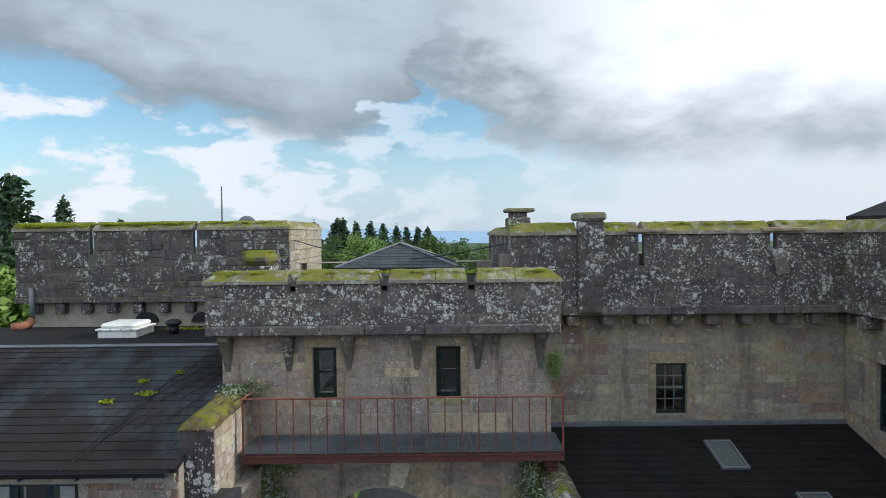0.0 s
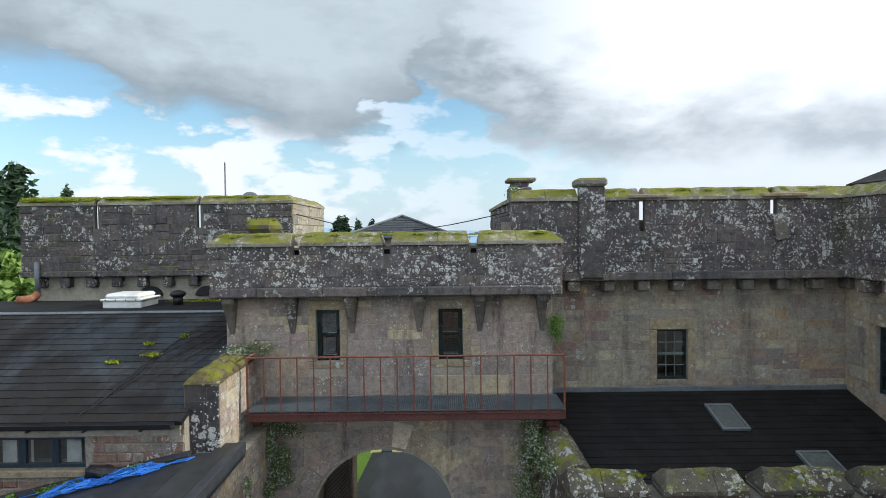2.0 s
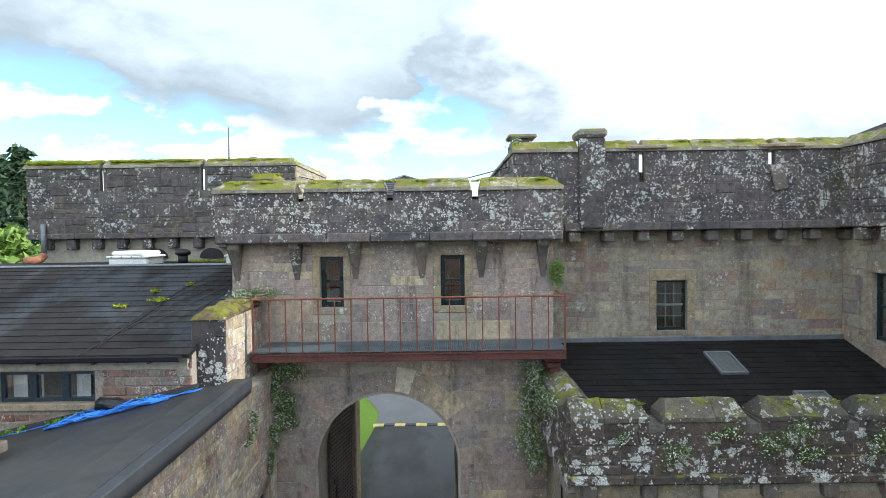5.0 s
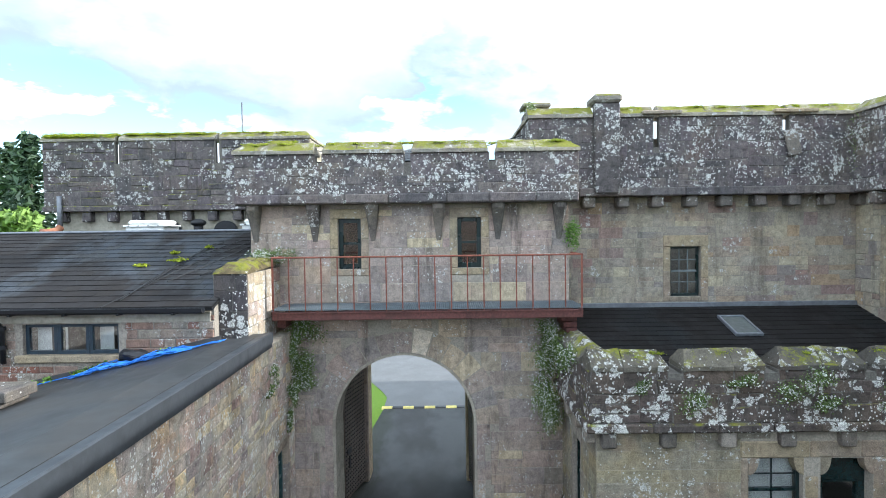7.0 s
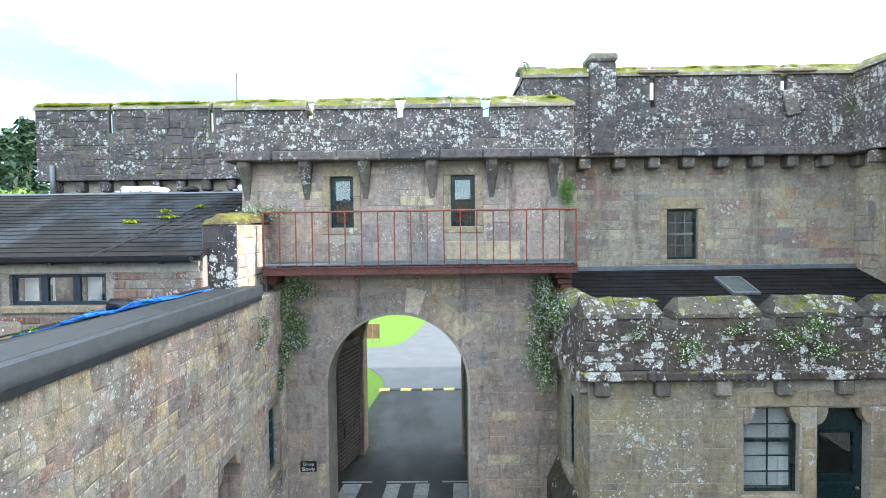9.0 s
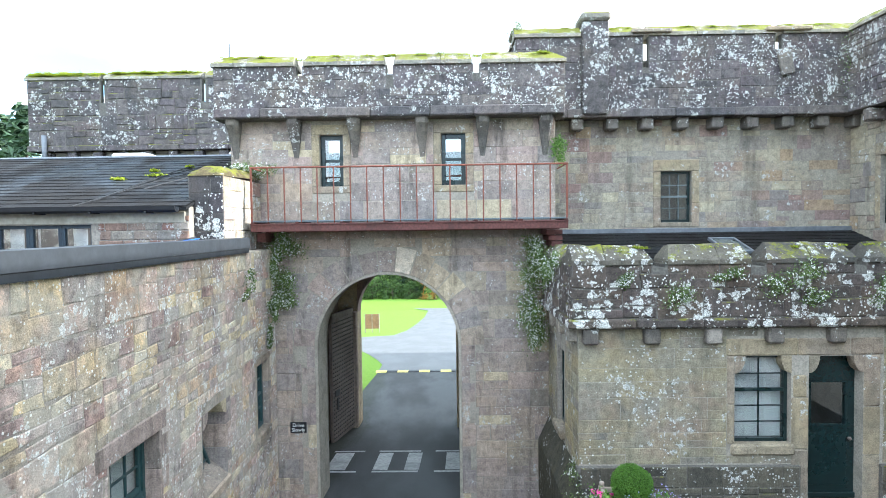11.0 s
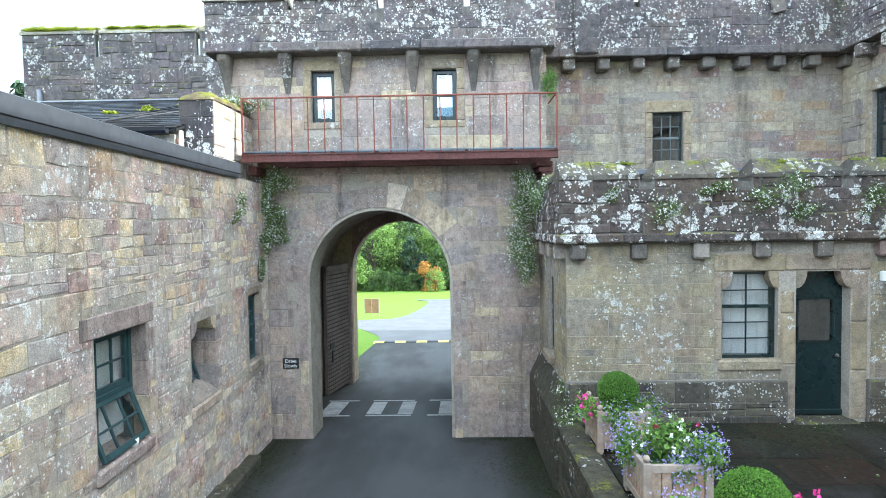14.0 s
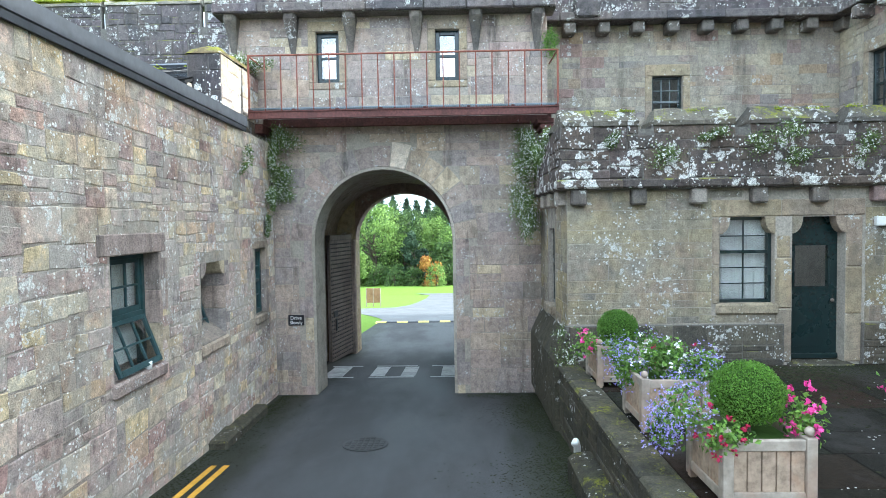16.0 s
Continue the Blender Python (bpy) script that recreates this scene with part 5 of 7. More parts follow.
def curtain(x0, x1, y, z0, z1):
    c = empty("net_curtain", "pleated white net curtain hanging inside the window", "curtain")
    g = Geo()
    n = 40
    for k in range(n + 1):
        x = x0 + (x1 - x0) * k / n
        d = 0.022 * math.sin(k * 1.9) + 0.01 * math.sin(k * 0.7)
        g.v += [(x, y + d, z0), (x, y + d * 0.7, z1)]
    g.f = [(2 * k, 2 * k + 2, 2 * k + 3, 2 * k + 1) for k in range(n)]
    part("cloth", g, CURTAIN, c)
    part("curtain_rail", Geo().tube([(x0, y, z1), (x1, y, z1)], 0.01, 6), WHITE_PAINT, c)


curtain(4.37, 4.77, PY + 0.24, 2.2, 3.52)
curtain(4.76, 5.17, PY + 0.24, 2.2, 3.52)
room_box("room_porch", 3.9, 6.5, 9.3, 10.8, 1.2, 3.7, "-y", "plain dark room behind the porch openings")

door = empty("door_1", "dark green boarded door with a small glazed light", "door", "structure")
yd = PY + 0.2
DL = (5.62, 6.15, 2.42, 3.08)
g = slab("y", yd, 0.06, PD[0], PD[1], PD[2] + 0.02, PD[3], [DL])
part("leaf", g, GREEN_PAINT, door)
for p in ((DL[0] - 0.03, DL[1] + 0.03, DL[3], DL[3] + 0.03), (DL[0] - 0.03, DL[1] + 0.03, DL[2] - 0.03, DL[2]), (DL[0] - 0.03, DL[0], DL[2], DL[3]), (DL[1], DL[1] + 0.03, DL[2], DL[3])):
    part("bead", Geo().soft(p[0], p[1], yd - 0.02, yd, p[2], p[3], 0.005), GREEN_PAINT, door)
part("pane", Geo().box(DL[0], DL[1], yd + 0.02, yd + 0.025, DL[2], DL[3]), GLASS, door).visible_shadow = False
for z0_, z1_ in ((1.45, 2.28),):
    part("lower_panel", Geo().soft(PD[0] + 0.12, PD[1] - 0.12, yd - 0.01, yd, z0_, z1_, 0.006), GREEN_PAINT, door)
part("door_handle", Geo().ball((6.2, yd - 0.05, 2.2), 0.03), IRON, door, "small dark iron knob", smooth=True)
part("weather_bar", Geo().soft(PD[0], PD[1], yd - 0.05, yd, PD[2] + 0.02, PD[2] + 0.1, 0.01), GREEN_PAINT, door)
part("threshold", Geo().soft(PD[0] - 0.06, PD[1] + 0.06, PY - 0.2, PY + 0.25, 1.16, 1.245, 0.02), S_PLINTH, door, "worn stone threshold")
lampb = empty("wall_box", "pale cream meter box on the porch wall", "box")
part("box", Geo().soft(6.72, 7.15, PY - 0.09, PY - 0.01, 3.38, 3.53, 0.01), WHITE_PAINT, lampb)

# porch side, towards the drive
SW = (9.9, 10.5, 2.0, 3.4)
ps = struct("wall_porch_side", slab("x", 1.95, 0.45, PY + 0.45, 11.5, 0.0, 4.3, [SW]), MORTAR, "side wall of the porch beside the drive")
masonry(ps, "x", 1.95, -1, PY, 11.5, 1.68, 3.98, S_PORCH, 75, (0.2, 0.36), (0.35, 0.8), [(SW[0] - 0.12, SW[1] + 0.12, SW[2] - 0.15, SW[3] + 0.2)], joint=0.006, proud=(0.003, 0.010))
sash("window_6", "x", 2.03, 1, *SW, 2, 4, GREEN_PAINT, "dark green sash window in the side of the porch", stile=0.06)
part("sill", Geo().soft(1.86, 2.05, SW[0] - 0.1, SW[1] + 0.1, SW[2] - 0.13, SW[2] + 0.008, 0.02), S_DRESS, ps)
g = Geo().prism([(1.72, 0.2), (1.72, 1.3), (1.95, 1.78), (1.95, 0.2)], "y", PY - 0.1, 11.45)
part("battered_plinth", g, S_PLINTH, ps, "sloping damp plinth under the porch")

# porch battlement
PZ0, PZ1 = 4.0, 4.98
MER = ((1.83, 3.03), (3.25, 4.51), (4.74, 6.06), (6.24, 7.55), (7.75, 8.85))
gaps = [(MER[k][1] + 0.02, MER[k + 1][0] - 0.02, 4.93, PZ1) for k in range(4)]
g = slab("y", 8.6, 0.5, 1.83, 8.85, PZ0, PZ1, gaps)
g.box(1.83, 2.3, 9.1, 11.45, PZ0, PZ1)
pp = struct("wall_parapet_porch", g, MORTAR_DARK, "white-lichened battlement of the porch on square corbels")
masonry(pp, "y", 8.6, -1, 1.83, 8.85, 4.16, PZ1, S_PPAR, 81, (0.18, 0.3), (0.22, 0.55), [(a - 0.02, b + 0.02, c, d + 0.1) for a, b, c, d in gaps], joint=0.009, proud=(0.004, 0.026), rough=0.018, lift=0.45)
masonry(pp, "x", 1.83, -1, 8.6, 11.45, 4.16, PZ1, S_PPAR, 82, (0.2, 0.28), (0.3, 0.6), joint=0.008, proud=(0.005, 0.03), rough=0.012)
u, rng = 1.79, random.Random(6)
while u < 8.8:
    w = min(rng.uniform(0.6, 1.1), 8.85 - u)
    part("string_stone", Geo().soft(u + 0.003, u + w - 0.003, 8.52, 9.0, 4.02, 4.16, 0.025), S_PPAR, pp)
    u += w
for k in range(3):
    part("string_stone", Geo().soft(1.75, 2.1, 8.55 + k * 0.97, 9.5 + k * 0.97, 4.02, 4.16, 0.025), S_PPAR, pp)
for k in range(8):
    x = 2.12 + 0.93 * k
    part("corbel", Geo().soft(x - 0.12, x + 0.12, 8.58, 8.8, 3.76, 4.02, 0.03), S_WALL if k % 3 == 2 else S_CORBEL, pp, "square weathered stone corbel")
for k in range(4):
    y = 8.95 + k * 0.75
    part("corbel", Geo().soft(1.80, 2.0, y - 0.12, y + 0.12, 3.76, 4.02, 0.03), S_WALL, pp, "square weathered stone corbel")
for k, (a, b) in enumerate(MER):
    c = a + (b - a) * (0.42, 0.62, 0.5, 0.5, 0.5)[k]
    coping(pp, "y", a, c - 0.004, 8.56, 9.16, PZ1, 5.27, 0.0 if k == 0 else 0.10, 0, 0.07, S_PCOP, 1.6)
    coping(pp, "y", c + 0.004, b, 8.56, 9.16, PZ1, 5.27, 0, 0.12, 0.07, S_PCOP, 1.6)
coping(pp, "x", 9.17, 11.42, 1.78, 2.36, PZ1, 5.24, 0, 0, 0.07, S_PCOP, 1.6)

# ---- terrace and its retaining wall ----
TX, TZ = 1.8, 1.22
g = Geo().box(TX + 0.25, 8.85, -6, PY - 0.08, 0.0, TZ - 0.02)
terrace = struct("terrace", g, MORTAR_DARK, "damp dark paved terrace above the drive", "terrace")
rng = random.Random(9)
cnt, y = 0, PY - 0.09
while y > -3:
    h = rng.uniform(0.5, 0.8)
    x = TX + 0.36
    while x < 8.8:
        w = min(rng.uniform(0.5, 1.0), 8.85 - x)
        if w > 0.1:
            if cnt < 130:
                part("paving_slab", Geo().soft(x + 0.005, x + w - 0.005, y - h + 0.005, y - 0.005, TZ - 0.05, TZ + rng.uniform(0, 0.006), 0.008), PAVING, terrace)
            cnt += 1
        x += w
    y -= h
ret = struct("wall_retaining", Geo().box(TX + 0.01, TX + 0.3, -6, 11.45, -0.4, TZ - 0.02), MORTAR_DARK, "low damp stone retaining wall edging the terrace")
masonry(ret, "x", TX + 0.01, -1, 1.0, 11.45, -0.1, TZ - 0.06, S_PLINTH, 91, (0.18, 0.28), (0.3, 0.7), joint=0.010, proud=(0.005, 0.03), rough=0.012)
y = PY - 0.1
while y > 0:
    w = rng.uniform(0.6, 1.0)
    part("wall_top_stone", Geo().soft(TX - 0.03, TX + 0.35, y - w + 0.004, y - 0.004, TZ - 0.06, TZ + 0.035, 0.03), S_PLINTH, ret)
    y -= w
step = struct("kerb_ledge", Geo().prism([(1.52, 0.0), (1.52, 0.62), (1.60, 0.68), (1.8, 0.70), (1.8, 0.0)], "y", 1.0, 6.55), S_PLINTH, "low stone ledge at the foot of the retaining wall", "ledge")
pipe = empty("vent_pipe", "short white plastic pipe end beside the ledge", "pipe")
part("pipe", Geo().tube([(1.66, 6.66, 0.35), (1.66, 6.66, 0.72), (1.63, 6.6, 0.8), (1.60, 6.52, 0.80)], 0.045, 10), WHITE_PAINT, pipe, smooth=True)


# ---- left range along the drive ----
LX = -3.44
LW1, LW2, LW3 = (5.5, 6.56, 1.86, 3.22), (7.76, 8.66, 1.8, 2.99), (10.2, 10.86, 1.85, 3.1)
LEDGE = 5.2
lw = struct("wall_left", slab("x", LX, -0.6, -8.0, 11.44, -0.5, LEDGE, [LW1, LW2, LW3]), MORTAR_PALE, "long wall of mixed pink, yellow and grey rubble sandstone")
masonry(lw, "x", LX, 1, 1.5, 11.43, -0.2, LEDGE - 0.01, S_RUBBLE, 101, (0.12, 0.34), (0.14, 0.75), [(LW1[0] - 0.02, LW1[1] + 0.02, LW1[2] - 0.16, LW1[3] + 0.24), (LW2[0] - 0.02, LW2[1] + 0.02, LW2[2] - 0.16, LW2[3] + 0.03), (LW3[0] - 0.1, LW3[1] + 0.1, LW3[2] - 0.16, LW3[3] + 0.14)], joint=0.012, proud=(0.001, 0.010), rough=0.022, near=(-3.4, 6.5, 3.2), lift=0.5, rows=(2, 3, 3, 4))
part("lintel", Geo().soft(LX - 0.2, LX + 0.015, LW1[0] - 0.25, LW1[1] + 0.15, LW1[3], LW1[3] + 0.24, 0.015), S_GATE, lw, "long grey stone lintel")
for q in (LW1, LW2, LW3):
    part("sill", Geo().soft(LX - 0.58, LX + 0.05, q[0] - 0.06, q[1] + 0.06, q[2] - 0.16, q[2] + 0.008, 0.03), S_GATE, lw, "worn sloping stone sill")
# dressed stones lining the far reveals of the windows
for q in (LW1, LW2, LW3):
    zz = q[2]
    for f in (0.36, 0.3, 0.34):
        part("reveal_stone", Geo().soft(LX - 0.59, LX + 0.004, q[1] - 0.012, q[1] + 0.2, zz + 0.003, zz + f * (q[3] - q[2]) - 0.003, 0.008), S_GATE, lw)
        zz += f * (q[3] - q[2])
part("sloped_sill", Geo().prism([(LX + 0.02, LW2[2] - 0.05), (LX + 0.02, LW2[2] + 0.02), (LX - 0.34, LW2[2] + 0.3), (LX - 0.34, LW2[2] - 0.05)], "y", LW2[0] + 0.003, LW2[1] - 0.014), S_GATE, lw, "steep weathered stone sill")
part("lintel", Geo().soft(LX - 0.2, LX + 0.012, LW3[0] - 0.12, LW3[1] + 0.12, LW3[3], LW3[3] + 0.14, 0.012), S_DRESS, lw)
# shouldered head of the middle window
for yy, s in ((LW2[0], 1), (LW2[1], -1)):
    poly = [(yy, 2.99), (yy, 2.78)] + [(yy + s * 0.2 * math.sin(t * math.pi / 12), 2.78 + 0.21 * (1 - math.cos(t * math.pi / 12))) for t in range(1, 7)]
    part("head_bracket", Geo().prism(poly if s < 0 else list(reversed(poly)), "x", LX - 0.3, LX + 0.01), S_GATE, lw)
room_box("room_left", -5.6, LX - 0.62, 4.5, 11.1, 0.8, 4.2, "+x", "plain dark rooms behind the left windows")


def hopper_window(name, u0, u1, z0, z1, back, label, tilt, cols=3, top=True):
    """A fixed upper light over an inward-hinged lower sash that leans out at its foot."""
    w = empty(name, label, "window", "structure")
    x = LX - back
    mid = z0 + (z1 - z0) * 0.47
    for p in ((u0, u0 + 0.06, z0, z1), (u1 - 0.06, u1, z0, z1), (u0 + 0.06, u1 - 0.06, z1 - 0.06, z1), (u0 + 0.06, u1 - 0.06, mid - 0.03, mid + 0.03)):
        part("window_frame", Geo().soft(x - 0.1, x, *p, 0.005), TEAL_PAINT, w)
    def light(m, h, name2):
        L = u1 - u0 - 0.12
        holder = part(name2, Geo().soft(-0.02, 0.02, 0, 0.05, 0, h, 0.004, m).soft(-0.02, 0.02, L - 0.05, L, 0, h, 0.004, m).soft(-0.02, 0.02, 0.05, L - 0.05, 0, 0.07, 0.004, m).soft(-0.02, 0.02, 0.05, L - 0.05, h - 0.05, h, 0.004, m), TEAL_PAINT, w)
        for k in range(1, cols):
            y = L * k / cols
            part("glazing_bar", Geo().soft(-0.015, 0.015, y - 0.012, y + 0.012, 0.07, h - 0.05, 0.003, m), TEAL_PAINT, holder)
        part("glazing_bar", Geo().soft(-0.014, 0.014, 0.05, L - 0.05, h / 2 - 0.012, h / 2 + 0.012, 0.003, m), TEAL_PAINT, holder)
        for k in range(cols):
            a, b = L * k / cols, L * (k + 1) / cols
            for c, d in ((0.05, h / 2), (h / 2, h - 0.04)):
                o = part("pane", Geo().box(-0.002, 0.002, a + 0.005, b - 0.005, c, d, m), GLASS, holder)
                o.visible_shadow = False
    if top:
        light(pose(x - 0.04, u0 + 0.06, mid + 0.03), z1 - mid - 0.09, "upper_sash")
    h = mid - z0 - 0.04
    light(pose(x + math.sin(radians(tilt)) * h, u0 + 0.06, mid - 0.03 - math.cos(radians(tilt)) * h, 0, -tilt, 0), h, "hopper_sash")
    return w


hopper_window("window_7", LW1[0], LW1[1] - 0.015, LW1[2], LW1[3], 0.18, "weathered blue-green window with its lower sash tilted open", 20)
hopper_window("window_8", LW2[0] + 0.04, LW2[1] - 0.02, LW2[2], LW2[3], 0.36, "deep-set blue-green window with its lower sash ajar", 20)
sash("window_9", "x", LX - 0.1, -1, LW3[0], LW3[1] - 0.015, LW3[2], LW3[3], 2, 4, TEAL_PAINT, "narrow blue-green sash window in the rubble wall", stile=0.07)
def blind(y0, y1, z0, z1, x):
    b = empty("window_blind", "pale grey fabric blind hanging inside the window", "blind")
    part("fabric", Geo().soft(x - 0.008, x, y0, y1, z0, z1, 0.002), BLIND, b)
    part("bottom_bar", Geo().soft(x - 0.014, x + 0.006, y0, y1, z0 - 0.03, z0, 0.004), WHITE_PAINT, b)


BLIND = plain("pale grey blind", (0.66, 0.68, 0.66), 0.9, var=0.1, spec=0.1)
blind(LW1[0] + 0.05, LW1[0] + 0.42, LW1[2] + 0.1, LW1[3], LX - 0.29)
blind(LW1[0] + 0.52, LW1[1] - 0.05, LW1[2] + 0.1, LW1[3], LX - 0.29)
blind(LW3[0] + 0.05, LW3[1] - 0.05, LW3[2] + 0.1, LW3[3], LX - 0.3)
mug = empty("cup", "small white plastic cup on the window sill", "cup")
part("cup", Geo().tube([(LX + 0.0, 6.2, LW1[2]), (LX + 0.0, 6.2, LW1[2] + 0.09)], 0.045, 10, 0.05), WHITE_PAINT, mug, smooth=True)
for k in range(3):
    part("plinth_block", Geo().soft(LX - 0.05, LX + 0.27 - 0.02 * k, 7.85 + k * 0.72, 8.56 + k * 0.72, ground_z(8.5 + 0.7 * k) - 0.3, ground_z(8.2 + 0.72 * k) + 0.15, 0.03), S_PLINTH, lw, "worn kerb stone at the wall's foot")

# felted roof over the left range: level along the drive, then falling away behind
RIM, RIM_X, FALL = 5.44, -4.0, 0.226


def felt_z(x):
    return RIM - FALL * max(0.0, RIM_X - x)


g = Geo().prism([(LX + 0.03, LEDGE), (LX + 0.03, RIM - 0.012), (RIM_X, RIM - 0.012), (-14, felt_z(-14)), (-14, felt_z(-14) - 0.3), (RIM_X, LEDGE)], "y", -8.0, 9.33)
flat = struct("roof_left", g, FELT_WET, "worn dark grey felt roof falling away from the drive", "roof")
part("edge_trim", Geo().prism([(LX - 0.1, RIM - 0.01), (LX + 0.05, RIM + 0.012), (LX + 0.075, RIM), (LX + 0.075, LEDGE + 0.07), (LX + 0.055, LEDGE + 0.06), (LX + 0.055, LEDGE - 0.01), (LX + 0.031, LEDGE - 0.01), (LX + 0.031, RIM - 0.01)], "y", -8.0, 9.78), TRIM, flat, "dark grey capped roof edge")
part("rim_end", Geo().prism([(LX + 0.03, LEDGE), (LX + 0.03, RIM - 0.012), (-3.8, RIM - 0.012), (-3.8, LEDGE)], "y", 9.33, 9.78), FELT_WET, flat)
part("lap_strip", Geo().prism([(LX - 0.42, RIM - 0.012), (LX - 0.42, RIM - 0.007), (LX - 0.11, RIM - 0.007), (LX - 0.11, RIM - 0.012)], "y", -8.0, 9.3), FELT_WET, flat)
g = Geo()
for x in (-13.9, -4.1):
    g.v += [(x, 9.2, felt_z(x) + 0.003), (x, 9.2, felt_z(x) + 0.02), (x, 9.326, felt_z(x) + 0.07), (x, 9.326, felt_z(x) + 0.003)]
g.f = [(0, 1, 5, 4), (1, 2, 6, 5), (0, 3, 2, 1), (4, 5, 6, 7)]
part("upstand", g, TRIM, flat, "dark grey upstand at the wall's foot")

# slate building behind it
SBW = (-7.56, -5.93, 5.17, 5.70)
sb = struct("wall_slate_house", slab("y", 9.35, 0.5, -14, -4.3, 2.4, 5.98, [SBW]), MORTAR, "low wall of red and buff rubble under the slate roof")
masonry(sb, "y", 9.35, -1, -9.5, -4.3, 4.5, 5.84, S_REDRUB, 111, (0.12, 0.2), (0.18, 0.42), [(SBW[0] - 0.12, SBW[1] + 0.12, SBW[2] - 0.16, SBW[3] + 0.2)], joint=0.012)
part("lintel", Geo().soft(-8.2, -4.35, 9.325, 9.45, 5.71, 5.90, 0.015), RENDER, sb, "pale smooth lintel band")
part("sill", Geo().soft(SBW[0] - 0.12, SBW[1] + 0.12, 9.28, 9.5, SBW[2] - 0.12, SBW[2] + 0.008, 0.02), S_DRESS, sb)
cas = empty("window_10", "low three-light casement with dark blue frames", "window", "structure")
NAVY = plain("dark blue grey paint", (0.02, 0.035, 0.05), 0.45, var=0.25)
for k in range(3):
    a, b = SBW[0] + k * 0.543, SBW[0] + (k + 1) * 0.543
    for p in ((a, a + 0.06, SBW[2], SBW[3]), (b - 0.06, b, SBW[2], SBW[3]), (a + 0.06, b - 0.06, SBW[3] - 0.06, SBW[3]), (a + 0.06, b - 0.06, SBW[2], SBW[2] + 0.07)):
        part("window_frame", Geo().soft(p[0], p[1], 9.42, 9.5, p[2], p[3], 0.005), NAVY, cas)
    o = part("pane", Geo().box(a + 0.06, b - 0.06, 9.45, 9.455, SBW[2] + 0.07, SBW[3] - 0.06), GLASS, cas)
    o.visible_shadow = False
    part("blind", Geo().soft(a + 0.08 if k != 1 else a + 0.02, b - 0.22 if k != 1 else a + 0.06, 9.6, 9.61, SBW[2], SBW[3], 0.002), CURTAIN, cas, "white blind behind the glass")
room_box("room_slate", -8.2, -5.0, 9.86, 11.0, 4.6, 5.95, "-y", "plain dark room behind the casement")

slate_roof("roof_slate", -14.0, -4.28, 9.22, 5.98, 13.0, 7.24, 17, 0.28, SLATE, "stained blue-grey slate roof with patches of moss", 121)
rs = bpy.data.objects["roof_slate"]
part("ridge", Geo().soft(-14.0, -4.4, 12.93, 13.1, 7.22, 7.29, 0.03), LEAD, rs, "pale lead ridge")
gut = empty("gutter", "black half-round gutter along the slate eaves", "gutter")
part("channel", Geo().prism([(9.06, 5.98), (9.07, 5.92), (9.12, 5.885), (9.18, 5.885), (9.22, 5.92), (9.23, 5.98), (9.215, 5.98), (9.2, 5.93), (9.15, 5.90), (9.09, 5.935), (9.075, 5.98)], "x", -14.0, -4.4), BLACK, gut)
for k in range(8):
    part("bracket", Geo().soft(-4.9 - k * 0.9, -4.86 - k * 0.9, 9.05, 9.32, 5.87, 5.90, 0.004), BLACK, gut)
dp = empty("downpipe", "black cast iron rainwater pipe with a swan neck", "pipe")
part("pipe", Geo().tube([(-7.85, 9.14, 5.9), (-7.85, 9.14, 5.78), (-7.85, 9.26, 5.66), (-7.85, 9.28, 5.05)], 0.045, 10), BLACK, dp, smooth=True)
for z in (5.62, 5.3):
    part("collar", Geo().tube([(-7.85, 9.275, z), (-7.85, 9.275, z + 0.06)], 0.06, 10), BLACK, dp)
SH = [(-5.7, 11.2), (-6.35, 10.95), (-6.0, 11.6), (-5.4, 11.9)]
for (x, y), r in zip(SH, (0.16, 0.12, 0.07, 0.09)):
    tufts("moss_patch", [(x, y, 5.98 + (y - 9.22) / 3 + 0.02, r, r, 0.04)], 160, 0.05, 1, L_MOSS, int(x * 50), "small cushion of bright moss on the slates")
# loose cables across the slates
rng = random.Random(14)
for k in range(6):
    pts, x, y = [], -4.5 - k * 0.12, 12.6 - 0.1 * k
    for j in range(9):
        f = j / 8
        yy = y - f * (2.2 + 0.15 * k)
        pts.append((x - 0.5 * f + 0.25 * math.sin(f * 3 + k) - 0.15 * k * f, yy, 5.98 + (yy - 9.22) / 3 + 0.045))
    cb = empty("cable", "thin black cable trailing over the slates", "cable", group="cables")
    part("wire", Geo().tube(pts, 0.009, 5), BLACK, cb)

# flat roof between the slates and the tower
struct("roof_flat", Geo().box(-14, -4.4, 13.05, 16.2, 7.0, 7.2), FELT, "flat black felt roof behind the slates", "roof")


def box_rooflight(x, y, w, d, label):
    r = empty("skylight", label, "skylight", group="box skylights")
    part("kerb", Geo().soft(x, x + w, y, y + d, 7.2, 7.38, 0.015), WHITE_PAINT, r)
    part("rim", Geo().soft(x - 0.04, x + w + 0.04, y - 0.04, y + d + 0.04, 7.38, 7.43, 0.01), WHITE_PAINT, r)
    m = pose(x, y, 7.43, 0, 0, 0)
    part("cover", Geo().soft(0.03, w - 0.03, 0.03, d - 0.03, 0, 0.12, 0.06, m), WHITE_PAINT, r, "domed white cover")
    for k in range(4):
        part("clip", Geo().ball((x + 0.1 + (w - 0.2) * k / 3, y - 0.045, 7.41), 0.018, seg=6, rings=4), BLACK, r)


box_rooflight(-8.5, 14.3, 0.95, 0.9, "white box skylight on the black flat roof")
box_rooflight(-5.55, 14.3, 1.0, 0.9, "second white box skylight beside the gatehouse")
cowl = empty("vent_cowl", "small black roof vent with a hood", "vent")
part("pipe", Geo().tube([(-6.9, 14.9, 7.2), (-6.9, 14.9, 7.42)], 0.12, 12), BLACK, cowl, smooth=True)
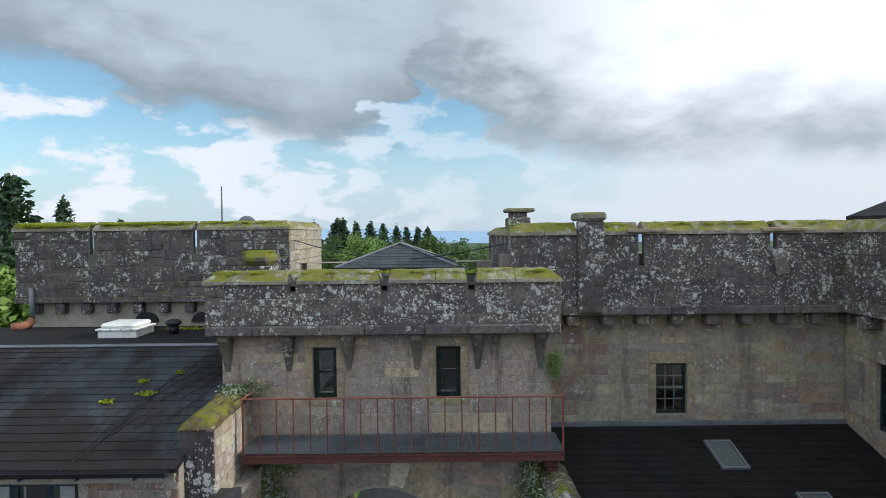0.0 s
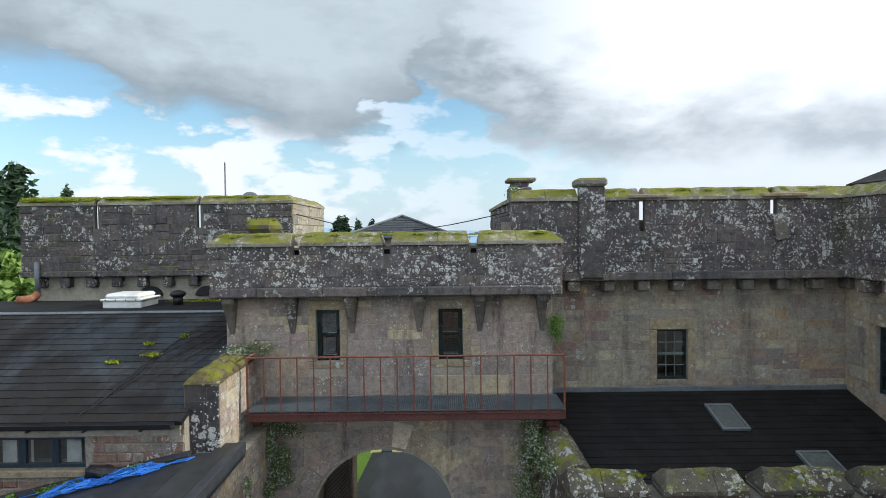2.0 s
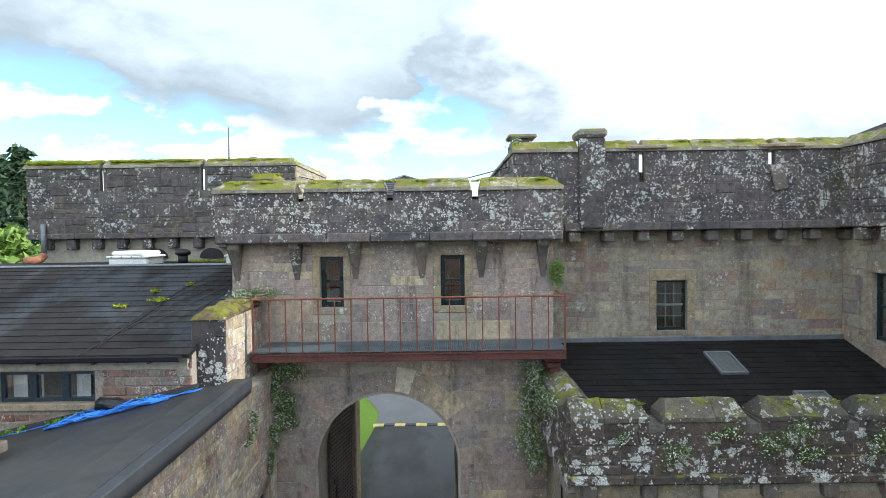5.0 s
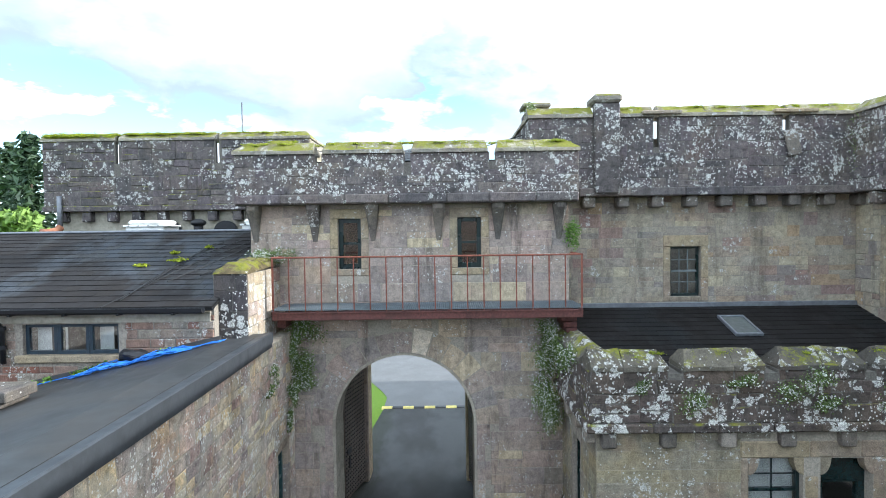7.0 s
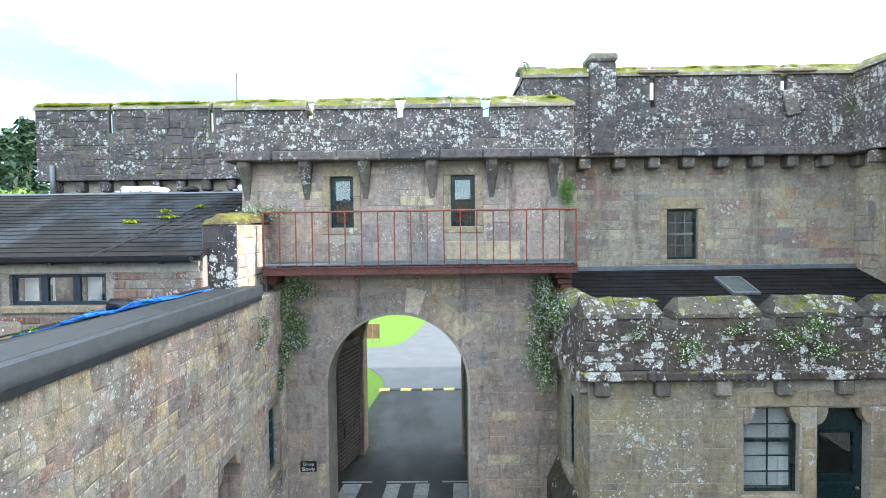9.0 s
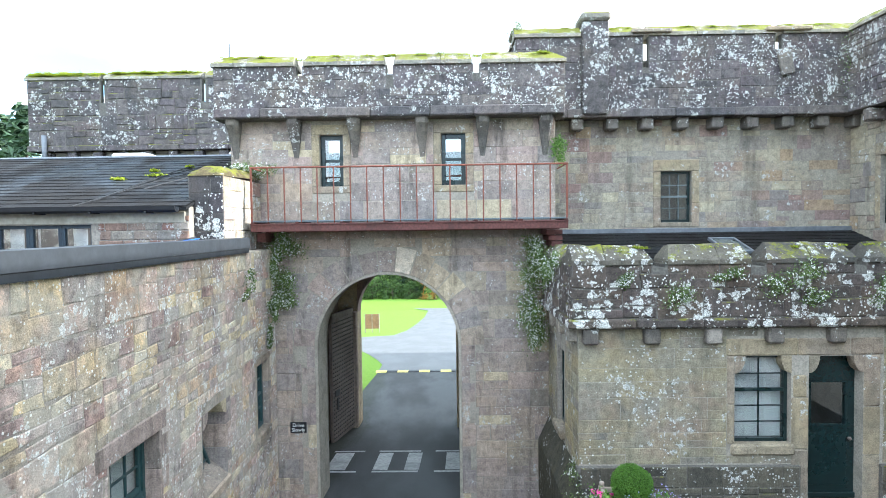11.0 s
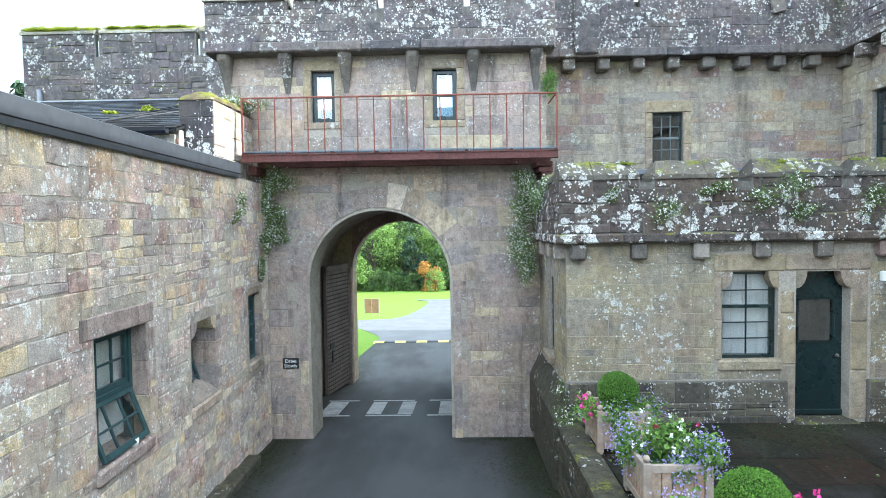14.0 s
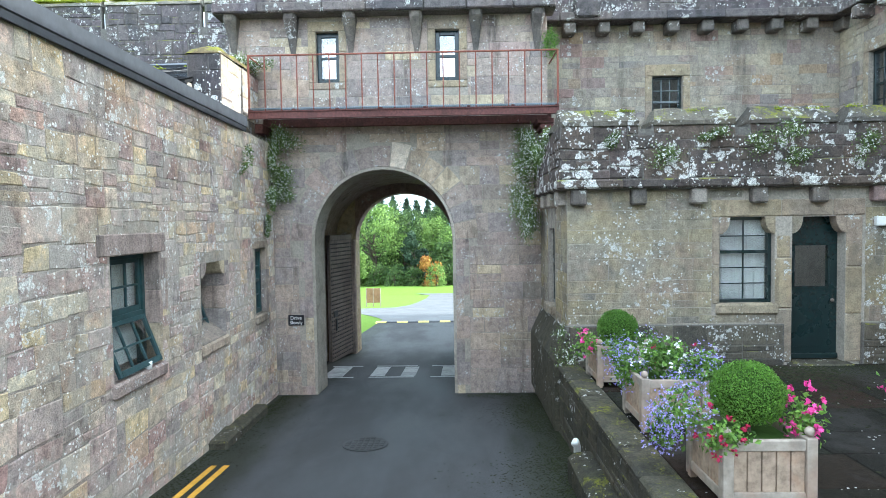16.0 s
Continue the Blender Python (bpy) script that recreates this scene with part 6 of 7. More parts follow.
part("hood", Geo().ball((-6.9, 14.9, 7.48), 0.2, 0.2, 0.1, 14, 8), BLACK, cowl, smooth=True)
tufts("moss_patch", [(-7.2 + 0.3 * k, 15.6, 7.2, 0.25, 0.2, 0.05) for k in range(6)], 80, 0.05, 1, L_MOSS, 5, "low moss on the flat roof beside the tower")

for k, x in enumerate((-8.35, -6.75)):
    hood = empty("wall_vent", "dark half-round vent at the foot of the tower wall", "vent", group="tower vents")
    part("hood", Geo().prism([(x + 0.33 * math.cos(math.pi * q / 12), 7.28 + 0.28 * math.sin(math.pi * q / 12)) for q in range(13)], "y", 16.36, 16.46), BLACK, hood)

# left tower battlement
TY = 16.2
tg = slab("y", TY, 0.14, -11.85, -4.25, 7.86, 9.85, [(-9.77, -9.67, 9.2, 9.85), (-6.91, -6.81, 9.2, 9.85)])
g2 = slab("y", TY + 0.14, 0.46, -11.85, -4.25, 7.86, 9.85, [(-10.25, -9.55, 9.0, 9.85), (-7.3, -6.7, 9.05, 9.85)])
tg.f += [tuple(k + len(tg.v) for k in q) for q in g2.f]
tg.v += g2.v
tg.box(-4.85, -4.25, TY + 0.6, 20.4, 7.0, 9.85)
tw = struct("wall_tower_left", tg, MORTAR_DARK, "dark lichened tower battlement with thick moss on top")
masonry(tw, "y", TY, -1, -11.85, -4.25, 8.02, 9.85, S_TOWER, 131, (0.2, 0.32), (0.22, 0.6), [(-9.80, -9.64, 9.0, 10), (-6.94, -6.78, 9.05, 10)], joint=0.014, proud=(0.002, 0.03), rough=0.016, lift=0.45, limit=220, near=(-7, 12, 9))
# sunward side takes the pale coping stone, so its colour carries sunlit brightness
masonry(tw, "x", -4.25, 1, TY, 20.4, 7.6, 9.85, S_COPING, 132, (0.22, 0.30), (0.3, 0.8), joint=0.008, limit=60, near=(-4, 12, 9))
struct("wall_tower_base", Geo().box(-11.6, -4.4, TY + 0.25, TY + 0.7, 6.5, 7.9), RENDER, "pale rendered wall under the tower corbels")
for k in range(10):
    x = -11.4 + k * 0.72
    g = Geo().soft(x - 0.13, x + 0.13, TY + 0.02, TY + 0.3, 7.56, 7.86, 0.03)
    part("corbel", g, S_TOWER, tw, "small stone corbel")
u, rng = -11.9, random.Random(15)
while u < -4.3:
    w = min(rng.uniform(0.8, 1.4), -4.22 - u)
    part("string_stone", Geo().soft(u + 0.003, u + w - 0.003, TY - 0.05, TY + 0.5, 7.86, 8.02, 0.02), S_TOWER, tw)
    u += w
for a, b in ((-11.9, -10.8), (-10.79, -9.79), (-9.65, -8.2), (-8.19, -6.93), (-6.79, -5.5), (-5.49, -4.2)):
    coping(tw, "y", a, b, TY - 0.05, TY + 0.65, 9.85, 10.1, 0, 0.2 if b > -4.3 else 0)
coping(tw, "x", TY + 0.7, 20.4, -4.9, -4.2, 9.85, 10.1)
mast = empty("aerial_mast", "thin grey steel aerial mast behind the battlement", "mast")
part("pole", Geo().tube([(-6.55, 17.4, 9.0), (-6.55, 17.4, 11.15)], 0.035, 8, 0.02), LEAD, mast)
part("bracket", Geo().soft(-6.7, -6.45, 17.3, 17.5, 9.95, 10.1, 0.02), IRON, mast)
dish = empty("satellite_dish", "grey satellite dish edge-on behind the battlement", "satellite dish")
part("dish", Geo().ball((-5.85, 17.5, 9.98), 0.3, 0.1, 0.3, 16, 10), LEAD, dish, smooth=True)
part("arm", Geo().tube([(-5.85, 17.5, 9.0), (-5.85, 17.5, 9.9)], 0.03, 6), IRON, dish)
pot = empty("soil_pipe", "grey downpipe with a terracotta bend at the tower", "pipe")
part("pipe", Geo().tube([(-11.35, 16.1, 7.35), (-11.35, 16.1, 8.3)], 0.07, 10), LEAD, pot, smooth=True)
part("bend", Geo().tube([(-11.35, 16.1, 7.42), (-11.37, 16.0, 7.32), (-11.5, 15.85, 7.28), (-11.7, 15.8, 7.28)], 0.11, 10), CLAY, pot, "terracotta bend", smooth=True)

# paler stone for the pier's sunward face: sunlit brightness set in the colour
S_PIER_LIT = stone_mat("pale sunlit-side pier stone", RUBBLE, lichen=0.4, soot=0.2, moss=0.04, blot=7.0)
S_PIERTOP = stone_mat("brown and yellow moss mat", [(0.10, 0.08, 0.045), (0.13, 0.10, 0.05)], lichen=0.05, moss=0.16, soot=0.2, rugged=1.0)
# pier between slate house and gatehouse
pier = struct("wall_pier", Geo().box(-4.38, -3.80, 9.55, 11.45, 4.6, 6.5), MORTAR_DARK, "squat lichened stone pier with a mossy sloped top")
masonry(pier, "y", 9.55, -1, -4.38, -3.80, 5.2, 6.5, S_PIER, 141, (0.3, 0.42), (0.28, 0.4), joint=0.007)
masonry(pier, "x", -3.80, 1, 9.55, 11.45, 5.2, 6.5, S_PIER_LIT, 142, (0.3, 0.42), (0.3, 0.6), joint=0.007)
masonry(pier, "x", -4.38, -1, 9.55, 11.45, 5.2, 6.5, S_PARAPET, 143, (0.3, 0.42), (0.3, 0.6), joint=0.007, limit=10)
part("lead_apron", Geo().soft(-4.2, -3.78, 9.5, 9.56, 5.2, 5.36, 0.01), LEAD, pier)
g = Geo()
ny, nx = 24, 12
for j in range(ny + 1):
    for i in range(nx + 1):
        fx, fy = i / nx, j / ny
        e = min(fx, 1 - fx, fy * 3 + 0.001)
        g.v.append((-4.40 + 0.62 * fx, 9.52 + 1.93 * fy, 6.49 + 0.17 * min(1.0, e * 3.2) ** 0.5 + 0.08 * fy + min(1.0, e * 5) * (0.05 * noise.noise(Vector((fx * 4, fy * 9, 1))) + 0.025 * noise.noise(Vector((fx * 11, fy * 26, 4))))))
g.f = [(j * (nx + 1) + i, j * (nx + 1) + i + 1, (j + 1) * (nx + 1) + i + 1, (j + 1) * (nx + 1) + i) for j in range(ny) for i in range(nx)]
part("moss_top", g, S_PIERTOP, pier, "thick brown and yellow moss", smooth=True)

# blue rope, lying in long loose loops along the foot of the slate house
rope = empty("rope_coil", "loose heap of bright blue rope on the felt roof", "rope")
rng = random.Random(17)
for c in range(3):
    cx, half, n = ((-5.95, 0.5, 20), (-5.05, 0.55, 20), (-4.5, 0.45, 5))[c]
    pts = []
    for k in range(n):
        for j in range(6):
            f = (j / 5 if k % 2 == 0 else 1 - j / 5) * 2 - 1
            x = cx + f * half * rng.uniform(0.75, 1.05)
            wide = (0.27 if c < 2 else 0.05) * (1 - 0.6 * f * f)
            y = 8.93 + 0.08 * (x + 5.5) + wide * math.sin(k * 2.4 + j * 0.9) + rng.uniform(-0.05, 0.05)
            pts.append((x, y, felt_z(x) + 0.02 + (0.10 if c < 2 else 0.03) * (1 - f * f) * rng.uniform(0.1, 1.0)))
    part("coil", Geo().tube(pts, 0.009, 5), ROPE, rope)
part("tail", Geo().tube([(-7.9 + 0.17 * k, 9.1 + 0.03 * math.sin(k), felt_z(-7.9 + 0.17 * k) + 0.02) for k in range(10)], 0.010, 5), ROPE, rope)
bag = empty("rubbish_bag", "crumpled black plastic sack beside the rope", "sack")
g = Geo().ball((0, 0, 0), 0.26, 0.13, 0.12, 16, 10)
zb = felt_z(-5.6) + 0.11
g.v = [(x * (1 + 0.35 * noise.noise(Vector((x * 9, y * 9, z * 9)))) - 5.6, y * (1 + 0.35 * noise.noise(Vector((y * 9, z * 9, x * 9)))) + 9.2, z * (1 + 0.4 * noise.noise(Vector((z * 11, x * 9, y * 9)))) + zb) for x, y, z in g.v]
part("sack", g, BLACK, bag)
tufts("weeds", [(x, 9.13, felt_z(x) + 0.02, 0.13, 0.06, 0.07) for x in (-7.25, -7.0, -6.5, -6.3, -6.1, -5.95, -5.05, -4.95)], 45, 0.06, 1, L_GREEN, 18, "small weeds along the foot of the wall", "weeds")
# dark corbel stone here stands in for shade; the sun reaches this stack
blk = empty("stone_stack", "low stack of grey coping stones on the felt roof", "stone stack")
for a, y0_, z0_, z1_ in ((-6.26, 7.0, 4.78, 4.95), (-6.2, 7.06, 4.953, 5.03), (-6.08, 7.0, 5.033, 5.18)):
    part("stone", Geo().soft(-7.4, a, y0_, 7.6, z0_, z1_, 0.015), S_CORBEL, blk)

# the range stands a degree off the square of the gate
SKEW = pose(-3.43, 5.0, 0, 0, 0, 1.0) @ pose(3.43, -5.0, 0)
for ob in (lw, flat, *[o for o in scene.objects if o.parent is None and o.name.split(".")[0] in ("window_7", "window_8", "window_9", "window_blind", "cup", "room_left")]):
    ob.matrix_world = SKEW @ ob.matrix_world

# ---- unseen walls added for shade and window reflections ----
# stands out of view; its shadow covers the drive to about y 36
struct("wall_east", slab("y", 13.7, 22.0, 9.7, 10.5, -4.0, 8.6), S_WALL, "unseen plain wall added to cast shade on the drive beyond the gate")
# added out of view, dark so the casement does not mirror lit grass
struct("wall_west", slab("x", -14.1, -0.6, -16.0, 9.3, 0.0, 7.6), S_PARAPET, "unseen dark wall added for the casement to reflect")
# added behind the viewpoint for bounced light and window reflections
struct("wall_south", slab("y", -16.0, -0.6, -14, 9.5, 0.0, 8.4), S_WALL, "unseen plain wall added behind the court for bounce and reflections")


# ---- planters on the terrace wall ----
def blossom_mesh(spots, size, rng, mat, name, parent, per=5):
    g = Geo()
    for p in spots:
        for k in range(per):
            g.leaf((p[0] + rng.gauss(0, size * 0.4), p[1] + rng.gauss(0, size * 0.4), p[2] + rng.gauss(0, size * 0.35)), size * rng.uniform(0.7, 1.2), rng, shape=1.1)
    return part(name, g, mat, parent)


def cloud_of(rng, n, c, r, low=-0.2):
    out = []
    while len(out) < n:
        d = Vector((rng.gauss(0, 1), rng.gauss(0, 1), rng.gauss(0, 1))).normalized() * abs(rng.gauss(0.85, 0.22))
        if d.z > low:
            out.append((c[0] + d.x * r[0], c[1] + d.y * r[1], c[2] + d.z * r[2]))
    return out


def box_ball(parent_name, c, r, seed, label):
    """A clipped box ball: short stem, dark core and a close skin of small leaves."""
    rng = random.Random(seed)
    b = empty(parent_name, label, "shrub", group="clipped box balls")
    part("stem", Geo().tube([(c[0], c[1], c[2] - r * 1.15), (c[0], c[1], c[2])], 0.03, 6), BARK, b)
    core = Geo().ball(c, r * 0.86, r * 0.86, r * 0.82, 20, 12)
    part("core", core, L_BOX_CORE, b, smooth=True)
    g = Geo()
    for k in range(int(30000 * (r / 0.4) ** 2)):
        d = Vector((rng.gauss(0, 1), rng.gauss(0, 1), rng.gauss(0, 1))).normalized()
        if d.z < -0.75:
            continue
        w = r * rng.uniform(0.84, 1.03) * (1 + 0.06 * noise.noise(d * 3 + Vector(c)))
        g.leaf((c[0] + d.x * w, c[1] + d.y * w, c[2] + d.z * w * 0.95), 0.017 * rng.uniform(0.7, 1.4), rng)
    tagged(part("leaves", g, L_BOX, b), kind="stuff")


L_BOX_CORE = plain("dark twiggy core", (0.04, 0.075, 0.016), 0.95, spec=0.05)


def planter(x, y, w, h, z):
    p = empty("planter_box", "square pale oak planter with ball finials on its posts", "planter", group="planters along the terrace")
    p.location = (x, y, z)
    bpy.context.view_layer.update()
    t = 0.085
    for a in (0, w - t):
        for b in (0, w - t):
            post = part("post", Geo().soft(x + a, x + a + t, y + b, y + b + t, z, z + h * 0.93, 0.006), TIMBER, p)
            part("finial", Geo().ball((x + a + t / 2, y + b + t / 2, z + h), t * 0.46, seg=12, rings=8), TIMBER, post, smooth=True)
            part("foot", Geo().soft(x + a + 0.012, x + a + t - 0.012, y + b + 0.012, y + b + t - 0.012, z - 0.03, z, 0.004), TIMBER, post)
    for q in (0.0, 1.0):
        n0 = q * (w - 0.05) + (0.01 if q == 0 else -0.01)
        for za, zb in ((z + 0.05, z + 0.13), (z + h * 0.76, z + h * 0.9)):
            part("rail", Geo().soft(x + t, x + w - t, y + n0, y + n0 + 0.05, za, zb, 0.005), TIMBER, p)
            part("rail", Geo().soft(x + n0, x + n0 + 0.05, y + t, y + w - t, za, zb, 0.005), TIMBER, p)
        for k in range(5):
            a = t + (w - 2 * t) * k / 5
            b = t + (w - 2 * t) * (k + 1) / 5
            part("slat", Geo().soft(x + a + 0.004, x + b - 0.004, y + n0 + 0.012, y + n0 + 0.036, z + 0.13, z + h * 0.76, 0.003), SLAT_WOOD, p)
            part("slat", Geo().soft(x + n0 + 0.012, x + n0 + 0.036, y + a + 0.004, y + b - 0.004, z + 0.13, z + h * 0.76, 0.003), SLAT_WOOD, p)
    part("soil", Geo().soft(x + 0.06, x + w - 0.06, y + 0.06, y + w - 0.06, z + 0.2, z + h * 0.8, 0.02), L_BOX_CORE, p, "dark potting soil")


def bedding(name, spots, seed, blooms, label, n_leaf=260, leaf=0.05):
    """Trailing and upright bedding plants: foliage and the flowers on it."""
    rng = random.Random(seed)
    b = empty(name, label, "flowers")
    g = Geo()
    for c, r in spots:
        for p in cloud_of(rng, n_leaf, c, r, -0.9):
            k = rng.uniform(0.3, 1.0)
            g.leaf((c[0] + (p[0] - c[0]) * k, c[1] + (p[1] - c[1]) * k, c[2] + (p[2] - c[2]) * k), leaf * rng.uniform(0.6, 1.5), rng)
    tagged(part("foliage", g, L_GREEN, b), kind="stuff")
    for mat, size, n, which, per in blooms:
        pts = [q for w in which for q in cloud_of(rng, n, spots[w][0], tuple(1.05 * e for e in spots[w][1]), -0.8)]
        tagged(blossom_mesh(pts, size, rng, mat, "blossom", b, per), kind="stuff")


BW, BH, BZ = 0.73, 0.60, 1.255
for x, y in ((2.22, 3.94), (2.155, 5.70), (2.10, 7.42) ):
    planter(x, y, BW, BH, BZ)
box_ball("box_shrub", (2.60, 4.34, 2.05), 0.285, 1, "round clipped green box shrub in a planter")
box_ball("box_shrub", (2.48, 7.8, 1.98), 0.28, 2, "smaller round clipped green box shrub in a planter")
bedding("lobelia_and_geranium", [((2.12, 4.45, 1.86), (0.26, 0.32, 0.26)), ((2.98, 4.2, 1.90), (0.20, 0.3, 0.24)), ((2.26, 4.0, 1.80), (0.22, 0.2, 0.18)), ((2.05, 4.75, 1.62), (0.16, 0.2, 0.26))], 31,
        [(PETAL_B, 0.018, 330, (0, 3), 3), (PETAL_R, 0.03, 15, (2,), 9), (PETAL_P, 0.036, 28, (1,), 12)], "violet lobelia and pink geraniums spilling from a planter")
bedding("marguerites", [((2.52, 6.05, 1.97), (0.40, 0.34, 0.24)), ((2.18, 6.25, 1.80), (0.22, 0.34, 0.30)), ((2.85, 5.8, 1.85), (0.22, 0.2, 0.28)), ((2.6, 5.78, 1.70), (0.2, 0.1, 0.2))], 32,
        [(PETAL_W, 0.036, 30, (0,), 6), (PETAL_B, 0.018, 380, (1, 2, 3), 3), (PETAL_R, 0.04, 5, (0,), 6)], "white marguerites and violet lobelia in a planter", n_leaf=900)
bedding("pink_geraniums", [((2.02, 7.62, 1.80), (0.24, 0.30, 0.24)), ((2.35, 7.4, 1.76), (0.25, 0.2, 0.25)), ((2.8, 7.55, 1.8), (0.25, 0.22, 0.22))], 33,
        [(PETAL_P, 0.045, 9, (0,), 10), (PETAL_B, 0.016, 150, (1, 2), 3)], "pink geraniums and violet lobelia in a planter", n_leaf=330)
bedding("potted_geranium", [((4.72, 5.3, 1.86), (0.26, 0.3, 0.22))], 35, [(PETAL_P, 0.05, 10, (0,), 9)], "pink geranium in a small pot on the terrace", n_leaf=260)
gp_pot = empty("flower_pot", "small terracotta pot on the terrace", "pot")
part("pot", Geo().tube([(4.74, 5.3, TZ), (4.74, 5.3, TZ + 0.42)], 0.15, 14, 0.2), CLAY, gp_pot, smooth=True)


# ---- plants on the walls ----
def wall_plant(name, blobs, seed, label, n=520, flowers=70, leaf=0.05):
    n, leaf, flowers = int(n * 3.4), leaf * 0.72, int(flowers * 2.4)
    rng = random.Random(seed)
    b = empty(name, label, "climbing plant")
    g = Geo()
    pts = []
    for c, r in blobs:
        knots = [[rng.gauss(0, 0.42) for _ in range(3)] for _ in range(6)]
        for q in range(n + flowers):
            k = rng.choice(knots)
            d = [k[i] + rng.gauss(0, 0.3) for i in range(3)]
            p = (c[0] + d[0] * r[0], c[1] + d[1] * r[1], c[2] + d[2] * r[2])
            if q < n:
                g.leaf(p, leaf * rng.uniform(0.5, 1.4), rng)
            else:
                pts.append((p[0], p[1] - 0.03, p[2]))
    tagged(part("leaves", g, L_GREEN if not flowers else L_FLEA, b), kind="stuff")
    if pts:
        tagged(blossom_mesh(pts, 0.022, rng, PETAL_W, "blossom", b, 3), kind="stuff")
    return b


wall_plant("wall_daisies", [((-3.30, 11.28, 5.27), (0.34, 0.16, 0.30)), ((-3.45, 11.2, 4.9), (0.10, 0.14, 0.24)), ((-3.30, 11.28, 4.45), (0.34, 0.16, 0.34)), ((-3.46, 10.95, 4.12), (0.09, 0.22, 0.22)), ((-3.3, 11.36, 4.15), (0.16, 0.1, 0.2)), ((-3.48, 10.9, 3.6), (0.05, 0.12, 0.2))], 41, "fleabane with tiny white daisies in the wall corner")
wall_plant("wall_daisies", [((1.62, 11.2, 5.1), (0.25, 0.25, 0.3)), ((1.55, 11.2, 4.6), (0.32, 0.25, 0.4)), ((1.5, 11.2, 3.95), (0.3, 0.22, 0.4)), ((1.65, 11.0, 3.5), (0.24, 0.25, 0.4)), ((1.75, 10.7, 4.8), (0.2, 0.4, 0.4)), ((1.78, 10.0, 4.9), (0.1, 0.6, 0.2))], 42, "dense fleabane with white daisies hanging by the porch", flowers=120)
wall_plant("ivy_patch", [((2.15, 11.38, 7.1), (0.14, 0.12, 0.24))], 43, "bright green tuft growing from the wall joint", n=300, flowers=0)
wall_plant("fleabane_top", [((-3.95, 10.9, 6.75), (0.3, 0.3, 0.14)), ((-3.7, 11.25, 6.72), (0.22, 0.2, 0.16))], 44, "brown-green fleabane growing on the pier", n=350, flowers=60, leaf=0.04)
wall_plant("parapet_daisies", [((3.39, 8.5, 4.54), (0.26, 0.08, 0.22)), ((4.1, 8.5, 4.84), (0.2, 0.08, 0.1)), ((4.86, 8.5, 4.66), (0.26, 0.08, 0.16)), ((5.36, 8.5, 4.82), (0.3, 0.08, 0.16)), ((5.45, 8.5, 4.46), (0.2, 0.08, 0.12)), ((6.45, 8.5, 4.62), (0.26, 0.08, 0.26)), ((2.6, 8.5, 4.72), (0.12, 0.06, 0.14))], 45, "small green plants with white flowers rooted in the battlement", n=200, flowers=22, leaf=0.04)
wall_plant("wall_fern", [((-3.36, 9.6, 4.75), (0.08, 0.12, 0.16)), ((-3.36, 9.3, 4.5), (0.06, 0.1, 0.1)), ((8.45, 12.38, 8.9), (0.3, 0.1, 0.9)), ((1.5, 12.6, 9.85), (0.15, 0.2, 0.15))], 46, "small wall ferns in the joints", n=60, flowers=12, leaf=0.05)
wall_plant("trough_flowers", [((1.85, 8.3, 1.42), (0.2, 0.3, 0.14)), ((1.9, 8.75, 1.75), (0.16, 0.3, 0.16))], 47, "white alyssum on the terrace edge", n=130, flowers=13, leaf=0.03)

# moss cushions along the coping ridges
rng = random.Random(50)
spots = []
for x0_, x1_, y_, z_, n_ in ((GP0 + 0.2, GP1 - 0.2, 11.40, 8.97, 80), (-11.8, -4.4, TY + 0.22, 10.07, 150), (4.3, 9.1, 12.72, RPZ + 0.24, 60), (1.6, 4.1, 12.72, RPZ + 0.24, 16), (1.9, 8.6, 8.82, 5.25, 34), (-4.5, -3.9, 13.4, 9.33, 22)):
    for _ in range(n_):
        x = rng.uniform(x0_, x1_)
        if y_ == 8.82 and not any(a + 0.1 < x < b - 0.1 for a, b in MER):
            continue
        spots.append((x, y_ + rng.uniform(-0.14, 0.1), z_ - abs(rng.gauss(0, 0.02)) - 0.02, rng.uniform(0.06, 0.16), rng.uniform(0.05, 0.1), rng.uniform(0.02, 0.045)))
tufts("moss", spots, 110, 0.022, 1, L_MOSS, 51, "low yellow-green moss cushions along the copings")
grassy = [(rng.uniform(-11.8, -9.9), TY + rng.uniform(-0.08, 0.2), 9.97, 0.14, 0.1, 0.09) for _ in range(50)] + [(rng.uniform(-9.6, -7.0), TY + rng.uniform(-0.02, 0.3), 10.02, 0.16, 0.12, 0.05) for _ in range(40)]
tufts("grass_tufts", grassy, 110, 0.035, 1, L_MOSS, 52, "bright mossy grass and weeds growing on the tower top", "grass")


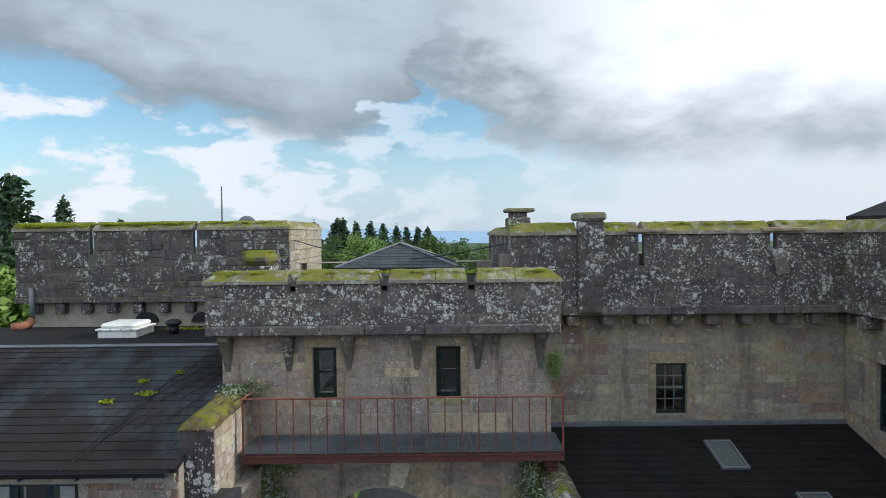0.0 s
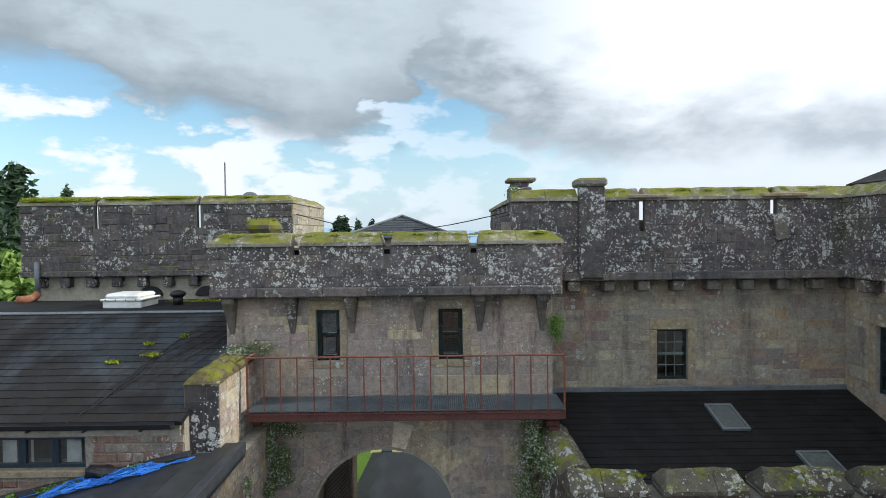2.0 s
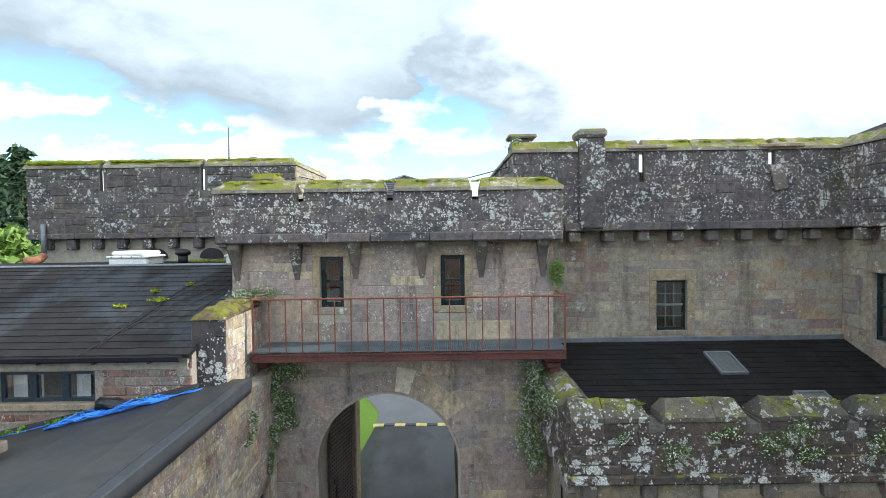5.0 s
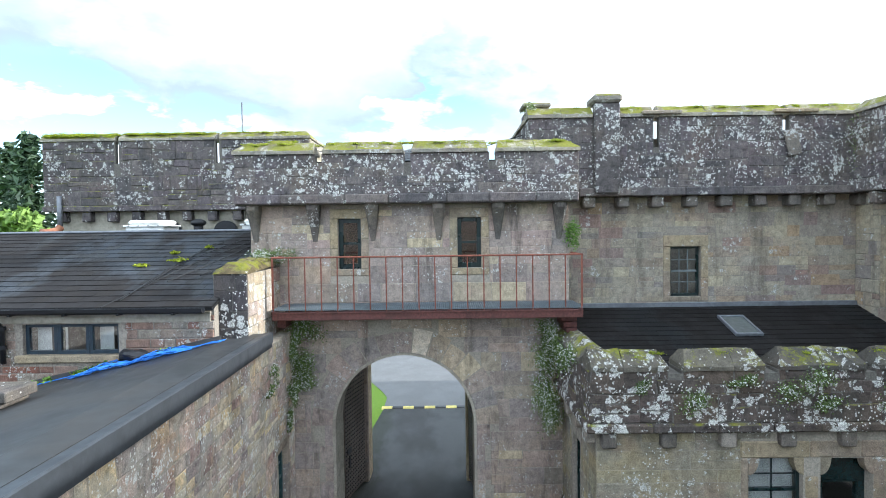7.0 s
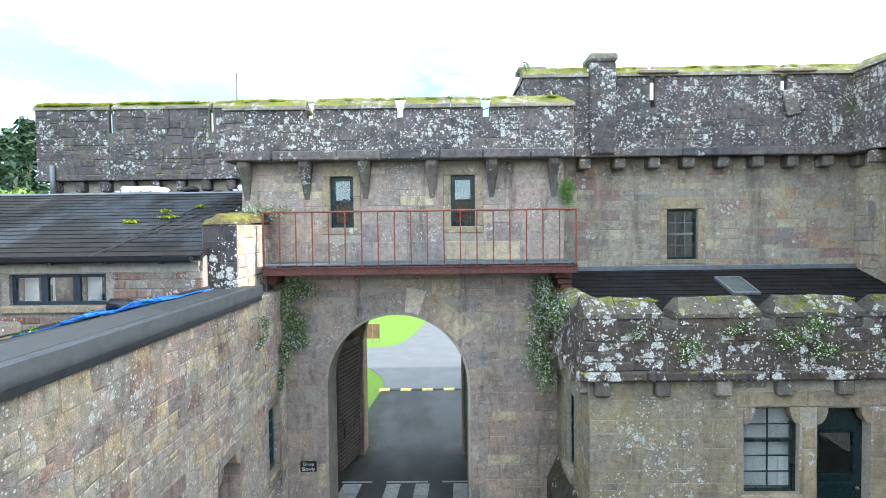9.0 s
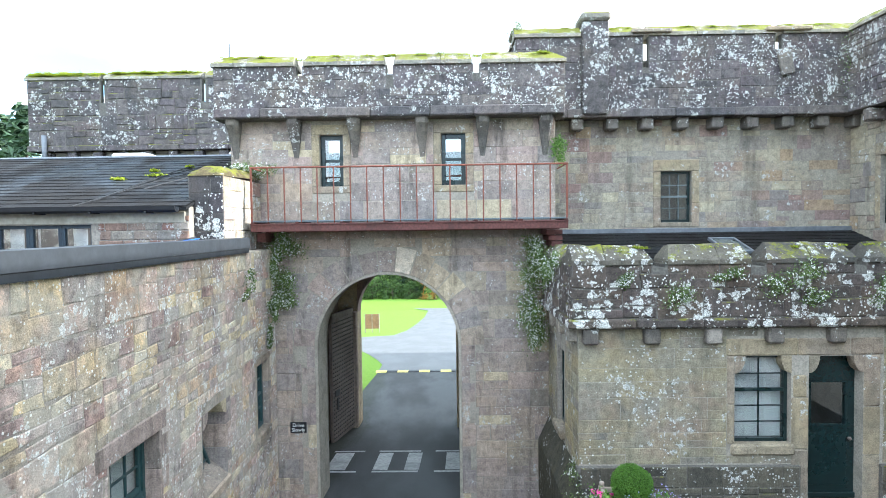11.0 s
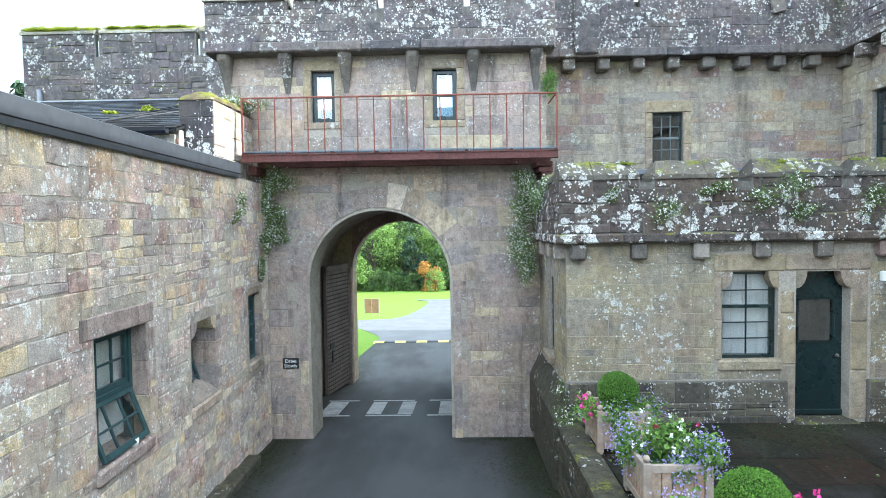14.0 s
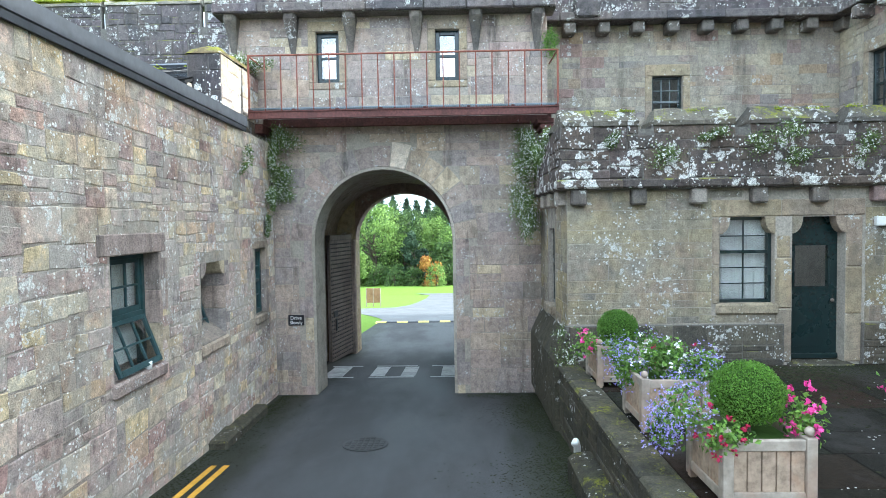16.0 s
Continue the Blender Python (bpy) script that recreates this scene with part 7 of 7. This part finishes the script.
# ---- trees ----
def broad_tree(x, y, h, w, mat, seed, label, n=2600, leaf=0.55, base=None):
    rng = random.Random(seed)
    z = (ground_z(y) if base is None else base) - 0.2
    t = empty("tree", label, "tree", group="trees beyond the gate")
    tr = Geo().tube([(x, y, z), (x + 0.1, y, z + h * 0.25), (x - 0.1, y, z + h * 0.6)], w * 0.045, 8, w * 0.015)
    limbs = []
    for k in range(9):
        a, f = rng.uniform(0, 6.28), rng.uniform(0.2, 0.55)
        e = (x + math.cos(a) * w * 0.33, y + math.sin(a) * w * 0.33, z + h * (f + rng.uniform(0.15, 0.3)))
        tr.tube([(x, y, z + h * f), ((x + e[0]) / 2, (y + e[1]) / 2, z + h * (f + 0.08)), e], w * 0.015, 5, w * 0.004)
        limbs.append(e)
    part("trunk", tr, BARK, t)
    g = Geo()
    clumps = []
    for k in range(44):
        a, f = rng.uniform(0, 6.28), rng.uniform(0.04, 1.0)
        rad = w * 0.5 * math.sqrt(max(0.03, 1 - (abs(f - 0.42) / 0.62) ** 2)) * rng.uniform(0.55, 0.95)
        clumps.append((x + math.cos(a) * rad, y + math.sin(a) * rad, z + h * f * 0.93, w * rng.uniform(0.12, 0.2)))
    for c in clumps:
        for _ in range(n // 44):
            d = Vector((rng.gauss(0, 1), rng.gauss(0, 1), rng.gauss(0, 1))).normalized() * rng.uniform(0.5, 1.05)
            g.leaf((c[0] + d.x * c[3], c[1] + d.y * c[3], c[2] + d.z * c[3] * 0.8), leaf * rng.uniform(0.6, 1.3), rng, shape=1.3)
    part("crown", g, mat, t)


def fir_tree(x, y, h, w, seed, label, base=None):
    rng = random.Random(seed)
    z = (ground_z(y) if base is None else base) - 0.2
    t = empty("conifer", label, "tree", group="conifers")
    part("trunk", Geo().tube([(x, y, z), (x, y, z + h)], h * 0.016, 7, 0.02), BARK, t)
    g = Geo()
    tiers = 22
    for k in range(tiers):
        f = 0.12 + 0.88 * k / tiers
        r = w * 0.5 * (1 - f) ** 0.62 * rng.uniform(0.8, 1.15) + 0.08
        for j in range(9):
            a = rng.uniform(0, 6.28)
            for s in range(9):
                q = (s + 0.6) / 9
                g.leaf((x + math.cos(a) * r * q + rng.gauss(0, 0.05) * r, y + math.sin(a) * r * q + rng.gauss(0, 0.05) * r, z + h * f - r * q * 0.35 + rng.gauss(0, 0.04) * w), w * 0.085 * rng.uniform(0.7, 1.4), rng, 0.5, 2.2)
    part("crown", g, L_FIR, t)


GROVE = "leafy broad tree at the edge of the wood"
for k, (x, y, h, w, m) in enumerate(((-30, 140, 19, 15, L_TREE), (-20, 148, 22, 17, L_LIME), (-13, 152, 19, 12, L_TREE), (-6, 156, 18, 12, L_LIME), (0, 150, 16, 11, L_LIME), (7, 152, 18, 13, L_TREE), (-24, 137, 10, 9, L_LIME), (-9.5, 142, 14, 6, L_FIR), (-2, 140, 11, 8, L_TREE), (14, 150, 18, 14, L_TREE), (-40, 150, 20, 16, L_TREE), (-17, 165, 23, 16, L_TREE), (-3, 168, 22, 15, L_TREE))):
    broad_tree(x, y, h, w, m, 60 + k, GROVE, n=7000, leaf=0.55)
for k, (x, y, h, w) in enumerate(((-19, 138, 6, 7), (-14, 137, 5.5, 6), (-9.6, 136, 4.8, 5.5), (-1.6, 136, 5, 5), (1.5, 135, 5.5, 5.5))):
    broad_tree(x, y, h, w, L_TREE, 80 + k, "rounded dark green shrub at the lawn's edge", n=1500, leaf=0.4)
broad_tree(-5.4, 133, 7.6, 5.8, L_AUTUMN, 90, "small tree turning orange and red in autumn", n=2200, leaf=0.4)
broad_tree(-3.9, 131, 5.8, 4.6, L_LIME, 91, "yellow-green side of the small autumn tree", n=1200, leaf=0.35)
for k, (x, y, h, w) in enumerate(((-8, 185, 26, 8), (-15, 190, 27, 9), (-3, 190, 24, 8))):
    fir_tree(x, y, h, w, 95 + k, "tall dark conifer rising behind the wood")
# trees seen over the battlements
for k, (x, y, top, w) in enumerate(((-26.3, 36, 13.9, 4.6), (-23.9, 37, 12.6, 3.0), (-29.0, 38, 13.4, 4.8), (-40, 62, 11.0, 5.0), (-36.5, 66, 11.6, 5.0), (-44, 200, 14.4, 10), (-37, 205, 15.4, 10), (-34, 198, 15.0, 10), (-30, 205, 14.0, 9), (-26, 210, 14.2, 9), (-21, 205, 13.6, 8), (-17, 215, 12.8, 8), (-13, 210, 12.4, 8), (-9, 215, 12.4, 8), (-5.5, 212, 12.2, 8), (-40, 215, 13.6, 10))):
    fir_tree(x, y, top - ground_z(y), w * 1.7, 110 + k, "dark conifer seen over the battlements")
for k, (x, y, top, w, m) in enumerate(((-20.3, 27, 9.6, 5, L_LIME), (-33, 175, 10.2, 12, L_TREE), (-23, 172, 10.4, 12, L_TREE), (-4, 178, 9.4, 12, L_LIME), (6, 180, 9.2, 12, L_TREE), (-42, 178, 9.0, 13, L_TREE), (14, 182, 7.6, 13, L_TREE), (-13, 176, 8.6, 12, L_TREE), (24, 185, 7.4, 14, L_TREE), (-52, 180, 9.0, 13, L_TREE))):
    broad_tree(x, y, top - ground_z(y), w, m, 130 + k, "leafy tree seen over the battlements", n=4500, leaf=0.5)


def far_hills():
    g = Geo()
    n = 80
    for k in range(n + 1):
        a = radians(-70 + 140 * k / n)
        r = 4300
        hgt = 20 + 40 * (0.5 + noise.noise(Vector((k * 0.13, 2.0, 0)))) + 14 * noise.noise(Vector((k * 0.5, 5.0, 0)))
        for q, z in ((r, -70), (r + 200, hgt)):
            g.v.append((q * math.sin(a), q * math.cos(a), z))
    g.f = [(2 * k, 2 * k + 2, 2 * k + 3, 2 * k + 1) for k in range(n)]
    return g


HILL = plain("hazy blue distance", (0.30, 0.42, 0.55), 1.0, var=0.06, scale=0.01, spec=0.0, rel=0.0)
struct("backdrop", far_hills(), HILL, "far blue hills along the horizon", "hills")

# notice board on the lawn
nb = empty("notice_board", "brown wooden notice board on short legs on the lawn", "notice board")
zb = ground_z(55.3)
for k, x in enumerate((-8.3, -7.62)):
    part("panel", Geo().soft(x, x + 0.64, 55.3, 55.36, zb + 0.35, zb + 1.75, 0.01), BOARD, nb)
for x in (-8.32, -7.65, -6.98):
    part("leg", Geo().soft(x - 0.04, x + 0.04, 55.28, 55.38, zb - 0.1, zb + 1.78, 0.008), TIMBER, nb)
# moss strips at the feet of the courtyard walls
foot = [(LX + rng.uniform(0.0, 0.3), rng.uniform(9.0, 11.3), 0, 0.2, 0.3, 0.01) for _ in range(24)] + [(rng.uniform(0.4, 1.7), 11.45 - abs(rng.gauss(0, 0.2)), 0, 0.25, 0.15, 0.012) for _ in range(24)] + [(1.5 - abs(rng.gauss(0, 0.12)), rng.uniform(6, 11), 0, 0.12, 0.3, 0.012) for _ in range(26)]
tufts("foot_moss", [(x, y, ground_z(y), a, b, c) for x, y, z, a, b, c in foot], 70, 0.014, 1, L_DARKMOSS, 53, "thin dark moss along the feet of the walls")


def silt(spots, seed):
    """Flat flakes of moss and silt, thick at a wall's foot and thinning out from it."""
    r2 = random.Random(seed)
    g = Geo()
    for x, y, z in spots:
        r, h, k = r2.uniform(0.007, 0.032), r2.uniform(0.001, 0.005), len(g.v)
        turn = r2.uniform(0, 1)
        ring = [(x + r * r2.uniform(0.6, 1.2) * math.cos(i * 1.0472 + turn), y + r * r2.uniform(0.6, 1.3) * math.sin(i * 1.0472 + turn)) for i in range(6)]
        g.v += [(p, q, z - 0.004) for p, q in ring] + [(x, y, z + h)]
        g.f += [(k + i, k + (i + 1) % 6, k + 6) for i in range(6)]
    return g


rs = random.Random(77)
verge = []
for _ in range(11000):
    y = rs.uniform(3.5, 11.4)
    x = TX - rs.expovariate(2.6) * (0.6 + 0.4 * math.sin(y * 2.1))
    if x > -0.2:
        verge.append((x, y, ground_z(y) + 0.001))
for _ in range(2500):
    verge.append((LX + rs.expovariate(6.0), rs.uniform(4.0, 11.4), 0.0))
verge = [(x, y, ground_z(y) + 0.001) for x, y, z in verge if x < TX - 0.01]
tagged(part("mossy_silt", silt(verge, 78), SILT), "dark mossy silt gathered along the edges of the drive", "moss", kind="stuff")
dirt = [(rs.uniform(1.9, 8.7), 8.55 - rs.expovariate(1.6), TZ + 0.006) for _ in range(6500)]
dirt = [p for p in dirt if p[1] > 4.0]
tagged(part("terrace_silt", silt(dirt, 79), SILT), "dark moss and silt spread over the terrace paving", "moss", kind="stuff")
